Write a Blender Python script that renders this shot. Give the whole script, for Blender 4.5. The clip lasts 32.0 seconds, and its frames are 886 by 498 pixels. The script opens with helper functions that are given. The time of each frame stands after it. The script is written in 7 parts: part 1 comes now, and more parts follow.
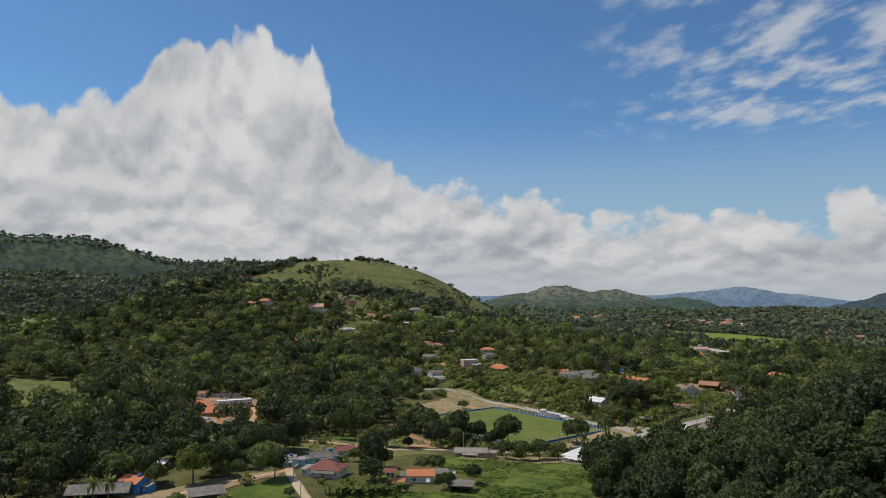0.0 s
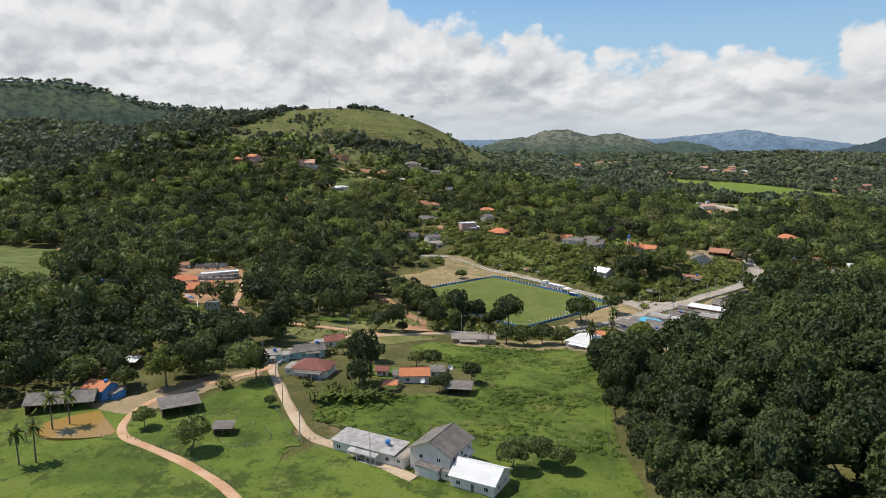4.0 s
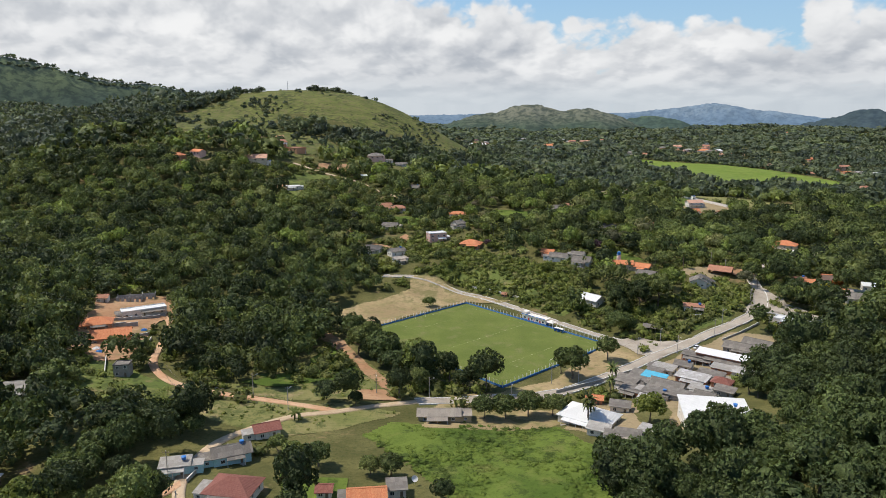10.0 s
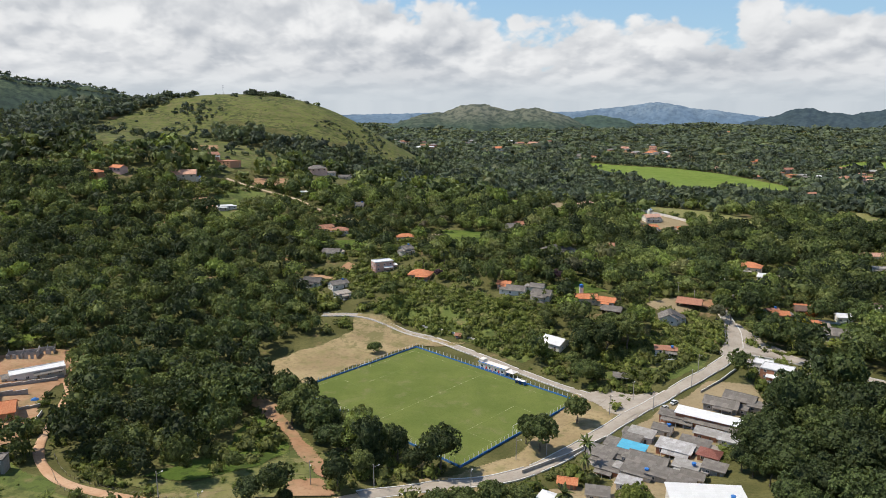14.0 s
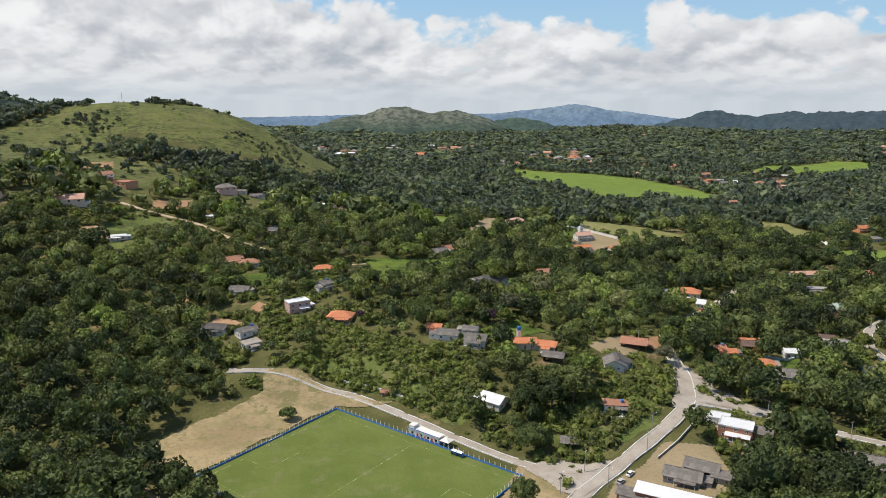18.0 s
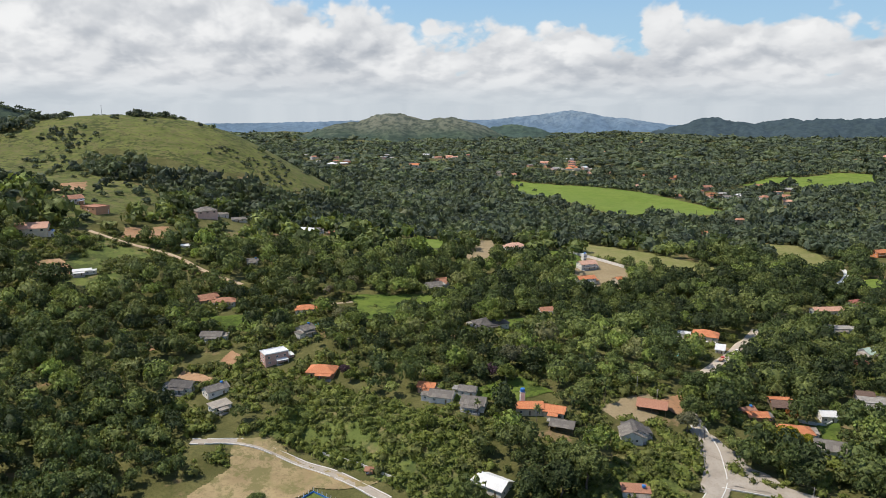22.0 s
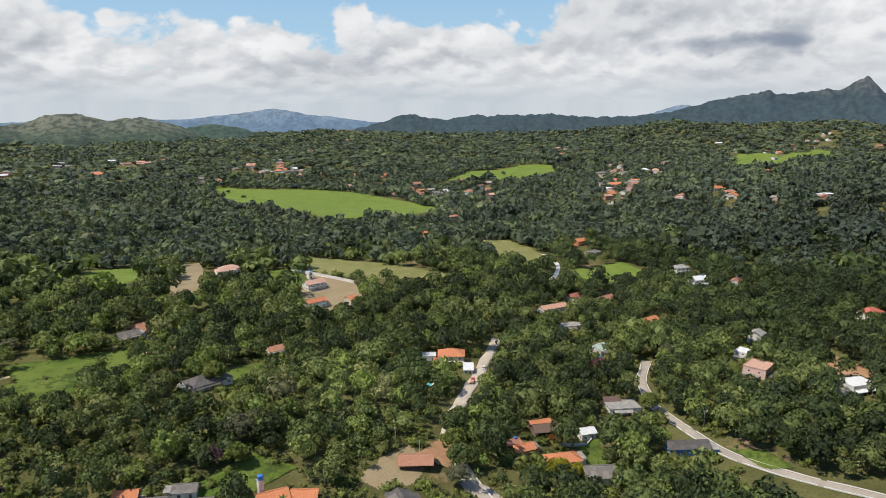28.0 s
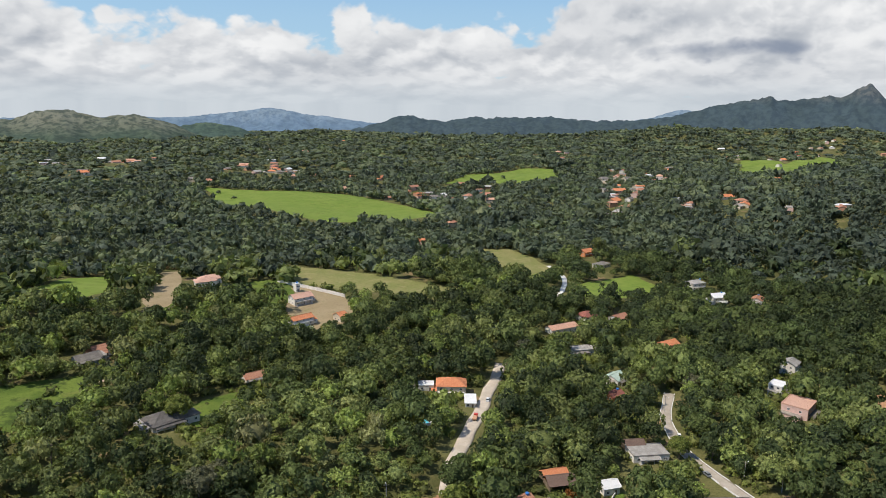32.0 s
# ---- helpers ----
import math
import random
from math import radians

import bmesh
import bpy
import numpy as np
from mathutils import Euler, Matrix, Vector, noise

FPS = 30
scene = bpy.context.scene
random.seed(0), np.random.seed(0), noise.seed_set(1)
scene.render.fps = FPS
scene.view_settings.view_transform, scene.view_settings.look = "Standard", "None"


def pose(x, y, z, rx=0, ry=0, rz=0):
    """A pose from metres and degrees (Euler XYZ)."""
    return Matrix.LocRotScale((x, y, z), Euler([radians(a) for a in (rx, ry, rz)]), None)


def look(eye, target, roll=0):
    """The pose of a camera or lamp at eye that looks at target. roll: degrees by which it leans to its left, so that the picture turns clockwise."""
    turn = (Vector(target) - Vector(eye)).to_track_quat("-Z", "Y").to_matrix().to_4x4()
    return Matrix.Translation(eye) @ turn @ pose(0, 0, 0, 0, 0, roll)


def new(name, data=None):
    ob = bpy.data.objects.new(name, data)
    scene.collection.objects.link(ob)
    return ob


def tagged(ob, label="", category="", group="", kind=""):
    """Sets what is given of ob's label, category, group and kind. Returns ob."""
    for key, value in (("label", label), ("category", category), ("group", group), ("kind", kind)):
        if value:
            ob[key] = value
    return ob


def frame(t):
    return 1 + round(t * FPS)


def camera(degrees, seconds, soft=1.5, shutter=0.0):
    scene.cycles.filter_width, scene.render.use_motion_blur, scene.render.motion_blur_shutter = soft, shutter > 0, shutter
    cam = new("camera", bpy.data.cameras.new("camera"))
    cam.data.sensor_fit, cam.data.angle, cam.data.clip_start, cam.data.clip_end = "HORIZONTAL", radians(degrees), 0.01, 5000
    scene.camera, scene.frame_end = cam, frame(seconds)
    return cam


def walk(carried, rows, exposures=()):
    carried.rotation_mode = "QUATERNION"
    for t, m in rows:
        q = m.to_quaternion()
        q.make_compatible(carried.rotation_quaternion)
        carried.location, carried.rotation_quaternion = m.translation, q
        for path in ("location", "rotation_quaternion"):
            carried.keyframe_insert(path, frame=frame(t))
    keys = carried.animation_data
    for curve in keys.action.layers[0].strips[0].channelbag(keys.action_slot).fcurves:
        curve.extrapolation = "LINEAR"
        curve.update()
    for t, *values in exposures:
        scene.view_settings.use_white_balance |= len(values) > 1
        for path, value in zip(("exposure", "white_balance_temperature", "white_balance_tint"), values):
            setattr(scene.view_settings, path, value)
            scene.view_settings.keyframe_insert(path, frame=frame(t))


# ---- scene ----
cam = camera(65.0, 32.0, soft=0.55)
PATH = [
    (0, (-1.421, -52.444, 82.719), (-1.431, -50.448, 82.841), 0.4),
    (0.5, (-1.359, -47.803, 84.424), (-1.368, -45.805, 84.518), 0.4),
    (1, (-1.29, -43.219, 86.15), (-1.298, -41.219, 86.189), 0.4),
    (1.5, (-1.21, -38.663, 87.892), (-1.218, -36.663, 87.873), 0.4),
    (2, (-1.12, -34.109, 89.642), (-1.126, -32.111, 89.56), 0.4),
    (2.5, (-1.016, -29.528, 91.394), (-1.022, -27.534, 91.249), 0.3),
    (3, (-0.897, -24.894, 93.142), (-0.902, -22.905, 92.929), 0.3),
    (3.5, (-0.763, -20.178, 94.878), (-0.767, -18.198, 94.595), 0.3),
    (5.5, (0.0, 0.0, 101.525), (0.0, 1.967, 101.161), 0.0),
    (6, (0.31, 5.634, 103.003), (0.31, 7.599, 102.632), 0.0),
    (6.5, (0.62, 11.629, 104.729), (0.62, 13.593, 104.355), 0.0),
    (7, (0.62, 17.262, 106.208), (0.62, 19.226, 105.826), 0.0),
    (7.5, (0.93, 22.896, 107.686), (0.93, 24.859, 107.301), 0.1),
    (8, (1.24, 28.53, 109.164), (1.24, 30.492, 108.775), 0.1),
    (8.5, (1.55, 34.525, 110.89), (1.585, 36.485, 110.495), -0.0),
    (9, (1.86, 40.158, 112.368), (1.94, 42.117, 111.97), 0.0),
    (9.5, (1.86, 45.849, 114.151), (1.943, 47.806, 113.749), 0.0),
    (10, (2.48, 51.787, 115.573), (2.563, 53.744, 115.168), 0.0),
    (10.5, (2.79, 57.477, 117.356), (2.901, 59.432, 116.947), 0.1),
    (11, (3.1, 63.111, 118.834), (3.239, 65.064, 118.426), 0.0),
    (11.5, (3.41, 69.05, 120.255), (3.552, 71.002, 119.847), 0.1),
    (12, (4.03, 74.683, 121.733), (4.172, 76.635, 121.322), 0.1),
    (12.5, (4.34, 80.373, 123.516), (4.482, 82.325, 123.105), 0.1),
    (13, (4.96, 86.312, 124.938), (5.102, 88.263, 124.523), 0.1),
    (13.5, (5.58, 92.002, 126.721), (5.743, 93.952, 126.306), -0.0),
    (14, (6.2, 97.636, 128.199), (6.429, 99.579, 127.786), 0.0),
    (14.5, (6.82, 103.27, 129.677), (7.083, 105.209, 129.264), 0.0),
    (16.5, (10.23, 126.47, 135.781), (10.562, 128.399, 135.367), -0.0),
    (17, (10.85, 132.104, 137.259), (11.27, 134.015, 136.845), 0.0),
    (17.5, (12.09, 137.794, 139.042), (12.527, 139.702, 138.628), 0.0),
    (18, (13.02, 143.428, 140.52), (13.464, 145.334, 140.107), -0.0),
    (18.5, (14.26, 149.062, 141.998), (14.711, 150.966, 141.585), 0.0),
    (19, (15.5, 154.752, 143.781), (15.957, 156.655, 143.368), 0.0),
    (19.5, (16.74, 160.081, 145.316), (17.198, 161.984, 144.906), 0.0),
    (20, (18.29, 165.715, 146.794), (18.748, 167.618, 146.384), 0.0),
    (20.5, (19.84, 171.405, 148.577), (20.298, 173.308, 148.167), 0.1),
    (21, (21.08, 177.038, 150.055), (21.538, 178.942, 149.649), 0.1),
    (21.5, (22.63, 182.424, 151.894), (23.088, 184.328, 151.488), 0.1),
    (22, (24.18, 188.057, 153.372), (24.638, 189.962, 152.97), 0.1),
    (22.5, (25.73, 193.578, 154.241), (26.188, 195.483, 153.838), 0.2),
    (23, (27.28, 199.042, 154.805), (27.738, 200.948, 154.409), 0.2),
    (23.5, (28.52, 204.202, 155.425), (28.978, 206.108, 155.029), 0.2),
    (24, (30.38, 209.61, 155.684), (30.839, 211.516, 155.291), 0.2),
    (24.5, (31.93, 215.266, 155.581), (32.389, 217.172, 155.189), 0.1),
    (25, (33.48, 220.673, 155.84), (33.939, 222.58, 155.448), 0.1),
    (25.5, (35.65, 226.025, 155.794), (36.135, 227.924, 155.396), 0.1),
    (26, (37.51, 231.071, 155.805), (38.315, 232.857, 155.399), -0.1),
    (26.5, (38.75, 235.869, 156.176), (39.843, 237.493, 155.766), -0.2),
    (28.5, (48.05, 256.721, 156.41), (49.238, 258.277, 156.002), -0.1),
    (29, (51.15, 261.711, 156.116), (52.339, 263.267, 155.711), 0.1),
    (29.5, (54.25, 266.452, 156.183), (55.441, 268.006, 155.775), 0.2),
    (30, (57.35, 271.138, 155.945), (58.541, 272.691, 155.534), 0.3),
    (30.5, (60.76, 275.823, 155.708), (61.954, 277.374, 155.297), 0.4),
    (31, (63.86, 280.508, 155.47), (65.054, 282.059, 155.059), 0.5),
    (31.5, (67.27, 284.888, 155.289), (68.465, 286.439, 154.881), 0.6),
    (32, (70.68, 289.212, 154.802), (71.875, 290.764, 154.398), 0.7),
]
walk(cam, [(t, look(eye, target, roll)) for t, eye, target, roll in PATH], [(0, -0.45), (2, -0.25), (5, 0.0), (32, 0.0)])

# ---- world, sun ----
SUN_ELEV, SUN_AZ = 58.0, -72.0        # degrees; azimuth from +y towards +x


def sun_way():
    e, a = radians(SUN_ELEV), radians(SUN_AZ)
    return Vector((math.cos(e) * math.sin(a), math.cos(e) * math.cos(a), math.sin(e)))


class Tree:
    """A short way to write shader node trees."""

    def __init__(self, tree):
        self.t = tree
        self.t.nodes.clear()

    def node(self, kind, **sets):
        n = self.t.nodes.new(kind)
        for k, v in sets.items():
            if k == "operation":
                n.operation = v
            elif k == "blend":
                n.data_type, n.blend_type = "RGBA", v
            elif k == "dims":
                n.noise_dimensions = v
            elif k == "clamp":
                n.use_clamp = v
            elif k == "sky":
                n.sky_type = v
            elif k == "feature":
                n.feature = v
        return n

    def link(self, a, b):
        self.t.links.new(a, b)

    def put(self, sock, v):
        if isinstance(v, bpy.types.NodeSocket):
            self.link(v, sock)
        elif v is not None:
            sock.default_value = v

    def math(self, op, a, b=None, c=None, clamp=False):
        n = self.node("ShaderNodeMath", operation=op, clamp=clamp)
        for i, v in enumerate((a, b, c)):
            if v is not None:
                self.put(n.inputs[i], v)
        return n.outputs[0]

    def mix(self, f, a, b, blend="MIX"):
        n = self.node("ShaderNodeMix", blend=blend)
        self.put(n.inputs[0], f)
        for i, v in ((6, a), (7, b)):
            if not isinstance(v, bpy.types.NodeSocket):
                v = (*v[:3], 1)
            self.put(n.inputs[i], v)
        return n.outputs[2]

    def noise(self, vec, scale, detail=4.0, rough=0.55, dist=0.0):
        n = self.node("ShaderNodeTexNoise", dims="3D")
        if vec is not None:
            self.link(vec, n.inputs["Vector"])
        for k, v in (("Scale", scale), ("Detail", detail), ("Roughness", rough), ("Distortion", dist)):
            n.inputs[k].default_value = v
        return n.outputs[0]

    def step(self, v, lo, hi, a=0.0, b=1.0):
        n = self.node("ShaderNodeMapRange")
        n.interpolation_type = "SMOOTHSTEP"
        for i, x in enumerate((v, lo, hi, a, b)):
            self.put(n.inputs[i], x)
        return n.outputs[0]

    def mapped(self, vec, scale=(1, 1, 1), shift=(0, 0, 0)):
        n = self.node("ShaderNodeMapping")
        self.link(vec, n.inputs[0])
        n.inputs[1].default_value, n.inputs[3].default_value = shift, scale
        return n.outputs[0]


def build_sky():
    world = bpy.data.worlds.new("sky")
    scene.world = world
    world.use_nodes = True
    k = Tree(world.node_tree)
    at = k.node("ShaderNodeTexCoord").outputs["Generated"]
    sky = k.node("ShaderNodeTexSky", sky="NISHITA")
    sky.sun_disc, sky.sun_elevation, sky.sun_rotation = False, radians(SUN_ELEV), radians(SUN_AZ)
    sky.altitude, sky.air_density, sky.dust_density, sky.ozone_density = 700, 1.0, 0.4, 2.5
    blue = k.mix(1.0, sky.outputs[0], (0.090, 0.126, 0.150), "MULTIPLY")
    sep = k.node("ShaderNodeSeparateXYZ")
    k.link(at, sep.inputs[0])
    x, y, z = sep.outputs
    up = k.math("MAXIMUM", z, 0.0)

    # clouds lie in bearing and height, smaller towards the horizon
    bearing = k.math("ARCTAN2", x, y)
    climb = k.math("LOGARITHM", k.math("ADD", up, 0.06), 2.718282)
    field = k.node("ShaderNodeCombineXYZ")
    k.link(k.math("MULTIPLY", bearing, 10.0), field.inputs[0])
    k.link(k.math("MULTIPLY", climb, 2.3), field.inputs[1])
    flat = field.outputs[0]

    def heaps(shift):
        """Heaped clouds: broad masses with billowing heads."""
        v = k.mapped(flat, (1, 1, 1), shift)
        warp = k.node("ShaderNodeVectorMath", operation="ADD")
        k.link(v, warp.inputs[0])
        k.link(k.math("MULTIPLY", k.noise(v, 2.1, 3.0, 0.5), 0.5), warp.inputs[1])
        w = warp.outputs[0]
        vor = k.node("ShaderNodeTexVoronoi", feature="SMOOTH_F1")
        k.link(w, vor.inputs["Vector"])
        for key, val in (("Scale", 1.5), ("Detail", 3.0), ("Roughness", 0.45), ("Smoothness", 0.55)):
            vor.inputs[key].default_value = val
        puff = k.math("SUBTRACT", 0.7, vor.outputs["Distance"])
        mass = k.noise(v, 0.8, 5.0, 0.52)
        return k.math("ADD", k.math("MULTIPLY", mass, 0.75), k.math("MULTIPLY", puff, 0.42))

    body = heaps((3.1, 1.7, 0.0))
    lit = heaps((3.16, 1.46, 0.0))
    # how high the bank of clouds stands, by bearing in degrees
    ramp = k.node("ShaderNodeValToRGB")
    stops = ((-180, 0.22), (-60, 0.25), (-33, 0.265), (-26, 0.255), (-21.5, 0.345), (-10.5, 0.335), (-8.5, 0.215), (-3, 0.18), (7, 0.148), (14, 0.125), (20, 0.130), (27, 0.124),
             (33, 0.136), (38, 0.130), (44, 0.14), (52, 0.18), (75, 0.20), (180, 0.22))
    el = ramp.color_ramp.elements
    while len(el) < len(stops):
        el.new(0.5)
    for e, (deg, h) in zip(el, stops):
        e.position, e.color = (deg + 180) / 360, (2 * h, 2 * h, 2 * h, 1)
    k.link(k.math("ADD", k.math("DIVIDE", bearing, 6.283185), 0.5), ramp.inputs[0])
    top = k.math("MULTIPLY", ramp.outputs[0], 0.5)
    rise = k.math("MINIMUM", k.math("MULTIPLY", k.math("SUBTRACT", top, z), 6.5), 0.46)
    cover = k.math("ADD", k.math("SUBTRACT", body, 0.44), rise)
    mask = k.step(cover, -0.02, 0.10)
    edge = k.step(cover, 0.0, 0.26)
    bright = k.step(k.math("SUBTRACT", body, lit), -0.22, 0.17)
    broad = k.step(k.noise(k.mapped(flat, (0.8, 1.3, 1), (7.3, 2.2, 0)), 0.55, 4.0, 0.5), 0.34, 0.62)
    shade = k.math("ADD", k.math("MULTIPLY", bright, 0.62), k.math("MULTIPLY", broad, 0.38))
    white = k.mix(shade, (0.44, 0.48, 0.54), (0.97, 0.975, 0.98))
    white = k.mix(k.math("MULTIPLY", k.math("SUBTRACT", 1.0, edge), 0.55), white, (0.88, 0.89, 0.90))

    def lump(deg, cz, wide, tall):
        p2 = k.math("POWER", k.math("DIVIDE", k.math("SUBTRACT", bearing, radians(deg)), radians(wide)), 2.0)
        q2 = k.math("POWER", k.math("DIVIDE", k.math("SUBTRACT", z, cz), tall), 2.0)
        return k.math("EXPONENT", k.math("MULTIPLY", k.math("ADD", p2, q2), -1.0))

    dark = k.math("ADD", lump(56.5, 0.072, 6.0, 0.017), lump(62, 0.080, 3.5, 0.013))
    dark = k.step(k.math("ADD", dark, k.math("MULTIPLY", k.math("SUBTRACT", body, 0.48), 3.2)), 0.25, 1.15)
    # small thin flakes high up, to one side
    plane = k.node("ShaderNodeVectorMath", operation="DIVIDE")
    k.link(at, plane.inputs[0])
    k.link(k.math("ADD", up, 0.06), plane.inputs[1])
    flakes = k.noise(k.mapped(plane.outputs[0], (1.0, 0.6, 0.0)), 5.2, 5.0, 0.55)
    side = k.math("MULTIPLY", k.step(bearing, 0.08, 0.42), k.step(z, 0.17, 0.24))
    thin = k.math("MULTIPLY", k.step(k.math("ADD", flakes, k.math("MULTIPLY", side, 0.14)), 0.56, 0.78, 0.0, 0.75), side)
    blue = k.mix(thin, blue, (0.80, 0.84, 0.88))
    hazy = k.mix(k.step(up, 0.0, 0.08, 0.45, 0.0), white, (0.68, 0.72, 0.765))
    hazy = k.mix(k.math("MULTIPLY", dark, 0.85), hazy, (0.25, 0.30, 0.40))
    blue = k.mix(k.step(z, 0.10, 0.25, 0.65, 0.0), blue, (0.47, 0.66, 0.82))
    cloudy = k.mix(mask, blue, hazy)
    base = k.mix(k.step(up, 0.0, 0.045, 0.65, 0.0), cloudy, (0.60, 0.67, 0.73))
    back = k.node("ShaderNodeBackground")
    k.link(base, back.inputs[0])
    back.inputs[1].default_value = 0.92
    k.link(back.outputs[0], k.node("ShaderNodeOutputWorld").inputs[0])


build_sky()
lamp = bpy.data.lights.new("sun", "SUN")
lamp.energy, lamp.angle, lamp.color = 4.9, radians(0.6), (1.0, 0.92, 0.80)
sun = new("sun", lamp)
sun.matrix_world = look(sun_way() * 900, (0, 0, 0))

# ---- materials ----


def material(name, rough=0.8, metal=0.0, spec=0.3):
    m = bpy.data.materials.new(name)
    m.use_nodes = True
    k = Tree(m.node_tree)
    p = k.node("ShaderNodeBsdfPrincipled")
    p.inputs["Roughness"].default_value, p.inputs["Metallic"].default_value = rough, metal
    p.inputs["Specular IOR Level"].default_value = spec
    k.end = k.node("ShaderNodeOutputMaterial").inputs[0]
    k.link(p.outputs[0], k.end)
    return m, k, p


def bumped(k, p, height, strength, distance):
    b = k.node("ShaderNodeBump")
    b.inputs["Strength"].default_value, b.inputs["Distance"].default_value = strength, distance
    k.link(height, b.inputs["Height"])
    k.link(b.outputs[0], p.inputs["Normal"])


def worn(name, a, b, dirt=(0.12, 0.10, 0.08), scale=0.6, rough=0.85, amount=0.45, spec=0.25):
    """A surface in two tones with a finer grain and stains."""
    m, k, p = material(name, rough, 0.0, spec)
    at = k.node("ShaderNodeTexCoord").outputs["Object"]
    big, small = k.noise(at, scale, 5.0, 0.6), k.noise(at, scale * 9, 4.0, 0.6)
    c = k.mix(k.step(big, 0.35, 0.65), a, b)
    c = k.mix(k.math("MULTIPLY", k.step(small, 0.48, 0.72), amount), c, dirt)
    k.link(c, p.inputs["Base Color"])
    bumped(k, p, small, 0.35, 0.03)
    return m


def roofing(name, a, b, dirt, pitch, rough=0.8, metal=0.0, sheet=False):
    """Ridged roofing: waves run down the slope along the object's y axis."""
    m, k, p = material(name, rough, metal)
    at = k.node("ShaderNodeTexCoord").outputs["Object"]
    sep = k.node("ShaderNodeSeparateXYZ")
    k.link(at, sep.inputs[0])
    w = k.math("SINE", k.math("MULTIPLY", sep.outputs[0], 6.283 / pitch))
    rnd = k.node("ShaderNodeObjectInfo").outputs["Random"]
    big = k.noise(at, 0.5, 5.0, 0.65)
    cell = k.node("ShaderNodeTexVoronoi")
    k.link(k.mapped(at, (1 / (pitch * (6 if sheet else 1)), 1 / (1.6 if sheet else 0.4), 0.0)), cell.inputs["Vector"])
    cell.inputs["Scale"].default_value = 1.0
    cell.inputs["Randomness"].default_value = 0.15
    tone = k.node("ShaderNodeSeparateColor")
    k.link(cell.outputs["Color"], tone.inputs[0])
    c = k.mix(k.step(k.math("ADD", k.math("MULTIPLY", big, 0.6), k.math("MULTIPLY", tone.outputs[0], 0.4)), 0.3, 0.7), a, b)
    c = k.mix(k.step(k.noise(at, 1.7, 6.0, 0.7), 0.55, 0.75, 0.0, 0.6), c, dirt)
    c = k.mix(k.math("MULTIPLY", rnd, 0.25), c, dirt)
    # troughs of the wave go partly to the darker tone, crests stay
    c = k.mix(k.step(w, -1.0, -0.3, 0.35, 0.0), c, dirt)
    k.link(c, p.inputs["Base Color"])
    bumped(k, p, w, 0.6, 0.06)
    return m


def foliage(name, dark, mid, light, tree_scale=0.10, leaf_scale=2.3):
    """Leaves: tone by leaf clump, by tree and by stand."""
    m, k, p = material(name, 0.62, 0.0, 0.18)
    geo = k.node("ShaderNodeNewGeometry")
    at = geo.outputs["Position"]
    island = geo.outputs["Random Per Island"]
    stand = k.noise(at, 0.012, 3.0, 0.6)
    tree = k.noise(k.mapped(at, (1, 1, 0.35)), tree_scale, 1.5, 0.6)
    f = k.math("ADD", k.math("MULTIPLY", tree, 1.25), k.math("MULTIPLY", k.math("SUBTRACT", stand, 0.2), 0.75))
    f = k.math("ADD", f, k.math("MULTIPLY", k.math("SUBTRACT", island, 0.2), 0.6))
    c = k.mix(k.step(f, 0.62, 1.0), dark, mid)
    c = k.mix(k.step(f, 1.0, 1.38), c, light)
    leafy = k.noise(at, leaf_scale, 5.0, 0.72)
    # shade in gaps between leaf clusters painted by noise, raised tufts lightened
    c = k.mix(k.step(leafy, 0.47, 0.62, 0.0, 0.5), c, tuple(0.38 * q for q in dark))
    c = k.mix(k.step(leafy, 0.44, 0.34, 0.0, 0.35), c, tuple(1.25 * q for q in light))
    k.link(c, p.inputs["Base Color"])
    bumped(k, p, k.math("SUBTRACT", 1.0, leafy), 1.0, 0.55 / leaf_scale)
    thin = k.node("ShaderNodeBsdfTranslucent")
    k.link(k.mix(1.0, c, (1.15, 1.1, 0.7), "MULTIPLY"), thin.inputs[0])
    both = k.node("ShaderNodeMixShader")
    both.inputs[0].default_value = 0.28
    k.link(p.outputs[0], both.inputs[1])
    k.link(thin.outputs[0], both.inputs[2])
    k.link(both.outputs[0], k.end)
    return m


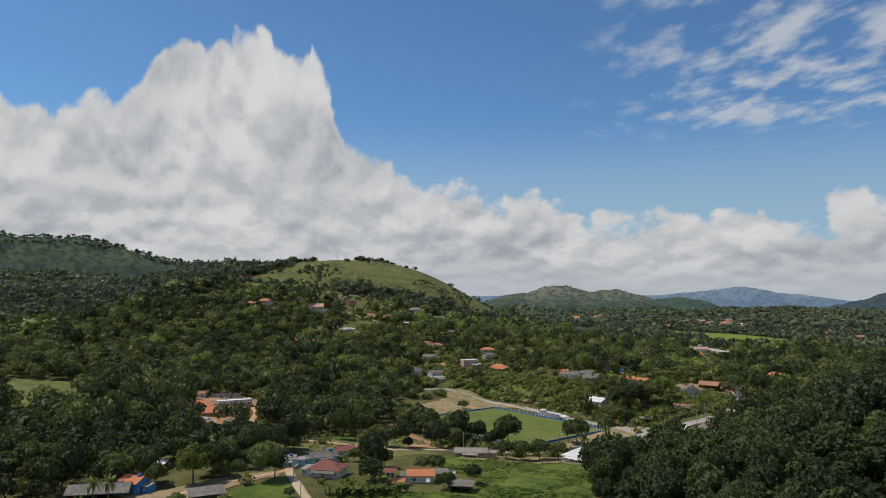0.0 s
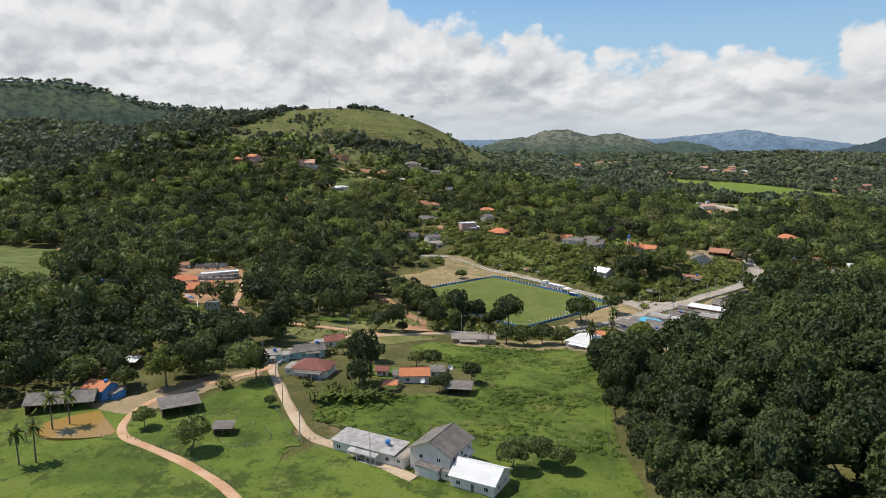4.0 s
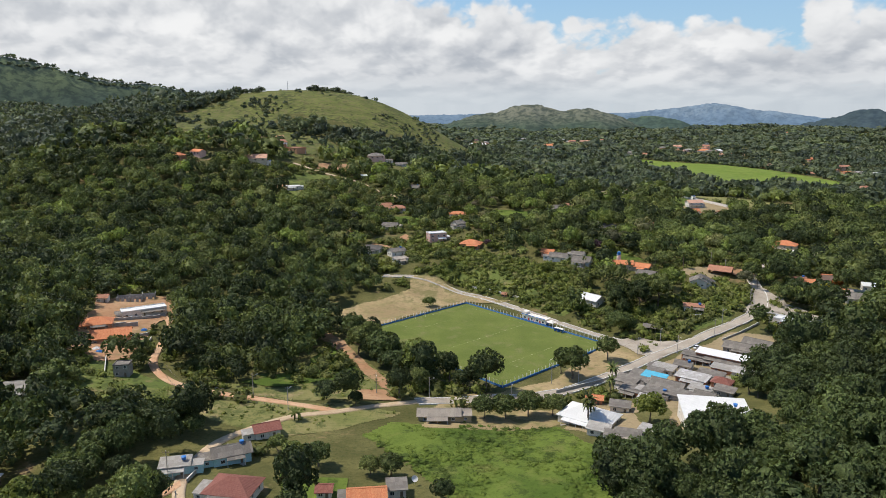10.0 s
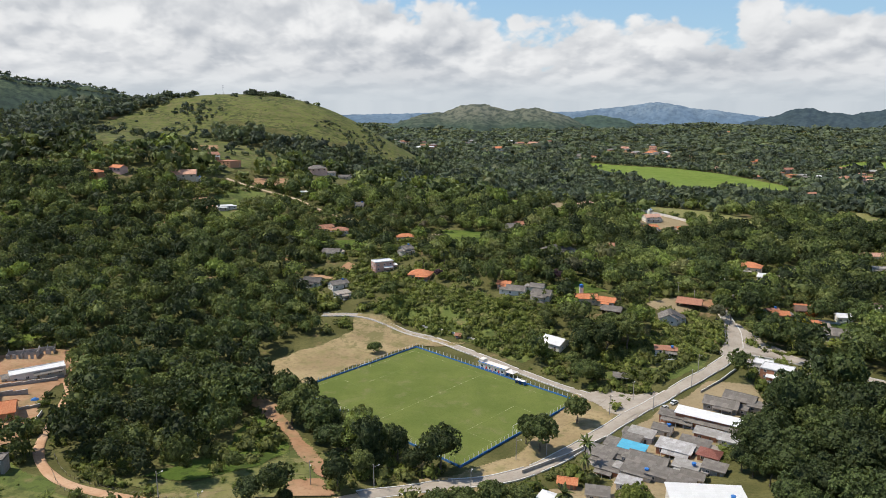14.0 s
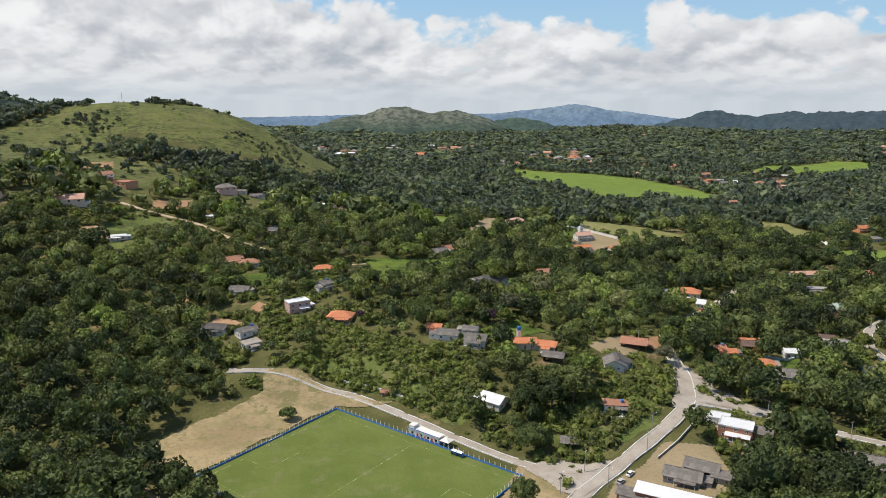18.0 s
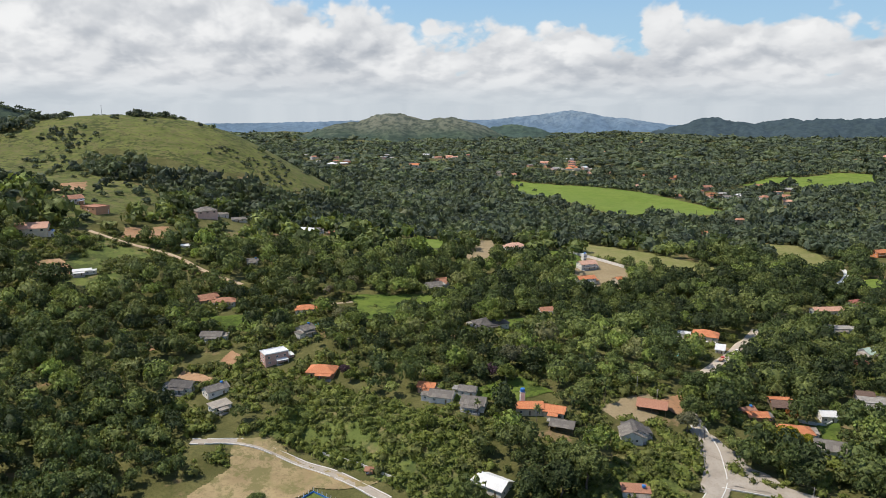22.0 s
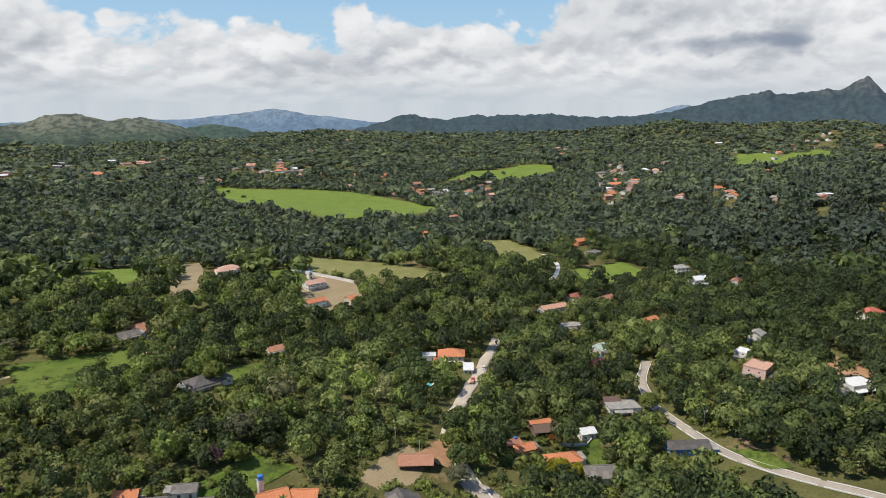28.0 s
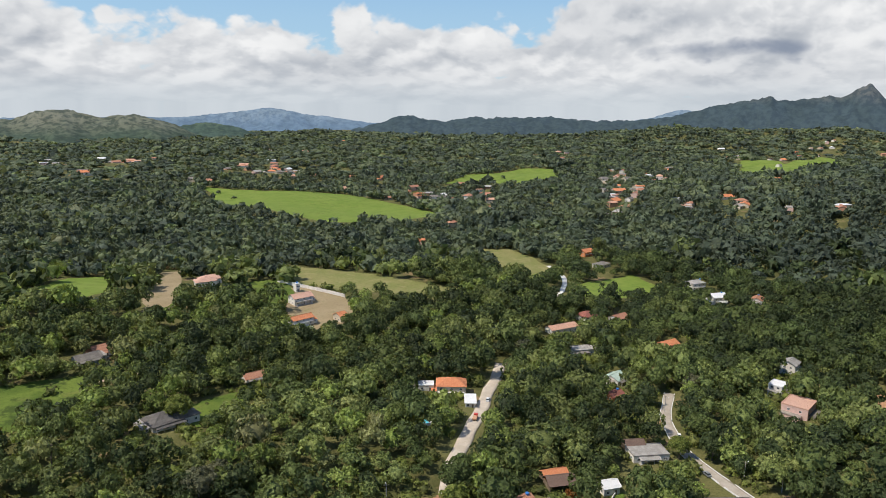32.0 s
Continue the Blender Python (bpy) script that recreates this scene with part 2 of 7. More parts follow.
def woodland(name, stops, leaf_scale, grey=0.0, spread=1.0):
    """Leaves of mixed trees: each tree takes its own tone from a row of species colours."""
    m, k, p = material(name, 0.6, 0.0, 0.2)
    geo = k.node("ShaderNodeNewGeometry")
    at, island = geo.outputs["Position"], geo.outputs["Random Per Island"]
    own = k.node("ShaderNodeAttribute")
    own.attribute_name = "tone"
    tone = k.math("ADD", own.outputs["Fac"], k.math("MULTIPLY", k.node("ShaderNodeObjectInfo").outputs["Random"], own.outputs["Alpha"]))
    ramp = k.node("ShaderNodeValToRGB")
    el = ramp.color_ramp.elements
    while len(el) < len(stops):
        el.new(0.5)
    for e, (f, c) in zip(el, stops):
        e.position, e.color = f, (*c, 1)
    k.link(tone, ramp.inputs[0])
    c = ramp.outputs[0]
    # blue-grey mixed into the leaf colour stands for distance haze
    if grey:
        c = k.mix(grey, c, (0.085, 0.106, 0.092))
    stand = k.step(k.noise(at, 0.014, 3.0, 0.6), 0.32, 0.68, 0.75, 1.25)
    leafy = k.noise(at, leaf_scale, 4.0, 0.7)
    # leaf hollows darkened and raised leaves lightened, their shading put into the colour
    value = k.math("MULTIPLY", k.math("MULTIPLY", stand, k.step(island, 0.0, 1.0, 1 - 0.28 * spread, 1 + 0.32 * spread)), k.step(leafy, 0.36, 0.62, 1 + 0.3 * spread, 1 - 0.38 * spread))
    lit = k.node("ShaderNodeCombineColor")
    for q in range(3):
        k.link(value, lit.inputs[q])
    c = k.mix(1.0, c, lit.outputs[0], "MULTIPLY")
    c = k.mix(k.step(k.noise(at, 0.35, 2.0), 0.58, 0.72, 0.0, 0.25), c, (0.165, 0.170, 0.058))
    k.link(c, p.inputs["Base Color"])
    bumped(k, p, k.math("SUBTRACT", 1.0, leafy), 0.9, 0.5 / leaf_scale)
    thin = k.node("ShaderNodeBsdfTranslucent")
    k.link(k.mix(1.0, c, (1.2, 1.1, 0.7), "MULTIPLY"), thin.inputs[0])
    both = k.node("ShaderNodeMixShader")
    both.inputs[0].default_value = 0.25
    k.link(p.outputs[0], both.inputs[1])
    k.link(thin.outputs[0], both.inputs[2])
    k.link(both.outputs[0], k.end)
    return m


SPECIES = ((0.0, (0.044, 0.062, 0.024)), (0.25, (0.080, 0.108, 0.034)), (0.48, (0.134, 0.168, 0.050)), (0.66, (0.190, 0.218, 0.070)), (0.82, (0.215, 0.280, 0.062)), (0.92, (0.270, 0.285, 0.105)), (1.0, (0.215, 0.185, 0.115)))
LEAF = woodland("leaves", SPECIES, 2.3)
# the same leaves, greyed and evened out by painted haze
LEAF_HAZED = woodland("leaves_hazed", SPECIES, 0.45, 0.55, 0.5)
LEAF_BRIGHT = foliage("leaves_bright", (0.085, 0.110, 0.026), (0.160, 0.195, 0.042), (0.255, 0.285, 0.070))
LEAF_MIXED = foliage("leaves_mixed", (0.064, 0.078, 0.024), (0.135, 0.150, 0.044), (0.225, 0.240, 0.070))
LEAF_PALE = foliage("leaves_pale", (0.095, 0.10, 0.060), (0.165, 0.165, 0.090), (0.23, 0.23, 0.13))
LEAF_YELLOW = foliage("leaves_yellow", (0.12, 0.13, 0.015), (0.26, 0.24, 0.02), (0.38, 0.33, 0.03))
LEAF_RUST = foliage("leaves_rust", (0.10, 0.05, 0.015), (0.24, 0.09, 0.02), (0.34, 0.13, 0.03))
LEAF_PURPLE = foliage("leaves_purple", (0.05, 0.03, 0.035), (0.10, 0.06, 0.07), (0.15, 0.09, 0.12))
BARK = worn("bark", (0.13, 0.10, 0.075), (0.20, 0.17, 0.14), (0.05, 0.04, 0.03), 1.2, 0.9)


def ground_material():
    m, k, p = material("ground", 0.95, 0.0, 0.1)
    at = k.node("ShaderNodeNewGeometry").outputs["Position"]
    wide, mid, fine = k.noise(at, 0.006, 4.0, 0.6), k.noise(at, 0.05, 5.0, 0.6), k.noise(at, 0.9, 5.0, 0.65)
    c = k.mix(k.step(mid, 0.38, 0.62), (0.088, 0.086, 0.030), (0.140, 0.130, 0.050))
    c = k.mix(k.step(fine, 0.42, 0.70, 0.0, 0.6), c, (0.050, 0.062, 0.018))
    c = k.mix(k.step(k.math("ADD", wide, k.math("MULTIPLY", mid, 0.5)), 0.85, 1.0, 0.0, 0.3), c, (0.15, 0.145, 0.06))
    c = k.mix(k.step(k.noise(at, 0.035, 5.0, 0.7), 0.58, 0.68, 0.0, 0.8), c, (0.27, 0.18, 0.105))
    k.link(c, p.inputs["Base Color"])
    bumped(k, p, k.math("ADD", fine, k.noise(at, 0.25, 4.0)), 0.8, 0.5)
    return m


def grass_material(name, a, b, dry, dry_lo=0.55, fine_scale=1.2, scrub=None):
    m, k, p = material(name, 0.95, 0.0, 0.1)
    at = k.node("ShaderNodeNewGeometry").outputs["Position"]
    mid, fine = k.noise(at, 0.045, 5.0, 0.62), k.noise(at, fine_scale, 5.0, 0.7)
    c = k.mix(k.step(mid, 0.35, 0.65), a, b)
    c = k.mix(k.step(k.noise(at, 0.11, 4.0, 0.6), dry_lo, dry_lo + 0.2, 0.0, 0.7), c, dry)
    c = k.mix(k.step(fine, 0.45, 0.75, 0.0, 0.55), c, tuple(0.55 * q for q in a))
    if scrub:
        f = k.math("ADD", k.noise(at, 0.14, 6.0, 0.75), k.math("MULTIPLY", k.noise(at, 0.02, 3.0), 0.45))
        c = k.mix(k.step(f, 0.73, 0.84, 0.0, 0.85), c, scrub)
    k.link(c, p.inputs["Base Color"])
    bumped(k, p, fine, 0.7, 0.25)
    return m


GROUND = ground_material()
PITCH = grass_material("pitch_grass", (0.112, 0.145, 0.034), (0.145, 0.172, 0.044), (0.185, 0.180, 0.078), 0.52, 2.0)
MEADOW = grass_material("meadow_grass", (0.070, 0.110, 0.020), (0.135, 0.178, 0.034), (0.165, 0.165, 0.052), 0.52, 0.9, (0.045, 0.066, 0.016))
PASTURE = grass_material("pasture_grass", (0.130, 0.190, 0.032), (0.165, 0.215, 0.044), (0.19, 0.205, 0.06), 0.55, 0.12)
DRY = grass_material("dry_grass", (0.175, 0.185, 0.060), (0.220, 0.205, 0.080), (0.27, 0.23, 0.11), 0.5, 0.4)
HILLGRASS = grass_material("hill_grass", (0.092, 0.112, 0.030), (0.155, 0.166, 0.048), (0.165, 0.142, 0.070), 0.43, 0.22, (0.046, 0.058, 0.020))
SLOPE = grass_material("slope_grass", (0.100, 0.130, 0.034), (0.150, 0.175, 0.050), (0.24, 0.18, 0.095), 0.50, 0.5, (0.062, 0.080, 0.026))
STRAW = grass_material("straw", (0.275, 0.205, 0.110), (0.37, 0.285, 0.155), (0.21, 0.19, 0.08), 0.47, 0.45, (0.17, 0.155, 0.065))
WEEDS = grass_material("weedy_grass", (0.150, 0.160, 0.052), (0.215, 0.195, 0.080), (0.30, 0.22, 0.13), 0.52, 0.6, (0.075, 0.092, 0.028))
SOIL = grass_material("red_soil", (0.34, 0.19, 0.105), (0.42, 0.27, 0.16), (0.20, 0.17, 0.08), 0.48, 0.5)
TILLED = grass_material("tilled_soil", (0.27, 0.21, 0.12), (0.32, 0.25, 0.15), (0.18, 0.17, 0.07), 0.55, 0.9)
ASPHALT = worn("pale_asphalt", (0.33, 0.285, 0.23), (0.40, 0.35, 0.29), (0.22, 0.18, 0.14), 0.12, 0.9)
DIRT = worn("dirt_road", (0.42, 0.31, 0.20), (0.50, 0.39, 0.27), (0.28, 0.19, 0.11), 0.10, 0.95)
GRAVEL = worn("gravel_road", (0.44, 0.375, 0.30), (0.52, 0.45, 0.37), (0.31, 0.25, 0.19), 0.15, 0.95)
CLAY = worn("clay_road", (0.46, 0.27, 0.155), (0.54, 0.36, 0.23), (0.30, 0.16, 0.08), 0.10, 0.95)
KERB = worn("white_kerb", (0.72, 0.71, 0.68), (0.60, 0.58, 0.55), (0.30, 0.27, 0.22), 0.7)
WATER, _k, _p = material("pond_water", 0.16, 0.0, 0.25)
_p.inputs["Base Color"].default_value = (0.30, 0.185, 0.050, 1)
POOL, _k, _p = material("pool_water", 0.05, 0.0, 0.5)
_p.inputs["Base Color"].default_value = (0.13, 0.55, 0.66, 1)
GLASS, _k, _p = material("window_glass", 0.08, 0.0, 0.5)
_p.inputs["Base Color"].default_value = (0.035, 0.042, 0.048, 1)

WALLS = {
    "white": worn("white_wall", (0.78, 0.74, 0.68), (0.68, 0.63, 0.57), (0.36, 0.30, 0.24), 0.5),
    "cream": worn("cream_wall", (0.66, 0.56, 0.42), (0.58, 0.49, 0.37), (0.33, 0.26, 0.19), 0.5),
    "teal": worn("teal_wall", (0.36, 0.62, 0.66), (0.44, 0.64, 0.68), (0.30, 0.34, 0.34), 0.5),
    "blue": worn("blue_wall", (0.05, 0.20, 0.52), (0.08, 0.27, 0.60), (0.10, 0.14, 0.24), 0.5),
    "tan": worn("tan_wall", (0.46, 0.36, 0.22), (0.40, 0.31, 0.20), (0.22, 0.17, 0.11), 0.5),
    "terracotta": worn("terracotta_wall", (0.50, 0.28, 0.17), (0.44, 0.25, 0.16), (0.26, 0.16, 0.10), 0.5),
    "brick": worn("brick_wall", (0.38, 0.17, 0.10), (0.46, 0.22, 0.13), (0.24, 0.17, 0.13), 1.2),
    "pinkbrick": worn("pink_brick_wall", (0.56, 0.33, 0.27), (0.62, 0.42, 0.36), (0.36, 0.22, 0.17), 1.0),
    "pink": worn("pink_wall", (0.68, 0.47, 0.40), (0.62, 0.42, 0.36), (0.36, 0.25, 0.2), 0.5),
    "orange": worn("orange_wall", (0.66, 0.26, 0.10), (0.58, 0.23, 0.10), (0.33, 0.15, 0.08), 0.5),
    "timber": worn("timber_wall", (0.16, 0.12, 0.085), (0.22, 0.17, 0.12), (0.07, 0.055, 0.04), 1.0),
    "grey": worn("bare_block_wall", (0.36, 0.34, 0.32), (0.30, 0.29, 0.27), (0.17, 0.15, 0.13), 0.8),
}
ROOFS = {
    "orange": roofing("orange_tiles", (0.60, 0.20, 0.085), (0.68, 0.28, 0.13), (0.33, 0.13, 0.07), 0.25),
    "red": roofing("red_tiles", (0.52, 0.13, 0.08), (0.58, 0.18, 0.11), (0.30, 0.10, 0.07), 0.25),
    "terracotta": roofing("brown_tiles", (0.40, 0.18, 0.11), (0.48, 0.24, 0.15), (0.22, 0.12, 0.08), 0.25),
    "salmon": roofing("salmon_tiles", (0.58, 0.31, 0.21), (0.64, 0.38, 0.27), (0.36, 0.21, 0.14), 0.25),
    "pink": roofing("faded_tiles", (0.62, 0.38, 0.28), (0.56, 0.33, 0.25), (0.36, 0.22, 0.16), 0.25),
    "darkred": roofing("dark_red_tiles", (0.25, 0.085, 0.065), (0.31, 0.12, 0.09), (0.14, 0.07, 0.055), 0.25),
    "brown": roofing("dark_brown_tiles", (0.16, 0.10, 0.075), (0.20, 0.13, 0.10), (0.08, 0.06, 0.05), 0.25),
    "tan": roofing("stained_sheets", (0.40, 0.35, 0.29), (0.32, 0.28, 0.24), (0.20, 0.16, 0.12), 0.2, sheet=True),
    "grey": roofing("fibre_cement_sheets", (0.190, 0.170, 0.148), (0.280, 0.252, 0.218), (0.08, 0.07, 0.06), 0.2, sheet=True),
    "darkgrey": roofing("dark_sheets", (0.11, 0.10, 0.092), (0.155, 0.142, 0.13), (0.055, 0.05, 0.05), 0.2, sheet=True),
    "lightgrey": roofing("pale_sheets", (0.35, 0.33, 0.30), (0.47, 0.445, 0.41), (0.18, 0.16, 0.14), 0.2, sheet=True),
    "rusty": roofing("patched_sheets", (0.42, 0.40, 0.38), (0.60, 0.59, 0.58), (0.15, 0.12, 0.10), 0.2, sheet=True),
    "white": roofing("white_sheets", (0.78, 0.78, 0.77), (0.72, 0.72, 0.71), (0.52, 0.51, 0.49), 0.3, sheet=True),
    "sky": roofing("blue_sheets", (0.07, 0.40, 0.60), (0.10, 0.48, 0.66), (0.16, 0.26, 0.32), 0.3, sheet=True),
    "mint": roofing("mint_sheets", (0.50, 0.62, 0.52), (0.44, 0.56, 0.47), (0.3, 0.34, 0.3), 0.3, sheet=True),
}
BLUE_PAINT = worn("blue_paint", (0.045, 0.17, 0.47), (0.06, 0.22, 0.55), (0.13, 0.17, 0.25), 0.8)
WHITE_PAINT = worn("white_paint", (0.76, 0.76, 0.75), (0.70, 0.70, 0.69), (0.42, 0.40, 0.37), 0.8)
RED_PAINT = worn("red_paint", (0.55, 0.06, 0.05), (0.48, 0.06, 0.05), (0.25, 0.08, 0.06), 0.8)
CONCRETE = worn("concrete", (0.42, 0.40, 0.37), (0.35, 0.33, 0.31), (0.18, 0.16, 0.14), 0.7)
STEEL, _k, _p = material("grey_steel", 0.4, 0.8)
_p.inputs["Base Color"].default_value = (0.45, 0.45, 0.46, 1)
TANK_BLUE, _k, _p = material("blue_plastic", 0.4, 0.0, 0.5)
_p.inputs["Base Color"].default_value = (0.03, 0.17, 0.50, 1)

# ---- relief ----
HILLS = [
    (-150, 1265, 132, 140, 230, 0), (-330, 1000, 66, 150, 190, 0), (-600, 1200, 66, 260, 300, 0), (-1000, 1700, 105, 420, 500, 0), (190, 195, 42, 72, 82, 0),
    (-260, 330, 22, 70, 90, 0), (3100, 1500, 75, 300, 420, 25), (2700, 2000, 70, 350, 350, 0), (1250, 600, 60, 300, 300, 0),
]
SWELLS = [
    (-130, 0, 1.7), (0, 0, 0.5), (130, 0, -0.8), (-260, 130, -4.3), (-130, 130, -2.8),
    (130, 130, -3.9), (260, 130, -1.1), (400, 130, 1.2), (-260, 260, -7.4), (-130, 260, 4.5),
    (0, 260, 10.4), (130, 260, -13.7), (260, 260, -4.9), (400, 260, 10.3), (540, 260, 1.6),
    (-260, 390, -2.7), (-130, 390, -1.5), (0, 390, -13.3), (260, 390, -5.4), (400, 390, 8.7),
    (540, 390, 4.2), (-130, 520, 4.4), (0, 520, -6.2), (130, 520, 24.5), (260, 520, -2.5),
    (400, 520, -8.1), (540, 520, -1.0), (-260, 650, -2.0), (0, 650, 8.2), (130, 650, -5.6),
    (260, 650, -4.0), (400, 650, 7.4), (540, 650, -7.8), (-260, 780, 23.4), (-130, 780, 11.4),
    (0, 780, 8.9), (130, 780, 15.0), (260, 780, 5.9), (400, 780, 9.8), (540, 780, 2.7),
    (-390, 910, 1.5), (-260, 910, 11.4), (-130, 910, 10.9), (-390, 1040, 11.8), (-260, 1040, -5.6),
    (-130, 1040, -11.0), (0, 1040, 4.4), (-390, 1170, 23.8), (-260, 1170, 4.2), (-130, 1170, -10.3),
    (0, 1170, 23.8), (-390, 1300, 46.5), (-260, 1300, 7.2), (-130, 1300, -9.7), (0, 1300, 7.8),
]


def bell(x, y, cx, cy, h, sx, sy, turn):
    c, s = math.cos(radians(turn)), math.sin(radians(turn))
    u, v = (x - cx) * c + (y - cy) * s, (y - cy) * c - (x - cx) * s
    return h * np.exp(-0.5 * ((u / sx) ** 2 + (v / sy) ** 2))


FIELD_AT, FIELD_TURN = (36.0, 386.0), math.atan2(-76.6, 64.7)


def on_field(x, y):
    """Coordinates along the field's long and short sides."""
    c, s = math.cos(FIELD_TURN), math.sin(FIELD_TURN)
    dx, dy = x - FIELD_AT[0], y - FIELD_AT[1]
    return dx * c + dy * s, dy * c - dx * s


def ground_z(x, y):
    x, y = np.asarray(x, float), np.asarray(y, float)
    far = np.hypot(x, y - 150)
    z = 8 - 24 * np.exp(-0.5 * (((x - 750) / 420) ** 2 + ((y - 1250) / 420) ** 2)) - np.clip((far - 1500) / 1500, 0, 1) * 14
    z = z + sum(bell(x, y, *h) ** 3 for h in HILLS) ** (1 / 3)
    z = z + sum(bell(x, y, cx, cy, h, 105, 105, 0) for cx, cy, h in SWELLS)
    u, v = on_field(x, y)
    m = np.clip((1.75 - np.maximum(np.abs(u) / 58, np.abs(v) / 46)) / 0.7, 0, 1)
    z = z * (1 - m * m * (3 - 2 * m))
    rough = np.clip((far - 500) / 1500, 0, 1)
    return z + rough * (7 * np.sin(x / 91 + 1.3 * np.sin(y / 133)) * np.sin(y / 117 + np.sin(x / 160)) + 4 * np.sin(x / 43 + y / 61))


def mesh_of(name, verts, faces):
    me = bpy.data.meshes.new(name)
    me.from_pydata([tuple(v) for v in verts], [], [tuple(f) for f in faces])
    me.update()
    return me


def array_mesh(name, verts, tris):
    """A mesh from arrays of corners and triangles."""
    me = bpy.data.meshes.new(name)
    verts, tris = np.asarray(verts, np.float32), np.asarray(tris, np.int32)
    me.vertices.add(len(verts))
    me.vertices.foreach_set("co", verts.ravel())
    me.loops.add(3 * len(tris))
    me.loops.foreach_set("vertex_index", tris.ravel())
    me.polygons.add(len(tris))
    me.polygons.foreach_set("loop_start", np.arange(0, 3 * len(tris), 3, dtype=np.int32))
    me.polygons.foreach_set("loop_total", np.full(len(tris), 3, np.int32))
    me.update(calc_edges=True)
    return me


def part(name, bm, mat, parent=None, label="", at=None):
    """One mesh object under a thing or under a part."""
    me = bpy.data.meshes.new(name)
    bm.to_mesh(me)
    bm.free()
    me.materials.append(mat)
    ob = new(name, me)
    if parent is not None:
        ob.parent = parent
    if at is not None:
        ob.matrix_basis = at
    return tagged(ob, label)


def again(name, me, parent=None, at=None, label=""):
    """Another object on the same mesh."""
    ob = new(name, me)
    if parent is not None:
        ob.parent = parent
    if at is not None:
        ob.matrix_basis = at
    return tagged(ob, label)


def box(bm, x0, x1, y0, y1, z0, z1):
    v = [bm.verts.new((x, y, z)) for z in (z0, z1) for x, y in ((x0, y0), (x1, y0), (x1, y1), (x0, y1))]
    for f in ((3, 2, 1, 0), (4, 5, 6, 7), (0, 1, 5, 4), (1, 2, 6, 5), (2, 3, 7, 6), (3, 0, 4, 7)):
        bm.faces.new([v[i] for i in f])
    return v


def tube(bm, a, b, ra, rb, sides=7):
    """A tapered rod from a to b."""
    a, b = Vector(a), Vector(b)
    w = (b - a).normalized()
    s = w.orthogonal().normalized()
    q = w.cross(s)
    rings = []
    for c, r in ((a, ra), (b, rb)):
        rings.append([bm.verts.new(c + (s * math.cos(i * math.tau / sides) + q * math.sin(i * math.tau / sides)) * r) for i in range(sides)])
    for i in range(sides):
        j = (i + 1) % sides
        bm.faces.new((rings[0][i], rings[0][j], rings[1][j], rings[1][i]))
    bm.faces.new(rings[1])
    bm.faces.new(rings[0][::-1])


# the ground sheet: fine in the valley, coarser towards the horizon
def spread(n, near, far, grow):
    s = np.linspace(-1, 1, n)
    return np.sign(s) * (near * np.abs(s) + (far - near) * np.abs(s) ** grow)


gx, gy = 150 + spread(330, 900, 4750, 4.0), 420 + spread(330, 800, 4750, 4.0)
GX, GY = np.meshgrid(gx, gy)
GZ = ground_z(GX, GY)
n = len(gx)
idx = np.arange(n * n).reshape(n, n)
quads = np.stack([idx[:-1, :-1], idx[:-1, 1:], idx[1:, 1:], idx[1:, :-1]], -1).reshape(-1, 4)
tris = np.concatenate([quads[:, [0, 1, 2]], quads[:, [0, 2, 3]]])
me = array_mesh("ground", np.stack([GX, GY, GZ], -1).reshape(-1, 3), tris)
me.materials.append(GROUND)
me.polygons.foreach_set("use_smooth", np.ones(len(me.polygons), bool))
tagged(new("ground", me), "green valley and hills of grass and soil", "ground", kind="structure")

# ---- plan: roads and open land ----
NEAR_ROAD = [(-8, 152), (-27, 167), (-39, 175), (-48, 192), (-56, 211), (-64, 232), (-65, 246), (-61, 262), (-51, 275), (-40, 285), (-27, 290), (-14, 297), (3, 304)]
MAIN_ROAD = [(3, 304), (28, 311), (50, 313), (68, 320), (89, 335), (113, 354), (129, 365), (153, 379), (175, 394), (190, 408), (200, 427), (206, 447)]
UPPER_ROAD = [(206, 447), (214, 470), (231, 490), (250, 506), (268, 521), (287, 536), (305, 552), (320, 563), (339, 580)]
RIGHT_ROAD = [(190, 406), (203, 399), (214, 391), (228, 377), (241, 361), (260, 335)]
KERB_ROAD = [(121, 362), (108, 375), (95, 389), (79, 411), (60, 438), (39, 464), (16, 480), (0, 487), (-18, 492)]
DIRT_ROAD = [(-27, 291), (-40, 296), (-55, 301), (-80, 310), (-98, 322), (-111, 342), (-117, 369), (-122, 396), (-130, 415)]
EAST_ROAD = [(330, 300), (320, 343), (314, 368), (311, 394), (315, 412), (322, 432), (328, 446), (339, 460), (354, 475), (368, 484), (383, 493)]
CURVE_ROAD = [(470, 660), (490, 672), (518, 694), (535, 712), (545, 730), (553, 748)]
HILL_PATH = [(-120, 775), (-92, 758), (-55, 737), (-29, 706), (-2, 679)]
PARK_PATH = [(50, 634), (68, 638), (96, 638), (125, 640), (160, 648)]
TRACK = [(-50, 140), (-57, 148), (-70, 159), (-83, 168), (-94, 176), (-98, 187), (-95, 202), (-83, 216), (-69, 228), (-64, 236)]
ROADS = [(NEAR_ROAD, 5.0), (MAIN_ROAD, 9.0), (UPPER_ROAD, 9.5), (RIGHT_ROAD, 6.5), (KERB_ROAD, 6.0), (DIRT_ROAD, 5.0), (EAST_ROAD, 7.5),
         (CURVE_ROAD, 6.0), (HILL_PATH, 5.0), (PARK_PATH, 3.0), (TRACK, 4.0)]
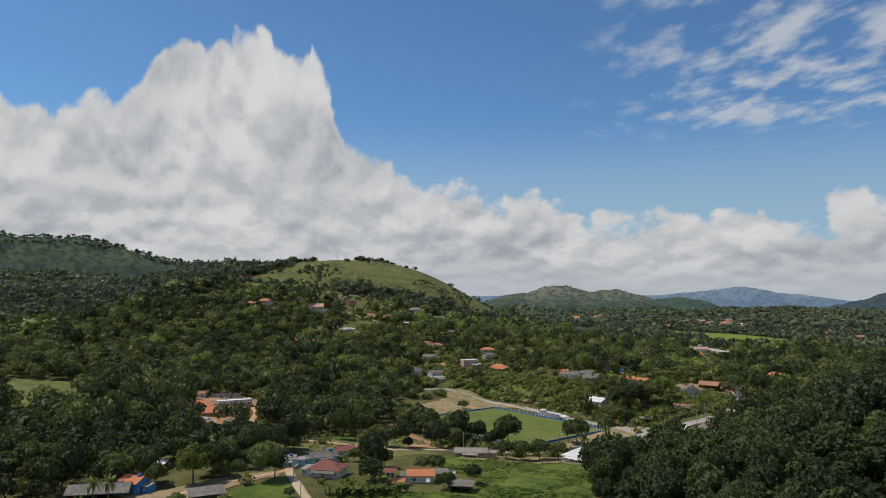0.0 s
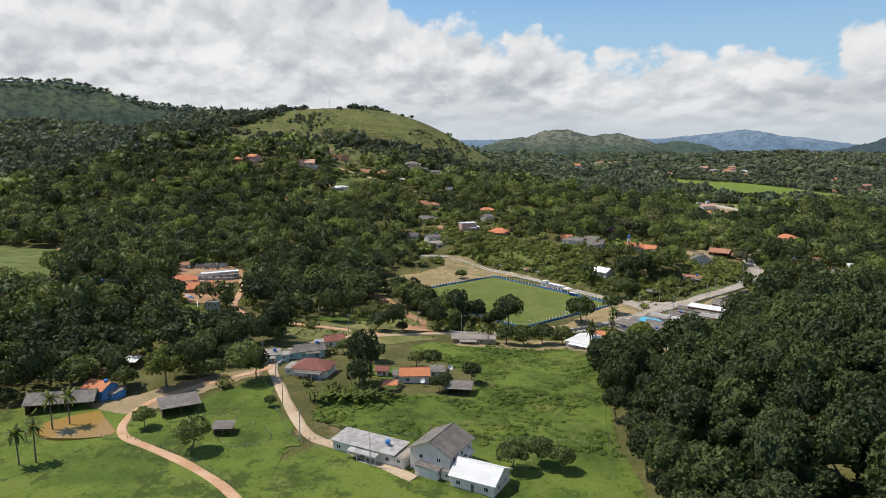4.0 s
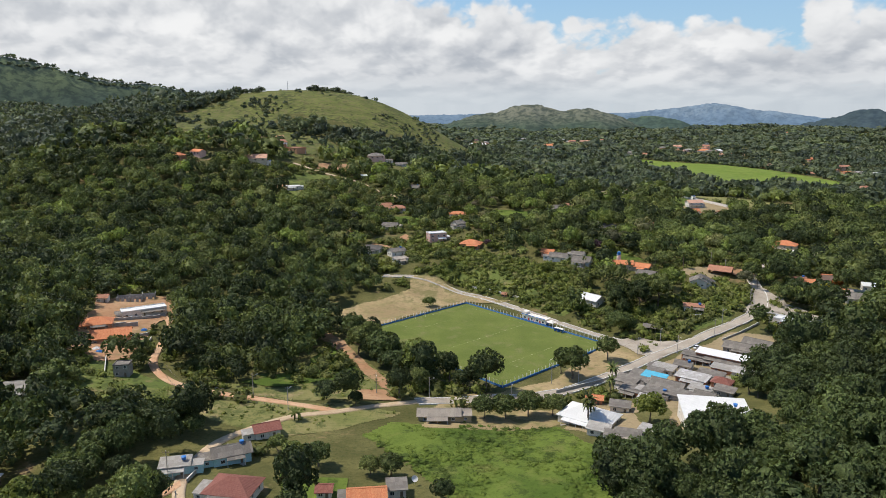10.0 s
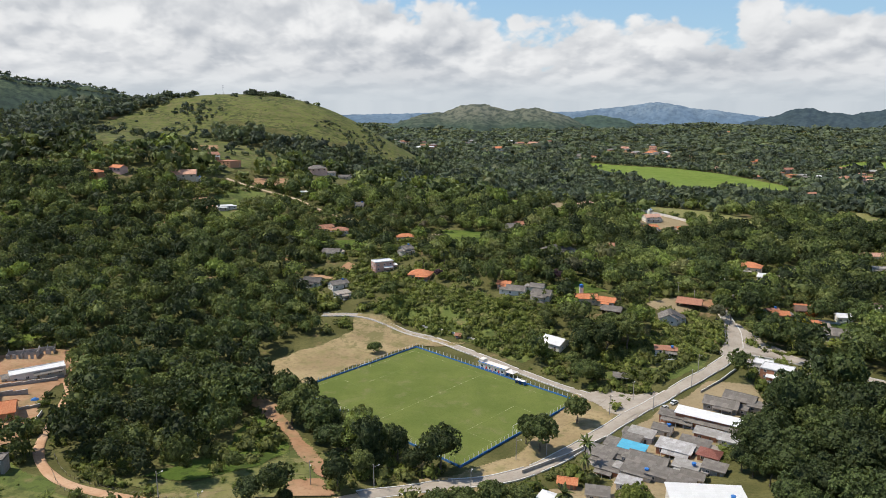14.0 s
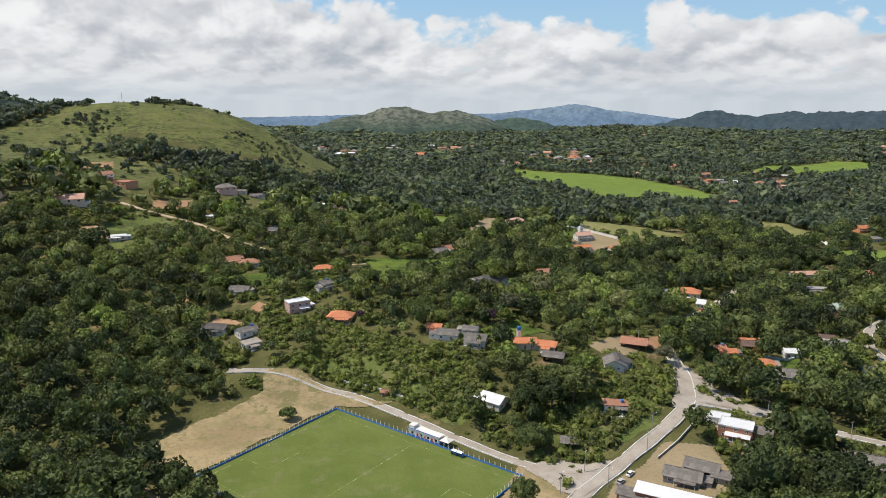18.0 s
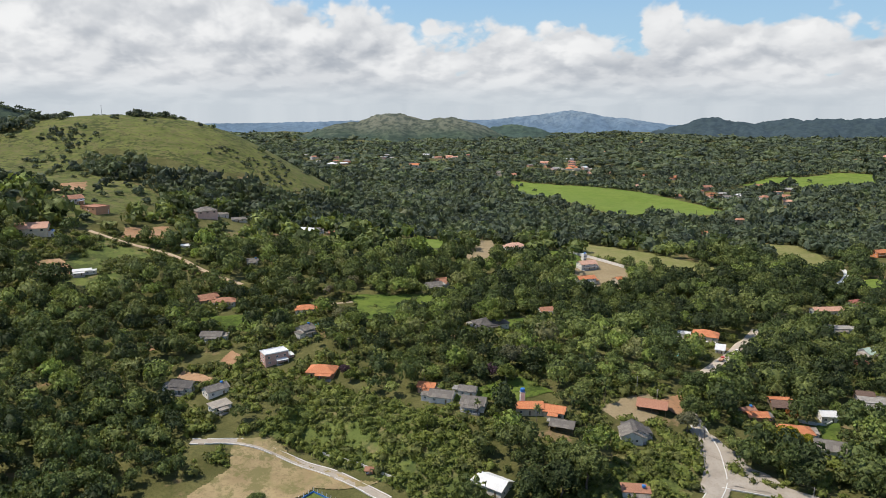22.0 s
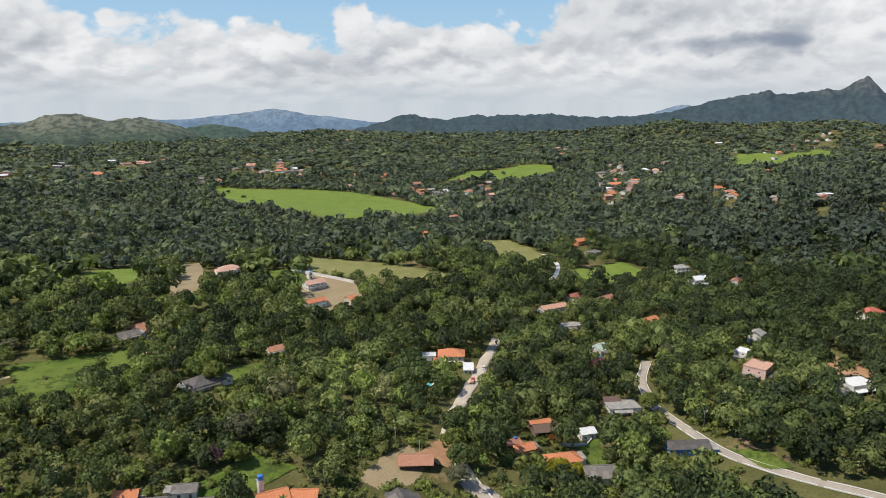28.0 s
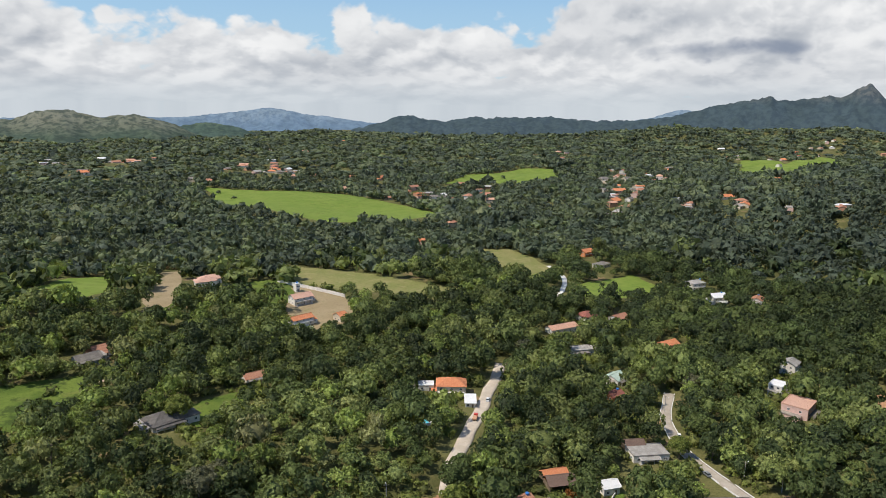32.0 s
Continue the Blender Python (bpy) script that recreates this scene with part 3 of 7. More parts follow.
OPEN_LAND = {
    "pasture": [[(520, 1641), (605, 1536), (728, 1458), (750, 1318), (730, 1152), (636, 1096), (542, 1173), (506, 1282), (466, 1389)],
                [(984, 1496), (1136, 1583), (1318, 1566), (1359, 1500), (1199, 1342), (1078, 1380)],
                [(125, 822), (159, 887), (192, 886), (180, 816), (147, 782), (132, 777)], [(1466, 1087), (2000, 1391), (2160, 1387), (2054, 1256), (2500, 1372), (2281, 1213), (1768, 1049), (1260, 870)], [(527, 687), (595, 682), (579, 634), (522, 636), (488, 658)]],
    "dry_meadow": [[(337, 914), (352, 814), (373, 759), (404, 700), (349, 712), (300, 767)], [(550, 854), (586, 837), (546, 734), (494, 706), (484, 726)]],
    "tilled_plot": [[(234, 892), (255, 896), (212, 775), (188, 735), (174, 733)]],
    "meadow": [[(-66, 84), (-46, 160), (-27, 178), (20, 176), (50, 166), (50, 84)], [(-41, 186), (-40, 205), (9, 211), (12, 234), (-2, 250), (-16, 270), (-6, 280), (20, 281), (50, 283), (64, 262), (56, 216), (49, 165), (13, 172), (-24, 176)],
               [(-79, 203), (-64, 223), (-50, 189), (-41, 168), (-66, 171)], [(-148, 84), (-148, 195), (-122, 208), (-104, 200), (-100, 190), (-90, 190), (-84, 200), (-70, 205), (-55, 190), (-44, 166), (-60, 84)],
               [(-39, 241), (-18, 238), (-17, 222), (-33, 228)], [(-70, 320), (-52, 317), (-34, 327), (-22, 340), (-40, 382), (-47, 341)],
               [(-27, 628), (7, 627), (15, 596), (-20, 610)], [(60, 630), (105, 622), (98, 600), (70, 602)], [(95, 487), (140, 500), (150, 482), (128, 477)],
               [(150, 590), (185, 600), (180, 570), (155, 565)],
               [(-180, 452), (-160, 456), (-162, 470), (-182, 466)],
               [(69, 653), (128, 652), (124, 610), (76, 600)], [(267, 443), (280, 443), (263, 422), (252, 433)], [(315, 400), (325, 388), (320, 372), (311, 378)], [(250, 799), (298, 795), (285, 740), (252, 720)]],
    "weedy_ground": [[(-62, 276), (-44, 268), (-30, 270), (-4, 290), (-20, 299), (-40, 300), (-62, 298), (-78, 300), (-98, 312), (-112, 318), (-106, 298), (-88, 288), (-74, 284)], [(-48, 300), (-20, 306), (2, 312), (2, 322), (-8, 338), (-18, 352), (-22, 338), (-34, 326), (-52, 316), (-70, 318), (-84, 322), (-70, 312)]],
    "straw_ground": [[(4, 278), (30, 278), (58, 284), (64, 298), (40, 302), (14, 298)], [(60, 328), (67, 321), (113, 358), (99, 381), (92, 369)], [(4, 284), (17, 316), (37, 317), (62, 330), (66, 322), (44, 306), (24, 306), (12, 294)], [(-40, 413), (-42, 434), (-28, 446), (-14, 454), (0, 470), (2, 488), (16, 486), (40, 462), (60, 447), (46, 447), (33, 453), (10, 434), (-8, 418), (-29, 400)]],
    "bare_soil": [[(-300, 520), (-262, 480), (-232, 400), (-240, 395), (-275, 470)], [(-150, 712), (-128, 722), (-112, 700), (-135, 692)],
                  [(-166, 395), (-172, 430), (-160, 450), (-134, 446), (-127, 422), (-131, 398), (-124, 372), (-120, 351), (-133, 341), (-150, 352)], [(420, 415), (432, 422), (452, 416), (434, 388), (420, 384)],
                  [(-60, 590), (-50, 600), (-44, 592), (-54, 584)], [(-28, 560), (-12, 548), (-16, 541), (-30, 552)], [(-165, 658), (-156, 674), (-133, 659), (-143, 650)], [(-22, 304), (-5, 304), (-9, 316), (-21, 316)], [(-47, 392), (-28, 360), (-17, 331), (-7, 316), (-13, 338), (-30, 378), (-40, 396)], [(-188, 908), (-163, 956), (-152, 909), (-172, 869)], [(-97, 790), (-65, 808), (-62, 771), (-95, 766)], [(-5, 577), (2, 570), (-4, 556), (-12, 562)], [(196, 470), (214, 476), (218, 462), (202, 456)]],
    "slope_meadow": [[(-140, 334), (-132, 342), (-101, 322), (-74, 293), (-97, 283), (-114, 283)], [(-124, 714), (-112, 768), (-82, 744), (-60, 727), (-62, 693), (-94, 673), (-117, 687)], [(-345, 505), (-267, 488), (-222, 380), (-205, 318), (-240, 315), (-330, 370)]],
    "hill_grass": [[(-262, 1232), (-303, 1172), (-338, 1085), (-300, 900), (-268, 850), (-236, 860), (-223, 889), (-205, 1000), (-197, 1060), (-187, 1096), (-230, 1180)], [(-330, 1400), (-285, 1250), (-262, 1150), (-240, 1091), (-214, 1095), (-197, 1102), (-160, 1098), (-127, 1074), (-85, 1055), (-37, 1050), (-4, 1062), (29, 1054), (65, 1086), (90, 1127), (110, 1200), (60, 1300), (-40, 1420), (-150, 1480), (-300, 1480)],
                   [(-258, 1085), (-229, 1104), (-202, 1062), (-164, 993), (-132, 977), (-85, 918), (-90, 870), (-108, 871), (-111, 828), (-124, 792), (-136, 788), (-162, 826), (-181, 902), (-215, 961)]],
    "yard": [[(166, 464), (181, 474), (199, 478), (194, 460), (184, 453), (169, 456)], [(56, 280), (60, 302), (76, 306), (84, 296), (84, 276), (66, 270)], [(90, 268), (98, 292), (110, 298), (124, 288), (118, 262), (104, 256)], [(256, 684), (280, 768), (312, 756), (316, 716), (296, 672), (262, 672)], [(-118, 199), (-108, 203), (-84, 224), (-70, 232), (-66, 226), (-80, 210), (-90, 196), (-98, 190)], [(93, 326), (112, 345), (127, 357), (162, 378), (180, 372), (172, 349), (140, 319), (103, 293), (84, 290)]],
    "shrub_slope": [[(152, 428), (200, 440), (184, 412), (160, 388), (132, 378), (114, 393), (118, 409)], [(6, 494), (42, 516), (75, 495), (101, 458), (95, 424), (84, 418), (61, 447), (26, 484)], [(-65, 331), (-47, 341), (-40, 382), (-30, 362), (-22, 338), (-46, 322)]],
}


def sheet_z(x, y):
    """The height of the ground sheet as it is meshed."""
    x, y = np.asarray(x, float), np.asarray(y, float)
    i = np.clip(np.searchsorted(gx, x) - 1, 0, n - 2)
    j = np.clip(np.searchsorted(gy, y) - 1, 0, n - 2)
    u, v = (x - gx[i]) / (gx[i + 1] - gx[i]), (y - gy[j]) / (gy[j + 1] - gy[j])
    a, b, c, d = GZ[j, i], GZ[j, i + 1], GZ[j + 1, i + 1], GZ[j + 1, i]
    return np.where(u >= v, a + u * (b - a) + v * (c - b), a + v * (d - a) + u * (c - d))


def sz(x, y):
    return float(sheet_z(x, y))


def inside(poly, x, y):
    hit = np.zeros(np.shape(x), bool)
    for (x0, y0), (x1, y1) in zip(poly, poly[1:] + poly[:1]):
        cross = ((y0 > y) != (y1 > y)) & (x < (x1 - x0) * (y - y0) / (y1 - y0 + 1e-9) + x0)
        hit ^= cross
    return hit


def smooth_line(points, step=2.5):
    """Evenly spaced points on a smooth curve through the given ones."""
    p = np.array([points[0], *points, points[-1]], float)
    out = []
    for a, b, c, d in zip(p, p[1:], p[2:], p[3:]):
        m = max(2, int(np.hypot(*(c - b)) / step))
        t = np.linspace(0, 1, m, endpoint=False)[:, None]
        out.append(0.5 * (2 * b + (c - a) * t + (2 * a - 5 * b + 4 * c - d) * t**2 + (3 * b - a - 3 * c + d) * t**3))
    return np.vstack([*out, p[-1:]])


def wobble(x, y, s):
    return np.sin(x / s + 1.7 * np.sin(y / (s * 1.3))) * 0.6 + np.sin(y / (s * 0.7) + 1.1 * np.sin(x / (s * 0.9))) * 0.4


def patch(name, poly, mat, label, category, lift=0.10):
    """Open land with a ragged edge, laid over the ground sheet."""
    p = np.array(poly, float)
    size = max(np.ptp(p[:, 0]), np.ptp(p[:, 1]))
    cell = max(0.7, size / 120)
    xs = np.arange(p[:, 0].min() - 2 * cell, p[:, 0].max() + 3 * cell, cell)
    ys = np.arange(p[:, 1].min() - 2 * cell, p[:, 1].max() + 3 * cell, cell)
    X, Y = np.meshgrid(xs, ys)
    cx, cy = X[:-1, :-1] + cell / 2, Y[:-1, :-1] + cell / 2
    s = max(3.0, size / 18)
    keep = inside(poly, cx + wobble(cx, cy, s) * s * 0.3, cy + wobble(cy, cx, s) * s * 0.3)
    idx = np.arange(X.size).reshape(X.shape)
    q = np.stack([idx[:-1, :-1], idx[:-1, 1:], idx[1:, 1:], idx[1:, :-1]], -1)[keep]
    used = np.unique(q)
    lookup = np.zeros(X.size, int)
    lookup[used] = np.arange(len(used))
    q = lookup[q]
    xy = np.stack([X.ravel()[used], Y.ravel()[used]], 1)
    z = sheet_z(xy[:, 0], xy[:, 1]) + lift * (1 + cell / 2)
    me = array_mesh(name, np.column_stack([xy, z]), np.concatenate([q[:, [0, 1, 2]], q[:, [0, 2, 3]]]))
    me.materials.append(mat)
    me.polygons.foreach_set("use_smooth", np.ones(len(me.polygons), bool))
    tagged(new(name, me), label, category, kind="structure")


LAND = {"pasture": (PASTURE, "bright green grazed pasture"), "dry_meadow": (DRY, "yellowish dry grass meadow"), "tilled_plot": (TILLED, "bare brown tilled plot"),
        "meadow": (MEADOW, "lush green grass meadow"), "weedy_ground": (WEEDS, "dry weedy grass on the slope beside the road"), "straw_ground": (STRAW, "straw-coloured dry ground beside the pitch"),
        "bare_soil": (SOIL, "bare reddish soil"), "yard": (TILLED, "trodden earth yards between the row houses"), "shrub_slope": (SLOPE, "overgrown green slope"), "slope_meadow": (SLOPE, "dull green grass slope with cuttings"), "hill_grass": (HILLGRASS, "olive green grass on the hill")}
for kind, polys in OPEN_LAND.items():
    for i, poly in enumerate(polys):
        patch(kind, poly, LAND[kind][0], LAND[kind][1], "grass" if "soil" not in kind and "plot" not in kind else "soil", 0.08 + 0.02 * i + (0.1 if kind in ("bare_soil", "straw_ground") else 0))


def ribbon(name, points, width, mat, label, kerbs=False, lift=0.22):
    c = smooth_line(points)
    t = np.gradient(c, axis=0)
    t /= np.hypot(*t.T)[:, None]
    side = np.stack([-t[:, 1], t[:, 0]], 1)
    w = width * (1 + 0.06 * np.sin(np.arange(len(c)) * 0.7))
    offs = np.linspace(-0.5, 0.5, 7)
    xy = c[:, None] + side[:, None] * (offs[None, :, None] * w[:, None, None])
    z = sheet_z(xy[..., 0], xy[..., 1]) + lift
    z = 0.5 * z + 0.5 * z.mean(1, keepdims=True) + 0.12
    z[:, 0] -= 0.5
    z[:, -1] -= 0.5
    xy[:, 0], xy[:, -1] = xy[:, 1] - side * 0.15, xy[:, -2] + side * 0.15
    m, k = len(c), 7
    idx = np.arange(m * k).reshape(m, k)
    q = np.stack([idx[:-1, :-1], idx[:-1, 1:], idx[1:, 1:], idx[1:, :-1]], -1).reshape(-1, 4)[:, ::-1]
    me = array_mesh(name, np.concatenate([xy, z[..., None]], -1).reshape(-1, 3), np.concatenate([q[:, [0, 1, 2]], q[:, [0, 2, 3]]]))
    me.materials.append(mat)
    tagged(new(name, me), label, "road", kind="structure")
    if kerbs:
        for sgn, col in ((-1, 1), (1, 5)):
            bm = bmesh.new()
            for i in range(len(c) - 1):
                if i % 12 == 11:
                    continue
                a, b = Vector((*xy[i, col], z[i, col])), Vector((*xy[i + 1, col], z[i + 1, col]))
                s = Vector((*side[i], 0)) * sgn
                ring = [bm.verts.new(q) for q in (a - s * 0.1 + Vector((0, 0, -0.3)), b - s * 0.1 + Vector((0, 0, -0.3)), b - s * 0.1 + Vector((0, 0, 0.22)), a - s * 0.1 + Vector((0, 0, 0.22)),
                                                  a + s * 0.25 + Vector((0, 0, 0.22)), b + s * 0.25 + Vector((0, 0, 0.22)), b + s * 0.25 + Vector((0, 0, -0.3)), a + s * 0.25 + Vector((0, 0, -0.3)))]
                bm.faces.new(ring[0:4])
                bm.faces.new((ring[3], ring[2], ring[5], ring[4]))
                bm.faces.new(ring[4:8])
            tagged(part("kerb", bm, KERB), "whitewashed concrete kerb along the road", "kerb", kind="structure")


patch("junction", [(186, 398), (194, 404), (204, 398), (222, 382), (226, 387), (216, 400), (210, 414), (209, 432), (207, 444), (200, 444), (195, 428), (188, 414), (178, 402)], ASPHALT, "wide worn asphalt where three roads meet", "road", 0.42)
patch("junction", [(100, 378), (112, 352), (126, 360), (140, 370), (132, 374), (122, 374), (112, 384)], ASPHALT, "worn asphalt where the pitch road joins", "road", 0.40)
ribbon("near_road", NEAR_ROAD, 5.0, DIRT, "pale dirt road with wheel tracks")
ribbon("main_road", MAIN_ROAD, 9.0, ASPHALT, "pale worn asphalt village road", True, 0.26)
ribbon("upper_road", UPPER_ROAD, 9.5, GRAVEL, "pale gravel road uphill between the trees", False, 0.24)
ribbon("right_road", RIGHT_ROAD, 6.5, ASPHALT, "pale worn asphalt side road", True, 0.20)
ribbon("kerb_road", KERB_ROAD, 6.0, ASPHALT, "grey road with white kerbs beside the pitch", True, 0.18)
ribbon("dirt_road", DIRT_ROAD, 5.0, CLAY, "orange clay road curving round the grove")
ribbon("east_road", EAST_ROAD, 7.5, ASPHALT, "grey asphalt valley road with pale kerbs", True)
ribbon("curve_road", CURVE_ROAD, 6.0, KERB, "pale concrete road bend")
ribbon("hill_path", HILL_PATH, 5.0, DIRT, "pale dirt road on the hillside")
ribbon("park_path", PARK_PATH, 3.0, DIRT, "pale garden path")
ribbon("clay_track", TRACK, 4.0, CLAY, "reddish clay farm track")

# ---- houses: x, y, width, depth, height, turn, roof, roof tone, wall tone ----
FARM_HOUSES = [
    (-11, 225, 10, 7, 3, 4, 'gable', 'orange', 'white'),
    (-3, 231, 5, 5, 2.6, 4, 'shed', 'grey', 'white'),
    (-48, 229, 13, 10, 3, -12, 'hip', 'darkred', 'white'),
    (-54, 250, 11, 7, 3.2, 22, 'gable', 'grey', 'teal'),
    (-47, 268, 8, 6, 3, 22, 'gable', 'darkred', 'white'),
    (-68, 242, 8, 5, 3, 10, 'shed', 'lightgrey', 'teal'),
    (-23, 229, 4, 4, 2.4, 0, 'gable', 'darkred', 'white'),
    (-19, 214, 4, 4, 2.2, 0, 'shed', 'orange', 'timber'),
    (11, 287, 15, 6, 2.8, -2, 'gable', 'tan', 'tan'),
    (20, 290, 5, 5, 2.6, -2, 'gable', 'tan', 'blue'),
    (-115, 206, 8, 7, 4, -20, 'gable', 'orange', 'blue'),
    (-124, 199, 20, 9, 3, 12, 'gable', 'grey', 'timber'),
]
GROVE_HOUSES = [
    (-84, 193, 11, 8, 3, 28, 'shed', 'grey', 'timber'),
    (-65, 177, 5, 4, 2.2, 5, 'shed', 'grey', 'timber'),
    (-120, 235, 9, 5, 2.6, 0, 'shed', 'white', 'timber'),
    (-184, 342, 13, 9, 3, 15, 'gable', 'grey', 'white'),
    (-207, 332, 9, 7, 3, 10, 'gable', 'grey', 'white'),
    (-1, 161, 13, 12, 6, 62, 'gable', 'grey', 'white'),
    (-21, 166, 20, 7, 3, -28, 'shed', 'rusty', 'white'),
    (9, 151, 12, 10, 3.2, -28, 'gable', 'white', 'white'),
    (-154, 387, 14, 10, 3, 18, 'hip', 'orange', 'terracotta'),
    (-140, 370, 17, 11, 3.2, 18, 'gable', 'orange', 'terracotta'),
    (-142, 415, 22, 7, 3.4, 28, 'flat', 'white', 'white'),
    (-170, 431, 6, 5, 3, 8, 'gable', 'terracotta', 'white'),
]
ROW_HOUSES = [
    (-117, 326, 6, 5, 5, 5, 'flat', 'grey', 'grey'),
    (66, 286, 19, 13, 3.0, -38, 'hip', 'white', 'white'),
    (107, 274, 22, 16, 4.6, -12, 'shed', 'white', 'white'),
    (141, 338, 26, 6, 4, -40, 'shed', 'white', 'brick'),
    (131, 344, 15, 5, 3.2, -40, 'shed', 'grey', 'brick'),
    (100, 322, 12, 8, 3, -40, 'shed', 'grey', 'white'),
    (91, 322, 9, 7, 3, -40, 'shed', 'grey', 'white'),
    (105, 313, 13, 8, 2.8, -40, 'gable', 'grey', 'grey'),
    (118, 320, 12, 7, 2.8, -40, 'shed', 'rusty', 'brick'),
    (126, 321, 10, 6, 2.8, -40, 'shed', 'grey', 'white'),
    (105, 302, 10, 6, 2.6, -40, 'shed', 'grey', 'grey'),
    (98, 306, 10, 6, 2.6, -40, 'shed', 'grey', 'white'),
]
TERRACE_HOUSES = [
    (115, 305, 8, 5, 2.6, -40, 'shed', 'lightgrey', 'grey'),
    (127, 312, 7, 6, 2.6, -40, 'hip', 'darkred', 'brick'),
    (153, 352, 13, 8, 3, -40, 'gable', 'grey', 'grey'),
    (163, 355, 12, 8, 3, -45, 'gable', 'grey', 'timber'),
    (166, 347, 7, 5, 2.6, -40, 'shed', 'grey', 'grey'),
    (193, 377, 13, 9, 5, -42, 'flat', 'white', 'brick'),
    (192, 387, 8, 7, 3.5, -42, 'flat', 'white', 'white'),
    (202, 372, 7, 6, 3, -42, 'shed', 'grey', 'brick'),
    (99, 328, 8, 6, 2.8, -40, 'shed', 'grey', 'white'),
    (111, 334, 9, 6, 3, -40, 'shed', 'lightgrey', 'white'),
    (121, 337, 7, 5, 2.8, -40, 'gable', 'grey', 'white'),
    (90, 312, 8, 6, 2.6, -40, 'shed', 'grey', 'brick'),
]
SCHOOL_HOUSES = [
    (92, 299, 7, 5, 2.6, -35, 'shed', 'rusty', 'white'),
    (108, 294, 8, 5, 2.6, -35, 'shed', 'grey', 'white'),
    (123, 301, 7, 5, 2.6, -40, 'shed', 'grey', 'grey'),
    (140, 321, 8, 6, 2.8, -40, 'gable', 'rusty', 'white'),
    (149, 331, 7, 5, 2.8, -40, 'shed', 'grey', 'brick'),
    (134, 328, 8, 5, 2.8, -40, 'shed', 'lightgrey', 'brick'),
    (114, 298, 7, 5, 2.6, -40, 'gable', 'grey', 'white'),
    (103, 323, 9, 5, 3.4, -40, 'shed', 'sky', 'white'),
    (106, 331, 6, 5, 2.8, -40, 'shed', 'grey', 'white'),
    (73, 305, 6, 4, 2.6, -20, 'gable', 'orange', 'brick'),
    (80, 295, 7, 5, 2.6, -20, 'shed', 'grey', 'white'),
    (102, 424, 11, 9, 3.4, -50, 'gable', 'white', 'white'),
]
SLOPE_HOUSES = [
    (5, 214, 8, 6, 2.4, -8, 'shed', 'grey', 'timber'),
    (57, 455, 3, 3, 2.4, -20, 'gable', 'terracotta', 'brick'),
    (123, 388, 6, 5, 2.4, -20, 'shed', 'grey', 'timber'),
    (153, 407, 10, 5, 2.6, -20, 'shed', 'terracotta', 'white'),
    (143, 463, 9, 7, 3.2, -35, 'gable', 'orange', 'cream'),
    (132, 468, 12, 7, 3.4, -12, 'gable', 'orange', 'cream'),
    (142, 452, 10, 7, 3, -35, 'gable', 'grey', 'timber'),
    (172, 443, 10, 9, 3.2, 75, 'gable', 'darkgrey', 'white'),
    (96, 488, 11, 8, 3, -28, 'gable', 'grey', 'white'),
    (91, 498, 8, 6, 3, -28, 'gable', 'orange', 'terracotta'),
    (109, 489, 8, 6, 3, -30, 'gable', 'grey', 'white'),
    (109, 478, 11, 9, 3, -30, 'gable', 'grey', 'white'),
]
GARDEN_HOUSES = [
    (-26, 540, 12, 8, 3.4, -25, 'gable', 'darkgrey', 'white'),
    (-10, 532, 11, 7, 3.4, 30, 'gable', 'grey', 'white'),
    (-7, 516, 9, 6, 3, 30, 'shed', 'tan', 'white'),
    (19, 557, 13, 8, 6, 20, 'flat', 'white', 'pinkbrick'),
    (43, 533, 14, 10, 3.2, -20, 'hip', 'orange', 'terracotta'),
    (-24, 653, 14, 7, 3, 25, 'gable', 'terracotta', 'cream'),
    (-11, 645, 13, 8, 3.2, -8, 'hip', 'terracotta', 'white'),
    (39, 624, 13, 8, 3, 0, 'hip', 'orange', 'white'),
    (37, 588, 8, 8, 4, 35, 'gable', 'grey', 'white'),
    (-16, 596, 12, 7, 3, -15, 'gable', 'grey', 'white'),
    (147, 576, 20, 12, 3.4, 8, 'hip', 'darkgrey', 'white'),
    (142, 681, 9, 7, 3, 0, 'gable', 'terracotta', 'white'),
]
VILLA_HOUSES = [
    (-109, 699, 12, 5, 3, 12, 'shed', 'white', 'white'),
    (-144, 841, 11, 5, 3, 0, 'shed', 'white', 'terracotta'),
    (-125, 823, 12, 5, 3, 0, 'shed', 'white', 'white'),
    (-152, 759, 12, 8, 3, 5, 'hip', 'terracotta', 'white'),
    (-143, 758, 6, 5, 4, 5, 'flat', 'white', 'white'),
    (-47, 753, 6, 5, 3, 5, 'shed', 'white', 'white'),
    (4, 723, 8, 6, 3, 0, 'gable', 'grey', 'white'),
    (55, 852, 16, 8, 3, -10, 'gable', 'grey', 'white'),
    (77, 852, 12, 8, 3, 0, 'gable', 'terracotta', 'terracotta'),
    (-39, 874, 11, 8, 4, 0, 'gable', 'tan', 'cream'),
    (-27, 876, 11, 8, 3, 0, 'shed', 'grey', 'white'),
    (-12, 864, 12, 6, 3, 0, 'gable', 'grey', 'white'),
]
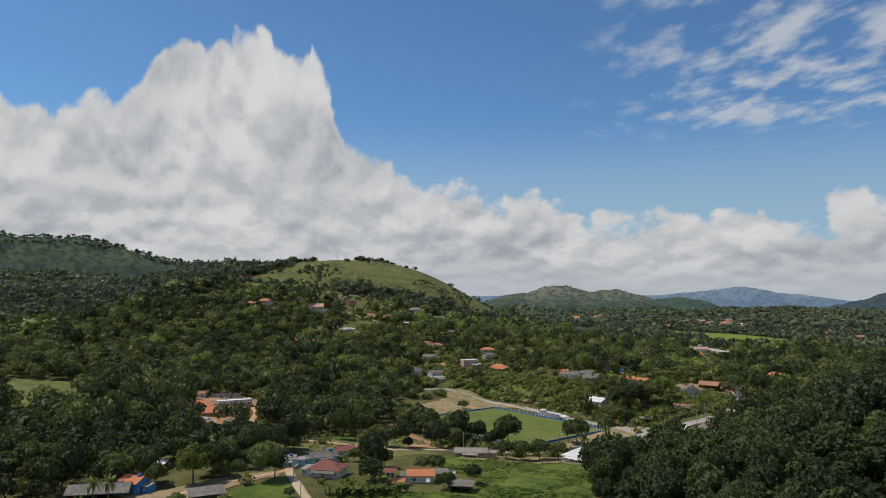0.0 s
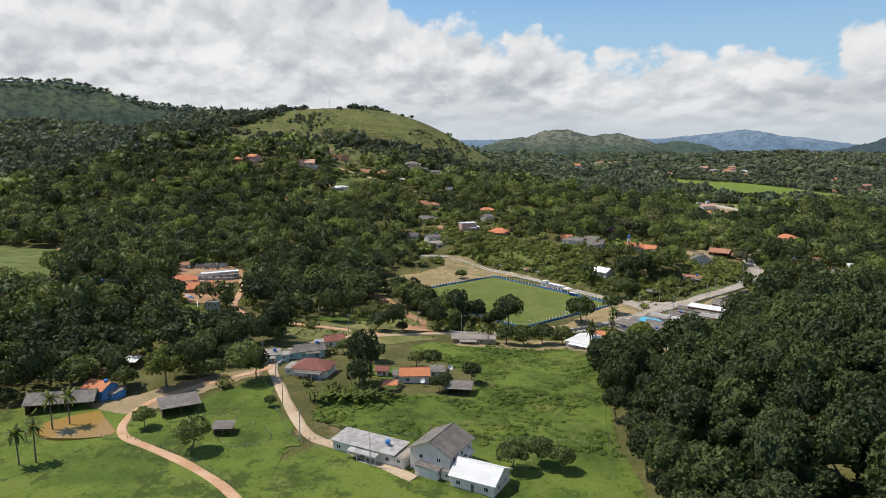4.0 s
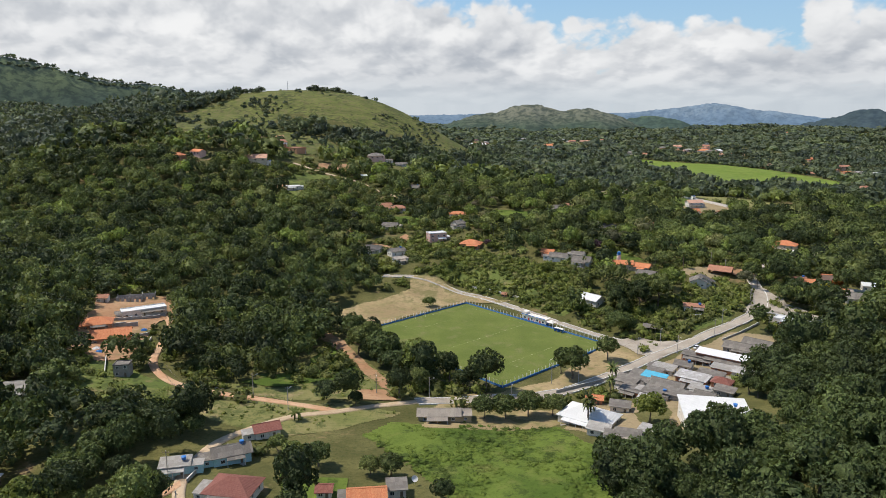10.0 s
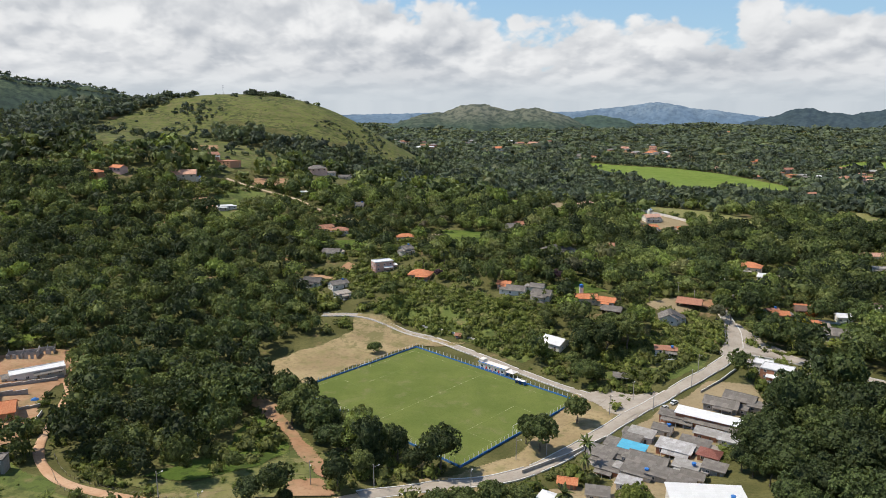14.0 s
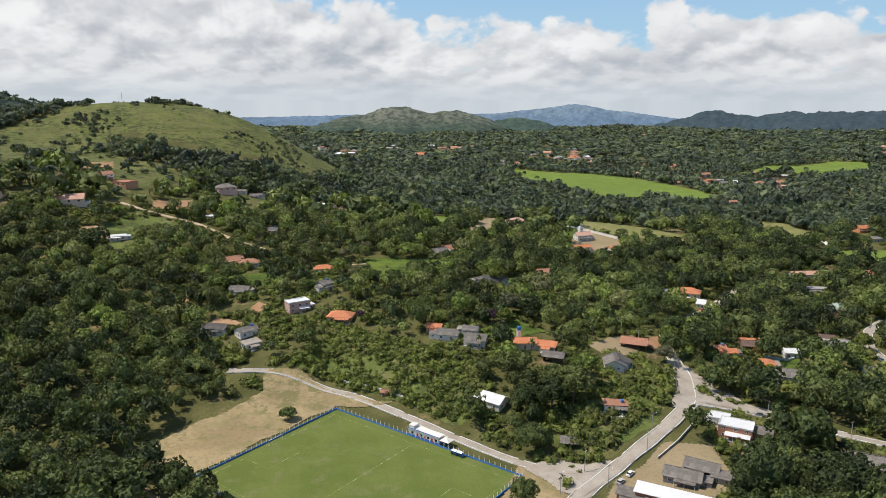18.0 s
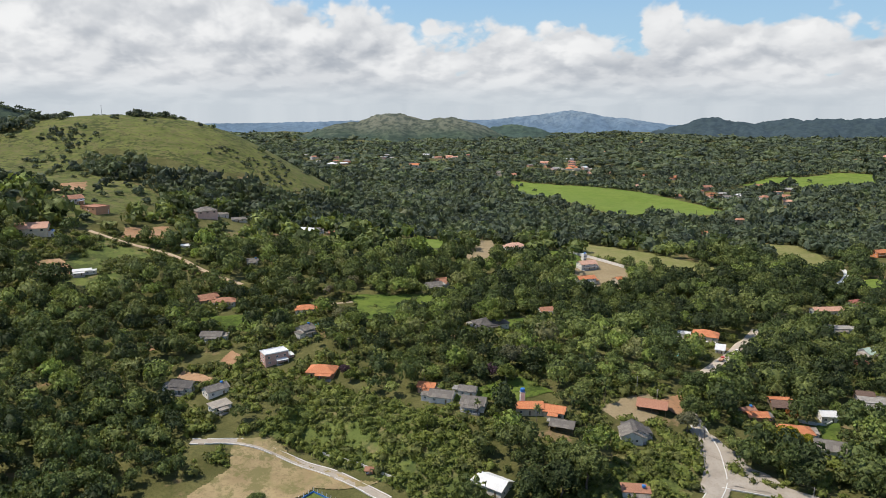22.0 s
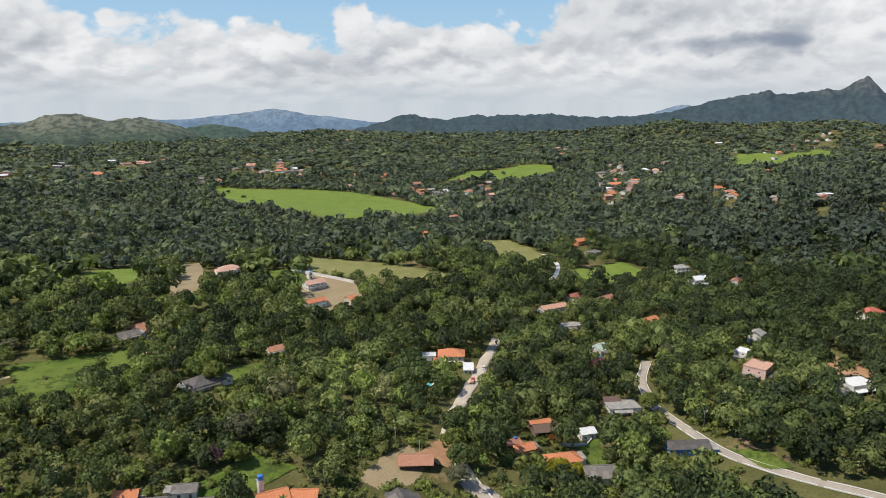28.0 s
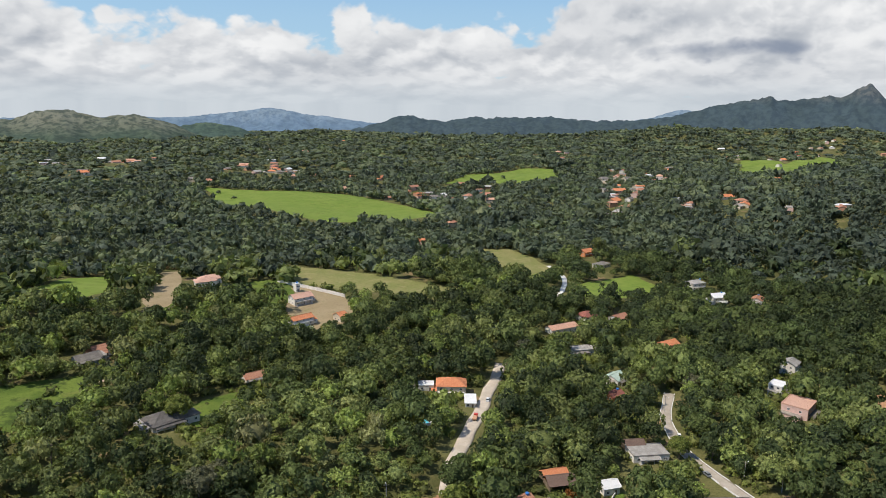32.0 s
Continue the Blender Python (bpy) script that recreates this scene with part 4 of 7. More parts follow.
EAST_HOUSES = [
    (246, 812, 16, 10, 4, -5, 'hip', 'pink', 'white'),
    (282, 729, 15, 9, 5, 5, 'gable', 'pink', 'white'),
    (263, 690, 15, 7, 5, 5, 'gable', 'orange', 'white'),
    (290, 686, 6, 8, 4, 10, 'gable', 'orange', 'cream'),
    (291, 754, 3, 4, 6, 5, 'flat', 'white', 'white'),
    (285, 559, 15, 11, 6, -38, 'hip', 'orange', 'cream'),
    (276, 569, 8, 6, 3, -38, 'flat', 'white', 'white'),
    (284, 542, 5, 9, 2.6, -38, 'shed', 'white', 'white'),
    (414, 601, 22, 8, 3.6, -8, 'gable', 'salmon', 'white'),
    (448, 608, 12, 11, 5, -8, 'hip', 'darkred', 'white'),
    (469, 596, 13, 9, 3.4, 0, 'gable', 'terracotta', 'white'),
    (448, 541, 16, 8, 3, -5, 'gable', 'orange', 'cream'),
]
UPPER_HOUSES = [
    (396, 567, 14, 9, 3, -20, 'flat', 'lightgrey', 'white'),
    (376, 524, 10, 9, 3, 10, 'gable', 'mint', 'white'),
    (355, 508, 9, 6, 3, 0, 'gable', 'darkred', 'brick'),
    (313, 456, 16, 10, 3, -30, 'flat', 'lightgrey', 'white'),
    (314, 464, 8, 8, 3, -30, 'gable', 'brown', 'timber'),
    (262, 460, 11, 8, 3, -25, 'gable', 'brown', 'timber'),
    (276, 447, 7, 6, 3.4, -20, 'gable', 'white', 'white'),
    (240, 451, 9, 6, 3, -15, 'gable', 'orange', 'terracotta'),
    (249, 436, 14, 8, 3, -25, 'hip', 'orange', 'white'),
    (301, 411, 18, 8, 3.4, -35, 'gable', 'darkgrey', 'blue'),
    (574, 582, 13, 10, 6, -20, 'gable', 'white', 'white'),
    (596, 560, 12, 8, 3.4, 20, 'gable', 'terracotta', 'white'),
]
HILLSIDE_HOUSES = [
    (456, 465, 9, 8, 6, 10, 'gable', 'lightgrey', 'white'),
    (421, 454, 9, 7, 5, 10, 'flat', 'white', 'white'),
    (400, 433, 14, 12, 6, 10, 'flat', 'pink', 'pink'),
    (406, 386, 14, 10, 4.5, -20, 'flat', 'white', 'white'),
    (548, 436, 14, 11, 6, -10, 'hip', 'red', 'white'),
    (621, 760, 14, 10, 5, 0, 'gable', 'orange', 'orange'),
    (595, 718, 16, 8, 3, 0, 'shed', 'grey', 'white'),
    (142, 683, 10, 7, 3, 10, 'gable', 'terracotta', 'white'),
    (133, 671, 12, 8, 3, 10, 'gable', 'grey', 'white'),
    (240, 804, 15, 9, 4, -5, 'hip', 'pink', 'white'),
    (239, 457, 7, 5, 2.6, 0, 'gable', 'terracotta', 'white'),
    (264, 465, 10, 6, 3, -20, 'gable', 'orange', 'timber'),
]
LANE_HOUSES = [
    (66, 273, 7, 5, 2.6, -30, 'shed', 'lightgrey', 'white'),
    (74, 266, 8, 5, 2.6, -20, 'shed', 'grey', 'white'),
    (82, 268, 6, 5, 2.6, -40, 'shed', 'rusty', 'grey'),
    (72, 259, 6, 4, 2.4, 10, 'shed', 'tan', 'grey'),
    (-145, 301, 12, 9, 3, 10, 'gable', 'lightgrey', 'white'),
    (169, 441, 9, 9, 3.4, 70, 'gable', 'grey', 'white'),
    (600, 618, 14, 9, 6, -15, 'hip', 'lightgrey', 'white'),
    (199, 614, 10, 7, 3, 0, 'gable', 'terracotta', 'white'),
    (223, 338, 16, 12, 3.4, -40, 'flat', 'grey', 'grey'),
    (252, 419, 12, 10, 4, -35, 'gable', 'grey', 'white'),
    (192, 463, 13, 9, 3, -35, 'gable', 'terracotta', 'timber'),
]
HOUSES = FARM_HOUSES + GROVE_HOUSES + ROW_HOUSES + TERRACE_HOUSES + SCHOOL_HOUSES + SLOPE_HOUSES + GARDEN_HOUSES + VILLA_HOUSES + EAST_HOUSES + UPPER_HOUSES + HILLSIDE_HOUSES + LANE_HOUSES
FARM_FAR_HOUSES = [
    (357, 1850), (512, 2173), (526, 2130), (208, 2041), (323, 2112), (358, 1892), (182, 2080), (139, 2101), (790, 1912), (772, 1786),
    (810, 1803), (818, 1744), (725, 1780), (914, 1618), (737, 1995), (856, 1388), (862, 1345), (852, 1269), (883, 1271), (927, 1275),
    (861, 1183), (646, 1016), (1088, 1128), (1015, 1048), (1074, 1051), (1015, 999), (852, 918), (891, 934), (927, 947), (932, 859),
    (955, 860), (1288, 1146), (1315, 1187), (1385, 1336), (1421, 1339), (938, 773), (937, 706), (950, 652), (534, 2214), (545, 2168),
]
GROVE_FAR_HOUSES = [
    (537, 1739), (546, 1686), (660, 1874), (738, 1979), (686, 1773), (743, 1838), (815, 1968), (821, 1852), (835, 1787), (842, 1751),
    (883, 1698), (930, 1645), (893, 1594), (852, 1423), (885, 1448), (845, 1367), (878, 1389), (857, 1315), (982, 1415), (889, 1285),
    (953, 1324), (982, 1329), (772, 1365), (1124, 2412), (1086, 2593), (1544, 2895), (1527, 2690), (1701, 2779), (768, 1528), (128, 2166),
    (175, 2421), (189, 2164), (198, 2023), (267, 2202), (331, 2195), (366, 2148), (361, 1921), (473, 2294), (112, 2288), (143, 2165),
]
ROW_FAR_HOUSES = [
    (168, 2023), (211, 2068), (348, 2243), (355, 2196), (365, 2130), (495, 2376), (469, 2181), (481, 2152), (547, 2286), (591, 2230),
    (750, 2006), (827, 2014), (797, 1927), (750, 1862), (754, 1778), (808, 1873), (730, 1683), (1111, 2389), (1106, 2652), (903, 1731),
    (528, 1723), (1756, 1871), (1739, 1817), (1451, 1401), (1428, 1353), (1396, 1317), (1314, 1279), (1280, 1285), (1218, 1235), (1383, 1242),
    (1348, 1190), (1274, 1153), (1335, 1164), (2315, 1632), (2112, 1495), (2192, 1498), (2314, 1522), (2117, 1348), (1207, 860), (2110, 1304),
]
TERRACE_FAR_HOUSES = [
    (2444, 1436), (2574, 1449), (2636, 1445), (2739, 1470), (2772, 1461), (2616, 1231), (2030, 1069), (2160, 1055), (1659, 1769), (2108, 1447),
    (2330, 1371), (2487, 1382), (2680, 1424), (1991, 1259), (1294, 756), (2038, 1000), (533, 931), (823, 1139), (840, 1319), (890, 1348),
    (788, 1887), (796, 1809), (733, 1753), (352, 1870), (513, 2208), (541, 2233), (728, 1922), (-228, 747), (-155, 760), (-147, 842),
    (-126, 825), (-41, 861), (51, 831), (-212, 760),
]
TOWN_FAR_HOUSES = [(937, 983), (962, 1000), (980, 984), (1020, 1040), (1055, 1105), (1090, 1120), (1136, 1080), (1160, 1110), (1200, 1180), (1254, 1257), (1300, 1240), (1465, 1380), (1463, 1310), (1506, 1278), (1540, 1300), (979, 890), (1000, 905),
                   (928, 846), (955, 858), (947, 773), (970, 790), (1023, 843), (936, 706), (965, 659), (990, 1030), (1110, 1060), (1080, 1085), (1230, 1215)]
FAR_HOUSES = TOWN_FAR_HOUSES + FARM_FAR_HOUSES + GROVE_FAR_HOUSES + ROW_FAR_HOUSES + TERRACE_FAR_HOUSES

# ---- trees ----
_bm = bmesh.new()
bmesh.ops.create_icosphere(_bm, subdivisions=2, radius=1.0)
ICO_V = np.array([v.co[:] for v in _bm.verts])
ICO_F = np.array([[v.index for v in f.verts] for f in _bm.faces])
_bm.free()
_bm = bmesh.new()
bmesh.ops.create_icosphere(_bm, subdivisions=1, radius=1.0)
ICO1_V = np.array([v.co[:] for v in _bm.verts])
ICO1_F = np.array([[v.index for v in f.verts] for f in _bm.faces])
_bm.free()


def crown(seed, leaves, spread=2.5, tall=1.7, base=5.4, lobes=16, leaf=0.4, coarse=False, cut=-0.3, full=0.86):
    """Corners and triangles of a crown about 4 m in radius: billowing lobes round a heart, set with small bent leaf sprays."""
    rng = np.random.RandomState(seed)
    turn = np.arange(lobes) * 2.39996 + rng.uniform(-0.5, 0.5, lobes)
    h = 1 - 1.45 * (np.arange(lobes) + 0.5) / lobes + rng.uniform(-0.1, 0.1, lobes)
    ring = np.sqrt(np.clip(1 - h * h, 0.02, 1))
    d = np.stack([ring * np.cos(turn), ring * np.sin(turn), h], 1)
    c = d * rng.uniform(0.80, 1.08, (lobes, 1)) * (spread, spread, tall) + (0, 0, base)
    r = rng.uniform(0.95, 1.5, lobes) * (0.62 + 0.38 * spread / 2.5) * (16 / lobes) ** 0.35
    iv, jf = (ICO1_V, ICO1_F) if coarse else (ICO_V, ICO_F)
    heart = np.array((0, 0, base - 0.3))
    reach = np.zeros(len(iv))
    for ci, ri in zip(c, r):
        o = ci - heart
        along = iv @ o
        disc = along**2 - (o @ o - ri**2)
        reach = np.maximum(reach, np.where(disc > 0, along + np.sqrt(np.maximum(disc, 0)), 0))
    least = 0.74 * np.linalg.norm(iv * (spread, spread, tall), axis=1)
    reach = np.maximum(reach * full, least) * rng.uniform(0.88, 1.0, len(iv))
    V, F = [heart + iv * reach[:, None]], [jf[iv[jf].mean(1)[:, 2] > cut]]
    pick = rng.randint(lobes, size=leaves * 4)
    n3 = rng.normal(size=(leaves * 4, 3)) + d[pick] * 0.7 + (0, 0, 0.3)
    n3 /= np.linalg.norm(n3, axis=1)[:, None]
    p = c[pick] + n3 * (r[pick] * rng.uniform(0.80, 1.14, leaves * 4))[:, None]
    gap = np.linalg.norm(p[:, None] - c[None], axis=2) / r[None]
    gap[np.arange(len(p)), pick] = 9
    good = np.flatnonzero((gap.min(1) > 0.85) | (rng.rand(len(p)) < 0.06))[:leaves]
    p, n3 = p[good], n3[good]
    m = len(p)
    nn = n3 * 0.8 + rng.normal(size=(m, 3)) * 0.45
    nn /= np.linalg.norm(nn, axis=1)[:, None]
    u = np.cross(nn, rng.normal(size=(m, 3)))
    u /= np.linalg.norm(u, axis=1)[:, None]
    w = np.cross(nn, u)
    s = leaf * rng.uniform(0.6, 1.5, (m, 1))
    V.append(np.stack([p + u * s, p - u * s * 0.6 + w * s * 0.85 - nn * 0.2 * s, p - u * s * 0.6 - w * s * 0.85 - nn * 0.2 * s], 1).reshape(-1, 3))
    F.append(len(iv) + np.arange(3 * m).reshape(-1, 3))
    return np.vstack(V), np.vstack(F)


def trunk_mesh(seed, height=5.6, r=0.24):
    rng = random.Random(seed)
    bm = bmesh.new()
    p = Vector((0, 0, -0.8))
    knots = [(p, r * 1.25)]
    for i in range(1, 4):
        p = Vector((rng.uniform(-0.25, 0.25) * i, rng.uniform(-0.25, 0.25) * i, height * 0.22 * i))
        knots.append((p, r * (1 - 0.16 * i)))
    for (a, ra), (b, rb) in zip(knots, knots[1:]):
        tube(bm, a, b, ra, rb, 6)
    for i in range(5):
        a = i * math.tau / 5 + rng.uniform(-0.4, 0.4)
        tube(bm, knots[-1][0], knots[-1][0] + Vector((math.cos(a) * 2.0, math.sin(a) * 2.0, rng.uniform(1.0, 2.4))), r * 0.5, 0.04, 5)
    me = bpy.data.meshes.new("trunk")
    bm.to_mesh(me)
    bm.free()
    me.materials.append(BARK)
    return me


HIGH = [crown(10 + i, 1050, 2.5 + 0.3 * (i % 3), 1.7 + 0.4 * (i % 4), 5.2 + 0.4 * (i % 2), 17 + 2 * (i % 3), 0.28, cut=-0.35) for i in range(10)]
MID = [crown(40 + i, 290, 2.6 + 0.3 * (i % 3), 1.7 + 0.35 * (i % 3), 5.2, 13 + i % 4, 0.46, True, -0.1) for i in range(12)]
LOW = [crown(70 + i, 34, 2.9 + 0.3 * (i % 3), 1.5, 3.8, 9, 1.35, True, 0.0, 0.95) for i in range(12)]
FARLOW = [crown(170 + i, 14, 2.9 + 0.3 * (i % 3), 1.5, 3.8, 8, 1.6, True, 0.1, 0.95) for i in range(8)]
SHRUB = [crown(95 + i, 42, 2.2, 0.9, 1.5, 8, 0.62, True, 0.0) for i in range(6)]


rng = np.random.RandomState(5)


def road_gap(x, y, roads=None):
    """How far a place lies outside the nearest road."""
    gap = np.full(np.shape(x), 1e9)
    for line, width in roads or ROADS:
        c = smooth_line(line, 4.0)
        lo, hi = c.min(0) - 20, c.max(0) + 20
        near = (x > lo[0]) & (x < hi[0]) & (y > lo[1]) & (y < hi[1])
        if near.any():
            d = np.sqrt(((x[near][:, None] - c[:, 0]) ** 2 + (y[near][:, None] - c[:, 1]) ** 2).min(1)) - width / 2
            gap[near] = np.minimum(gap[near], d)
    return gap


# gardens and plots where no wood grows
CLEAR_OF_WOOD = [[(-150, 50), (52, 50), (50, 182), (-20, 185), (-150, 178)], [(-44, 232), (-10, 228), (50, 226), (60, 256), (86, 242), (116, 244), (124, 262), (130, 290), (70, 310), (0, 300), (-40, 272)], [(-46, 408), (-24, 404), (30, 440), (70, 440), (14, 494), (-6, 480), (-20, 456), (-46, 440)],
                 [(150, 440), (204, 446), (206, 480), (170, 482), (152, 462)], [(-40, 534), (0, 505), (60, 510), (70, 545), (20, 585), (-30, 570)]]


def free_of_things(x, y, r):
    """Where a crown of radius r keeps clear of roads, houses and open land."""
    ok = road_gap(x, y) > r * 0.55 + 1.2
    far = np.hypot(x - 30, y - 150)
    near = (far < 420) & (r < 4)
    for push in (10, 20, 30):
        bx, by = x + (x - 30) / far * push, y + (y - 150) / far * push
        ok &= (road_gap(bx, by, ROADS[7:10]) > 0.5) | (rng.rand(len(x)) < 0.15)
    for push in (5, 9, 13):
        bx, by = x + (x - 30) / far * push, y + (y - 150) / far * push
        clear = road_gap(bx, by, ROADS[:2] + ROADS[3:7]) > 0.5
        ok &= clear | ~near | (rng.rand(len(x)) < 0.12)
    for push in (7, 14, 21, 28):
        bx, by = x + (x - 45) / far * push, y + (y - 240) / far * push
        ok &= (road_gap(bx, by, [ROADS[2], ROADS[6]]) > 0.5) | (rng.rand(len(x)) < 0.10)
    for poly in CLEAR_OF_WOOD:
        ok &= ~inside(poly, x, y)
    u, v = on_field(x, y)
    ok &= ~((np.abs(u) < 53 + r * 0.8) & (np.abs(v) < 41 + r * 0.8))
    for hx, hy, w, d, h, turn, *_ in HOUSES:
        c, s = math.cos(radians(turn)), math.sin(radians(turn))
        a, b = (x - hx) * c + (y - hy) * s, (y - hy) * c - (x - hx) * s
        ok &= ~((np.abs(a) < w / 2 + r * 0.7) & (np.abs(b) < d / 2 + r * 0.75))
        vx, vy = (60, 280) if hx > 230 else (20, 150)
        away = math.hypot(hx - vx, hy - vy)
        ex, ey = (vx - hx) / away, (vy - hy) / away
        along, across = (x - hx) * ex + (y - hy) * ey, np.abs((x - hx) * ey - (y - hy) * ex)
        ok &= ~((along > 0) & (along < 15 + d / 2 + 0.06 * max(0, away - 150)) & (across < w * 0.5 + 2.2))
    for hx, hy in FAR_HOUSES:
        ok &= np.hypot(x - hx, y - hy) > 9 + r * 0.5
        away = math.hypot(hx - 40, hy - 220)
        ex, ey = (40 - hx) / away, (220 - hy) / away
        along, across = (x - hx) * ex + (y - hy) * ey, np.abs((x - hx) * ey - (y - hy) * ex)
        ok &= ~((along > 0) & (along < 0.07 * away) & (across < 7))
    for kind, polys in OPEN_LAND.items():
        for poly in polys:
            p = np.array(poly, float)
            near = (x > p[:, 0].min()) & (x < p[:, 0].max()) & (y > p[:, 1].min()) & (y < p[:, 1].max())
            if near.any():
                hit = inside(poly, x[near], y[near])
                ok[near] &= ~hit
            if kind in ("pasture", "dry_meadow", "tilled_plot", "hill_grass"):
                for f in (0.025, 0.05):
                    bx, by = x + (x - 40) * f, y + (y - 220) * f
                    near = (bx > p[:, 0].min()) & (bx < p[:, 0].max()) & (by > p[:, 1].min()) & (by < p[:, 1].max())
                    if near.any():
                        ok[near] &= ~(inside(poly, bx[near], by[near]) & (rng.rand(near.sum()) < 0.85))
    return ok


def free_of_roads(x, y):
    ok = road_gap(x, y) > 1.0
    for hx, hy, w, d, h, turn, *_ in HOUSES:
        ok &= np.hypot(x - hx, y - hy) > max(w, d) * 0.62
    return ok


def in_view(x, y):
    """The wedge of land that the walk looks over."""
    a = np.degrees(np.arctan2(x + 5, y + 75))
    b = np.degrees(np.arctan2(x - 60, y - 250))
    return ((a > -37) & (a < 37)) | ((b > -10) & (b < 76) & (y > 200) & (x > 40)) | ((np.degrees(np.arctan2(x - 10, y - 120)) < 50) & (x > 0) & (y > 60) & (x < 420))


def scatter(rng, x0, x1, y0, y1, step, jitter=0.42):
    xs, ys = np.meshgrid(np.arange(x0, x1, step), np.arange(y0, y1, step))
    xs[::2] += step / 2
    x = (xs + rng.uniform(-jitter, jitter, xs.shape) * step).ravel()
    y = (ys + rng.uniform(-jitter, jitter, ys.shape) * step).ravel()
    return x, y


def density(x, y):
    """How thickly trees stand: thick in the woods, thinner between the houses."""
    v = np.exp(-0.5 * (((x - 60) / 150) ** 2 + ((y - 520) / 85) ** 2))
    v = np.maximum(v, np.exp(-0.5 * (((x - 30) / 110) ** 2 + ((y - 660) / 70) ** 2)))
    v = np.maximum(v, np.exp(-0.5 * (((x - 420) / 120) ** 2 + ((y - 560) / 90) ** 2)) * 0.7)
    v = np.maximum(v, np.exp(-0.5 * (((x + 40) / 60) ** 2 + ((y - 220) / 45) ** 2)))
    v = np.maximum(v, np.exp(-0.5 * (((x + 120) / 70) ** 2 + ((y - 780) / 90) ** 2)))
    v = np.maximum(v, np.exp(-0.5 * (((x - 190) / 100) ** 2 + ((y - 800) / 90) ** 2)))
    return 0.99 - 0.15 * v


def set_tone(me, tone, spread):
    """Which species tone a crown takes; spread lets the single trees on one mesh differ."""
    colour = np.ones((len(me.vertices), 4), np.float32) * spread
    colour[:, :3] = np.broadcast_to(np.asarray(tone, np.float32), len(me.vertices))[:, None]
    me.attributes.new("tone", "FLOAT_COLOR", "POINT").data.foreach_set("color", colour.ravel())


# woods darkened partly to stand for cloud shade: x, y, spreads, strength
WOODS = [(190, 195, 110, 120, 1.0), (-115, 250, 85, 40, 1.0), (-60, 375, 45, 40, 0.4), (-50, 450, 75, 40, 0.75), (-190, 480, 100, 70, 0.15), (700, 450, 190, 170, 1.0), (900, 520, 260, 160, 0.7), (-600, 900, 300, 400, 0.3)]


def tone_of(x, y):
    """Old woods: dark species plus painted shade; lighter and more mixed between the houses."""
    dark = sum(k * np.exp(-0.5 * (((x - a) / c) ** 2 + ((y - b) / d) ** 2)) for a, b, c, d, k in WOODS).clip(0, 1)
    village = (0.99 - density(x, y)) / 0.15
    u = rng.rand(len(x)) ** (1.15 + 0.9 * dark - 0.25 * village)
    return np.clip(u * (0.86 - 0.50 * dark + 0.14 * village) + 0.10 * wobble(x, y, 29) * (1 - dark), 0.0, 1.0)


def merge(name, template, places, mat, label):
    """Many crowns in one mesh: places are x, y, z, scale, tall, turn, which."""
    V, F, T, count = [], [], [], 0
    tones = tone_of(places[:, 0], places[:, 1])
    for i, (tv, tf) in enumerate(template):
        some = places[places[:, 6] == i]
        T.append(np.repeat(tones[places[:, 6] == i], len(tv)))
        if not len(some):
            continue
        c, s = np.cos(some[:, 5]), np.sin(some[:, 5])
        v = np.repeat(tv[None], len(some), 0)
        x = (v[..., 0] * c[:, None] - v[..., 1] * s[:, None]) * some[:, 3:4] + some[:, 0:1]
        y = (v[..., 0] * s[:, None] + v[..., 1] * c[:, None]) * some[:, 3:4] + some[:, 1:2]
        z = v[..., 2] * (some[:, 3] * some[:, 4])[:, None] + some[:, 2:3]
        V.append(np.stack([x, y, z], -1).reshape(-1, 3))
        F.append((tf[None] + (np.arange(len(some)) * len(tv))[:, None, None]).reshape(-1, 3) + count)
        count += len(some) * len(tv)
    me = array_mesh(name, np.vstack(V), np.vstack(F))
    set_tone(me, np.concatenate(T), 0.0)
    me.materials.append(mat)
    me.polygons.foreach_set("use_smooth", np.ones(len(me.polygons), bool))
    return tagged(new(name, me), label, "trees", kind="stuff")


LINE = np.array([(0, -50, 82), (0, 0, 101), (2, 50, 115), (7, 105, 130), (15, 155, 144), (26, 195, 154), (36, 226, 156), (50, 260, 156), (70, 289, 155)], float)


def gap_to_walk(x, y, z):
    return np.sqrt(((np.stack([x, y, z], -1)[:, None] - LINE) ** 2).sum(-1)).min(1)


def places(x, y, lo, hi, kinds, sink=0.3):
    s = rng.uniform(lo, hi, len(x)) * (1 + 0.25 * (rng.rand(len(x)) < 0.12))
    return np.column_stack([x, y, sheet_z(x, y) - sink, s, rng.uniform(0.85, 1.3, len(x)), rng.uniform(0, 6.28, len(x)), rng.randint(0, kinds, len(x))])


x, y = scatter(rng, -420, 640, 60, 760, 7.8)
ok = in_view(x, y) & free_of_things(x, y, 3.6) & (rng.rand(len(x)) < density(x, y))
x, y = x[ok], y[ok]
p = places(x, y, 0.7, 1.8, 1)
thin_out = np.exp(-0.5 * (((x - 60) / 150) ** 2 + ((y - 520) / 85) ** 2))
p[:, 3] *= 1 - 0.25 * thin_out
near_hill = np.exp(-0.5 * (((x - 190) / 90) ** 2 + ((y - 190) / 100) ** 2))
p[:, 3] *= 1 + 0.3 * near_hill
gap = gap_to_walk(x, y, p[:, 2] + 6)
close = gap < 195
p_close, p_mid = p[close], p[~close]
p_close[:, 6] = rng.randint(0, len(HIGH), len(p_close))
p_mid[:, 6] = rng.randint(0, len(MID), len(p_mid))

